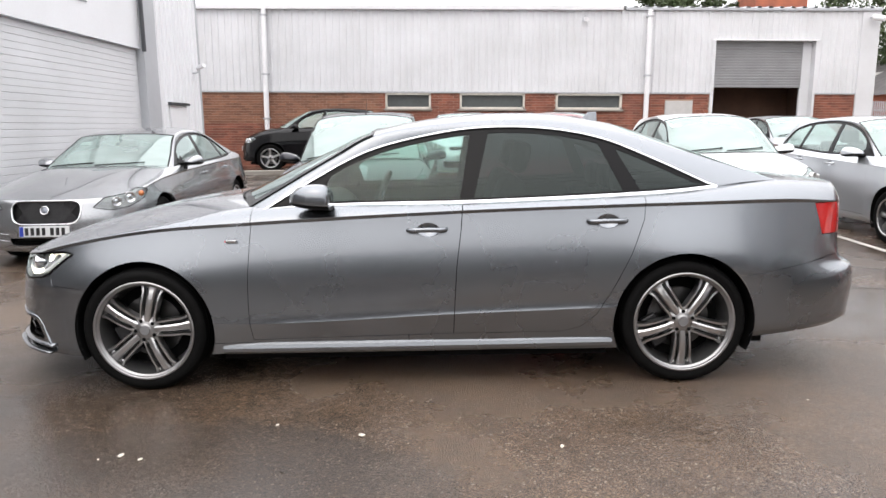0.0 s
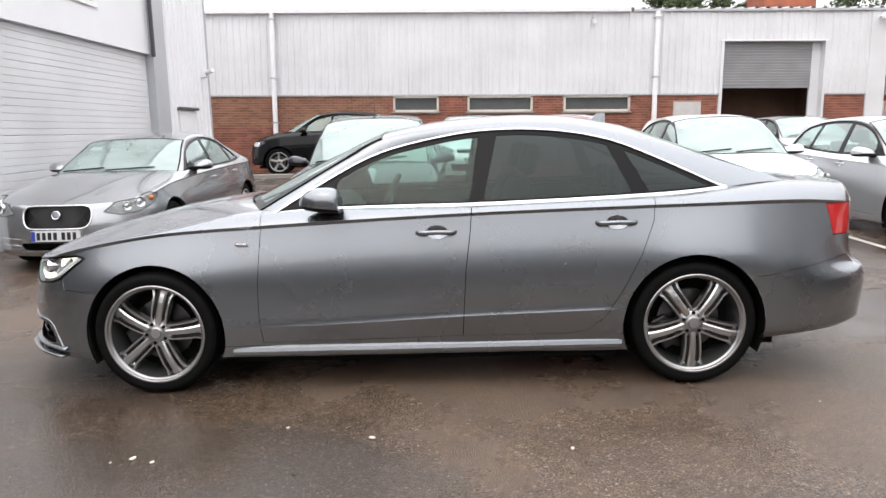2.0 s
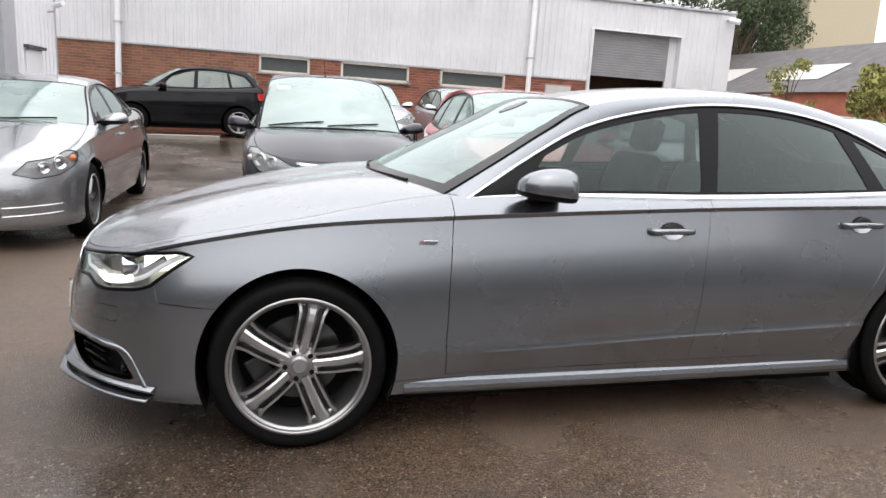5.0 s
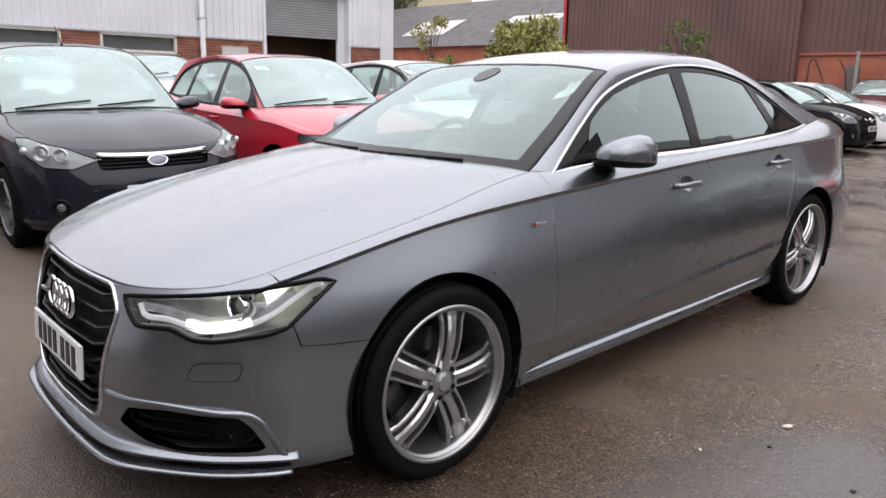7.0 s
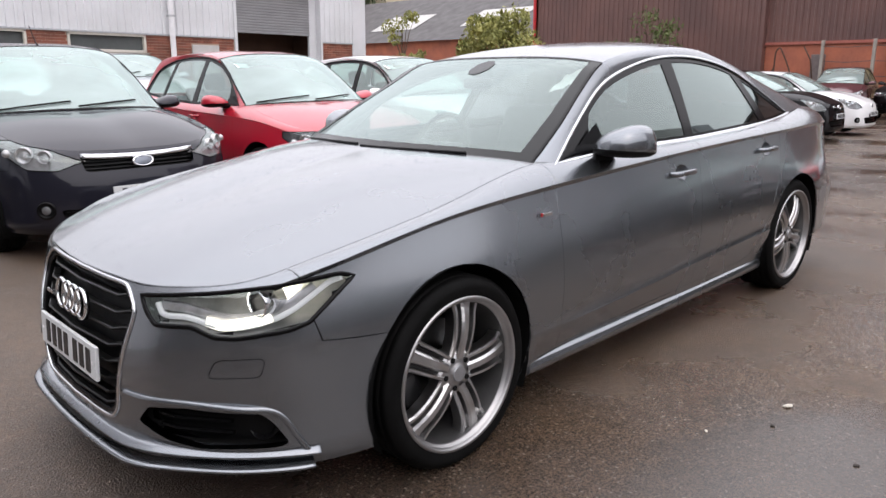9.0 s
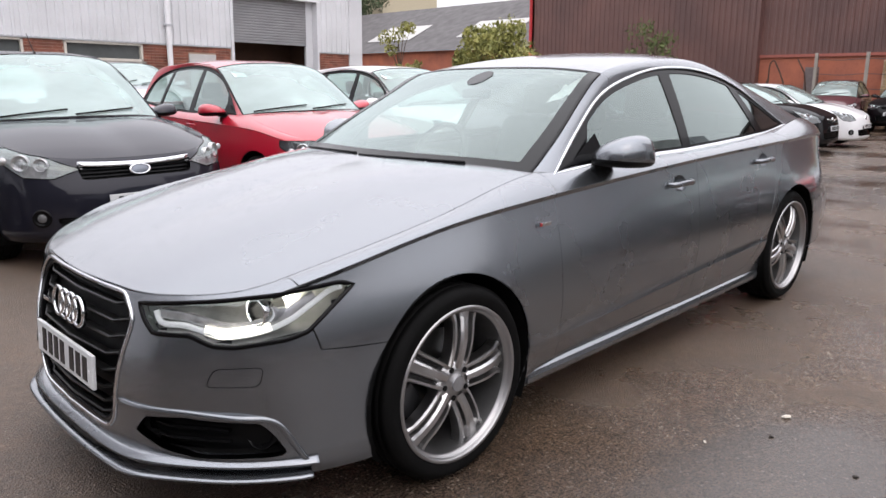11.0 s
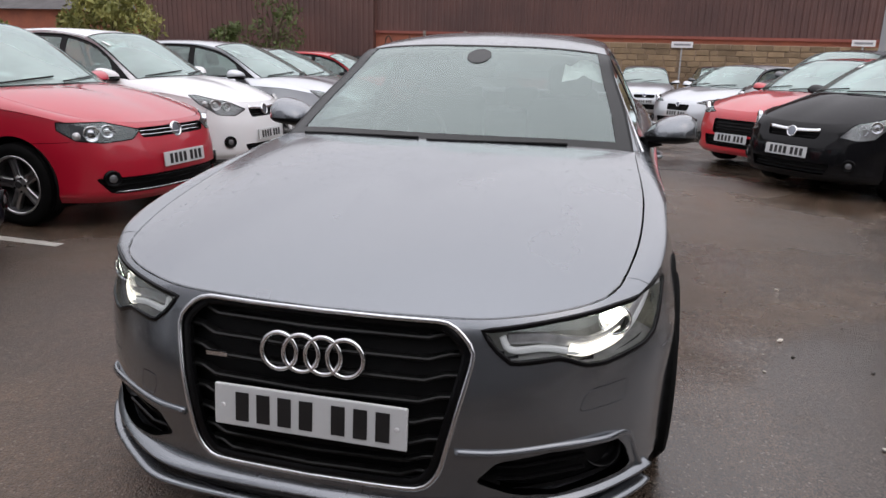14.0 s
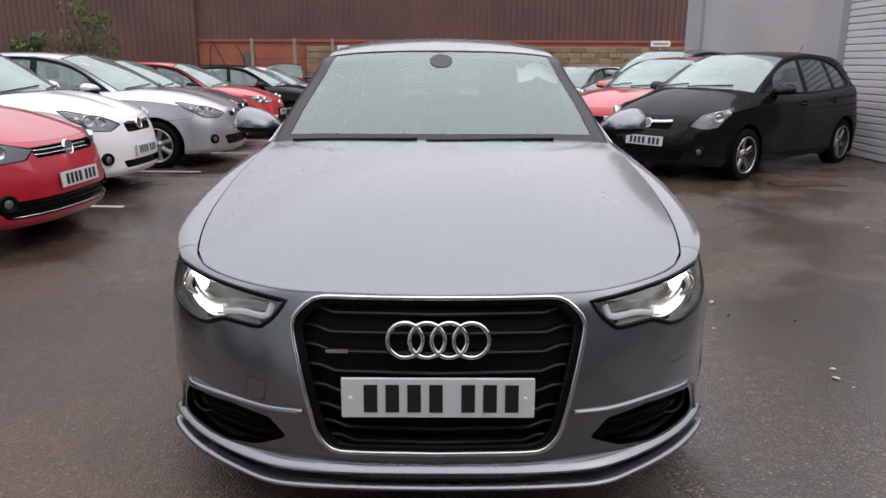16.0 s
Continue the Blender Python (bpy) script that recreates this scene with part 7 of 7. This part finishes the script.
# ---- stone wall, posts and signs by the brown hall ----
stone_wall = thing("stone_wall", "old sandstone wall of uneven blocks", "wall", pose(30.62, 0, 0))
part("core", boxed(0.0, 0.25, -13.0, 6.3, -0.1, 2.02), MORTAR, stone_wall)
rnd = random.Random(17)
for r in range(8):
    y = -13.0 + rnd.uniform(0, 0.2)
    z0 = 0.05 + r * 0.245
    while y < 6.2:
        w = rnd.uniform(0.35, 0.75)
        w = min(w, 6.3 - y)
        part("stone", boxed(-rnd.uniform(0.03, 0.07), 0.02, y + 0.015, y + w - 0.015, z0 + 0.012, z0 + 0.235, bevel=0.02), STONE, stone_wall)
        y += w
for y in (6.80, 5.06, 8.75):
    p = thing("fence_post", "weathered concrete fence post", "post", pose(30.3, y, 0), "fence posts by the hall")
    part("shaft", boxed(-0.06, 0.06, -0.06, 0.06, -0.1, 2.35, bevel=0.01), CONCRETE, p)
part_wires = thing("wire_fence", "sagging wires between concrete posts", "fence", pose(30.3, 0, 0))
for z in (0.9, 1.5, 2.1):
    part("wire", tube(bmesh.new(), [(0, 5.06, z), (0, 5.9, z - 0.05), (0, 6.80, z), (0, 7.8, z - 0.06), (0, 8.75, z)], 0.012, 5), SIGN_MARK, part_wires)
for y0, y1, z in ((-10.45, -9.55, 2.05), (-3.3, -2.4, 1.84), (4.0, 4.85, 1.8)):
    sg = thing("sign_board", "small white parking sign on the stone wall", "sign", pose(30.5, (y0 + y1) / 2, z), "signs on the wall")
    part("board", boxed(-0.02, 0.0, (y0 - y1) / 2, (y1 - y0) / 2, 0, 0.26, bevel=0.004), SIGN_WHITE, sg)
    part("sign_bar", boxed(-0.026, -0.02, (y0 - y1) / 2 + 0.1, (y1 - y0) / 2 - 0.1, 0.09, 0.17), material("faded_sign_mark", srgb(150, 150, 156), 0.5), sg)
    part("post", boxed(0.0, 0.05, -0.03, 0.03, -z, 0.2), STEEL_GREY, sg)

RUST = material("rusted_steel", srgb(84, 60, 50), 0.8, 0.1, 0.35, 5, 40)
bent = thing("bent_pipe", "rusty bent steel pipe leaning on the brick base", "pipe", pose(30.35, 10.3, 0))
part("bar", tube(bmesh.new(), smooth_curve([(0, 0.48, 0), (0, 0.40, 1.2), (0, 0.36, 1.95), (0, 0.22, 2.08), (0, 0.10, 1.9), (0, -0.30, 1.0), (0, -0.42, 0)], 4).tolist(), 0.035, 7), RUST, bent, smooth=True)
part("brace", tube(bmesh.new(), [(0, 0.62, 0.75), (0, 0.38, 1.35)], 0.03, 6), RUST, bent)
rod = thing("steel_rod", "thin rusty rod propped on the brick base", "rod", pose(30.35, 9.3, 0))
part("shaft", tube(bmesh.new(), [(0, -0.35, 0), (0, -0.1, 1.55), (0, 0.22, 2.12)], 0.03, 6), RUST, rod, smooth=True)
cabinet = thing("wall_cabinet", "dull grey steel cabinet before the brick base", "cabinet", pose(30.5, 8.95, 0))
part("body", boxed(-0.12, 0.12, -0.25, 0.25, 0.0, 1.78, bevel=0.01), material("dull_steel_box", srgb(112, 100, 98), 0.6, 0.1, 0.2), cabinet)
part("door", boxed(-0.135, -0.122, -0.22, 0.22, 0.15, 1.70, bevel=0.004), material("dull_steel_door", srgb(104, 94, 93), 0.6, 0.1, 0.2), cabinet)

# ---- markings and small things on the ground ----
# Flat dark strips drawn for the cracks in the asphalt.
CRACK_DARK = material("dark_crack", (0.016, 0.014, 0.013), 0.35, 0, 0.25)
for x0, y0, x1, y1, w in ((5.95, -0.6, 5.9, -2.6, 0.05), (8.55, -0.9, 8.45, -2.6, 0.06), (3.35, 1.42, 3.95, 1.12, 0.03), (6.9, -1.6, 7.0, -2.5, 0.04)):
    bm = bmesh.new()
    rw = random.Random(int(x0 * 100))
    rows = []
    for k in range(17):
        t, j, h = k / 16, rw.uniform(-0.05, 0.05), w * rw.uniform(0.35, 1.0) * math.sin(math.pi * (0.06 + 0.88 * k / 16))
        cx_, cy_ = x0 + (x1 - x0) * t, y0 + (y1 - y0) * t
        d = Vector((y1 - y0, x0 - x1, 0)).normalized()
        rows.append([(cx_ + d.x * (j + e), cy_ + d.y * (j + e), 0.004) for e in (-h / 2, h / 2)])
    sheet(bm, rows)
    for v in bm.verts:
        v.co.z += rise(v.co.x, v.co.y)
    tagged(part("tar_seam", bm, CRACK_DARK), "dark crack line across the asphalt", "seam", kind="structure")
for i, (x, y0, y1) in enumerate(((-2.25, 3.0, 7.6), (0.15, 3.0, 7.6), (2.55, 3.0, 7.6), (4.95, 3.05, 7.8), (7.35, 3.0, 7.6), (9.75, 3.0, 7.6), (12.1, 2.9, 7.6))):
    bm = bmesh.new()
    sheet(bm, [[(x + a + 0.05 * (y - 3.0), y, 0.004) for a in (-0.045, 0.045)] for y in np.linspace(y0, y1, 8)])
    for v in bm.verts:
        v.co.z += rise(v.co.x, v.co.y)
    tagged(part("bay_line", bm, LINE_WHITE), "worn white parking bay line", "road marking", kind="structure")
cover = thing("manhole_cover", "rusty rectangular iron cover set in the asphalt", "manhole cover", pose(4.02, -4.16, 0.004, 0, 0, 4))
part("frame", boxed(-0.17, 0.17, -0.38, 0.38, -0.02, 0.006), IRON, cover)
for i in range(6):
    part("tread_bar", boxed(-0.13, 0.13, -0.33 + i * 0.115, -0.25 + i * 0.115, 0.006, 0.012), IRON, cover)
bm = bmesh.new()
sheet(bm, [[(x, 13.9 + 0.06 * (x + 3) + w, rise(x, 13.9) + h) for w, h in ((0, -0.05), (0, 0.085), (0.02, 0.10), (0.13, 0.10), (0.13, -0.05))] for x in np.linspace(-9, -2.5, 8)])
tagged(part("kerb", bm, CONCRETE), "low concrete kerb near the brick wall", "kerb", kind="structure")
CHIP = material("pale_stone_chip", srgb(205, 198, 186), 0.7, 0, 0.15)
CHIP_D = material("dark_stone_chip", srgb(60, 54, 50), 0.8, 0, 0.2)
rnd = random.Random(5)
for i, (x, y, r, mat_) in enumerate(((-1.339, -1.761, 0.006, CHIP), (-1.251, -1.731, 0.018, CHIP), (-0.423, -1.579, 0.012, CHIP_D), (-0.219, -1.556, 0.020, CHIP), (0.077, -1.914, 0.010, CHIP_D),
                                     (0.679, -1.70, 0.014, CHIP), (0.525, -1.381, 0.010, CHIP_D), (-0.51, -1.895, 0.012, CHIP_D), (-0.639, -1.416, 0.010, CHIP), (1.735, -3.561, 0.016, CHIP),
                                     (-1.152, -1.768, 0.014, CHIP), (1.5, -1.5, 0.010, CHIP_D), (2.2, -1.9, 0.012, CHIP_D), (2.0, -1.2, 0.008, CHIP), (-2.9, 1.9, 0.012, CHIP_D), (3.6, -1.1, 0.02, CHIP))):
    bm = bmesh.new()
    bmesh.ops.create_icosphere(bm, subdivisions=2, radius=r * 0.62)
    for v in bm.verts:
        v.co = Vector((v.co.x * 1.5, v.co.y * rnd.uniform(0.8, 1.0), v.co.z * 0.55)) * (1 + noise.noise(v.co * 90 + Vector((i, 0, 0))) * 0.5)
    ob = part("stone_chip", bm, mat_, m=pose(x, y, r * 0.35, 0, 0, rnd.uniform(0, 180)))
    tagged(ob, "pale loose chip lying on wet asphalt" if mat_ is CHIP else "dark loose stone lying on wet asphalt", "stone", "loose chips on the ground")
weed = thing("weed", "tuft of grass at the foot of the shutter", "plant", pose(6.75, -5.98, 0))
bm = bmesh.new()
for i in range(70):
    a, b = rnd.uniform(-0.25, 0.25), rnd.uniform(-0.06, 0.08)
    t = Vector((rnd.uniform(-0.1, 0.1), rnd.uniform(-0.05, 0.12), rnd.uniform(0.08, 0.24)))
    bm.faces.new([bm.verts.new(Vector((a, b, 0)) + Vector(v)) for v in ((-0.008, 0, 0), (0.008, 0, 0), t)])
part("blades", bm, LEAF, weed)

# ---- brickwork of the workshop ----
BRICK_JOINED = material("red_brick_joined", srgb(142, 88, 70), 0.85, 0.0, 0.22, 3.0, 40, bump=0.4, islands=0.28, second=srgb(118, 76, 64))
brick_mesh = mesh_of("brick", boxed(0.0, 0.215, 0.0, 0.02, 0.0, 0.065, bevel=0.003), BRICK)
half_mesh = mesh_of("half_brick", boxed(0.0, 0.1025, 0.0, 0.02, 0.0, 0.065, bevel=0.003), BRICK)
verts, faces = [], []
count = 0
for r in range(32):
    z = BT - 0.04 - 0.075 * (r + 1)
    x = -7.6 - (0.1125 if r % 2 else 0)
    while x < 12.40:
        w = 0.215
        x_end = x + w
        blocked = any(x_end > a and x < b and z + 0.065 > 1.86 for a, b in WINS) or (x_end > SH0 - 0.1 and x < SH1 + 0.34) or (x_end > 6.74 and x < 7.58 and z < 2.20)
        if blocked:
            # A cut brick closes the course against an opening.
            for a, b in WINS + ((SH0 - 0.1, SH1 + 0.34), (6.74, 7.58)):
                if x < a < x_end and a - x > 0.04:
                    w, blocked = a - x - 0.008, False
                elif x < b < x_end and x_end - b > 0.04:
                    x, w, blocked = b + 0.008, x_end - b - 0.008, False
        if x + w > 12.41:
            w = 12.41 - x
        if not blocked and w > 0.03:
            if r < 12 and x < -1.9 and count < 300 and w == 0.215:
                ob = new("brick", brick_mesh)
                ob.parent = workshop
                ob.matrix_basis = Matrix.Translation((x, -0.004 + rnd.uniform(-0.0015, 0.0015), z))
                count += 1
            else:
                b0 = len(verts)
                y0, y1 = -0.004 + rnd.uniform(-0.0015, 0.0015), 0.016
                verts += [(x, y0, z), (x + w, y0, z), (x + w, y0, z + 0.065), (x, y0, z + 0.065), (x, y1, z), (x + w, y1, z), (x + w, y1, z + 0.065), (x, y1, z + 0.065)]
                faces += [(b0, b0 + 1, b0 + 2, b0 + 3), (b0, b0 + 4, b0 + 5, b0 + 1), (b0 + 3, b0 + 2, b0 + 6, b0 + 7), (b0, b0 + 3, b0 + 7, b0 + 4), (b0 + 1, b0 + 5, b0 + 6, b0 + 2)]
        x = max(x_end, x + w) + 0.010
me = bpy.data.meshes.new("brickwork")
me.from_pydata(verts, [], faces)
me.materials.append(BRICK_JOINED)
bw = new("brickwork", me)
bw.parent = workshop
tagged(bw, "weathered red brick courses", kind="stuff")
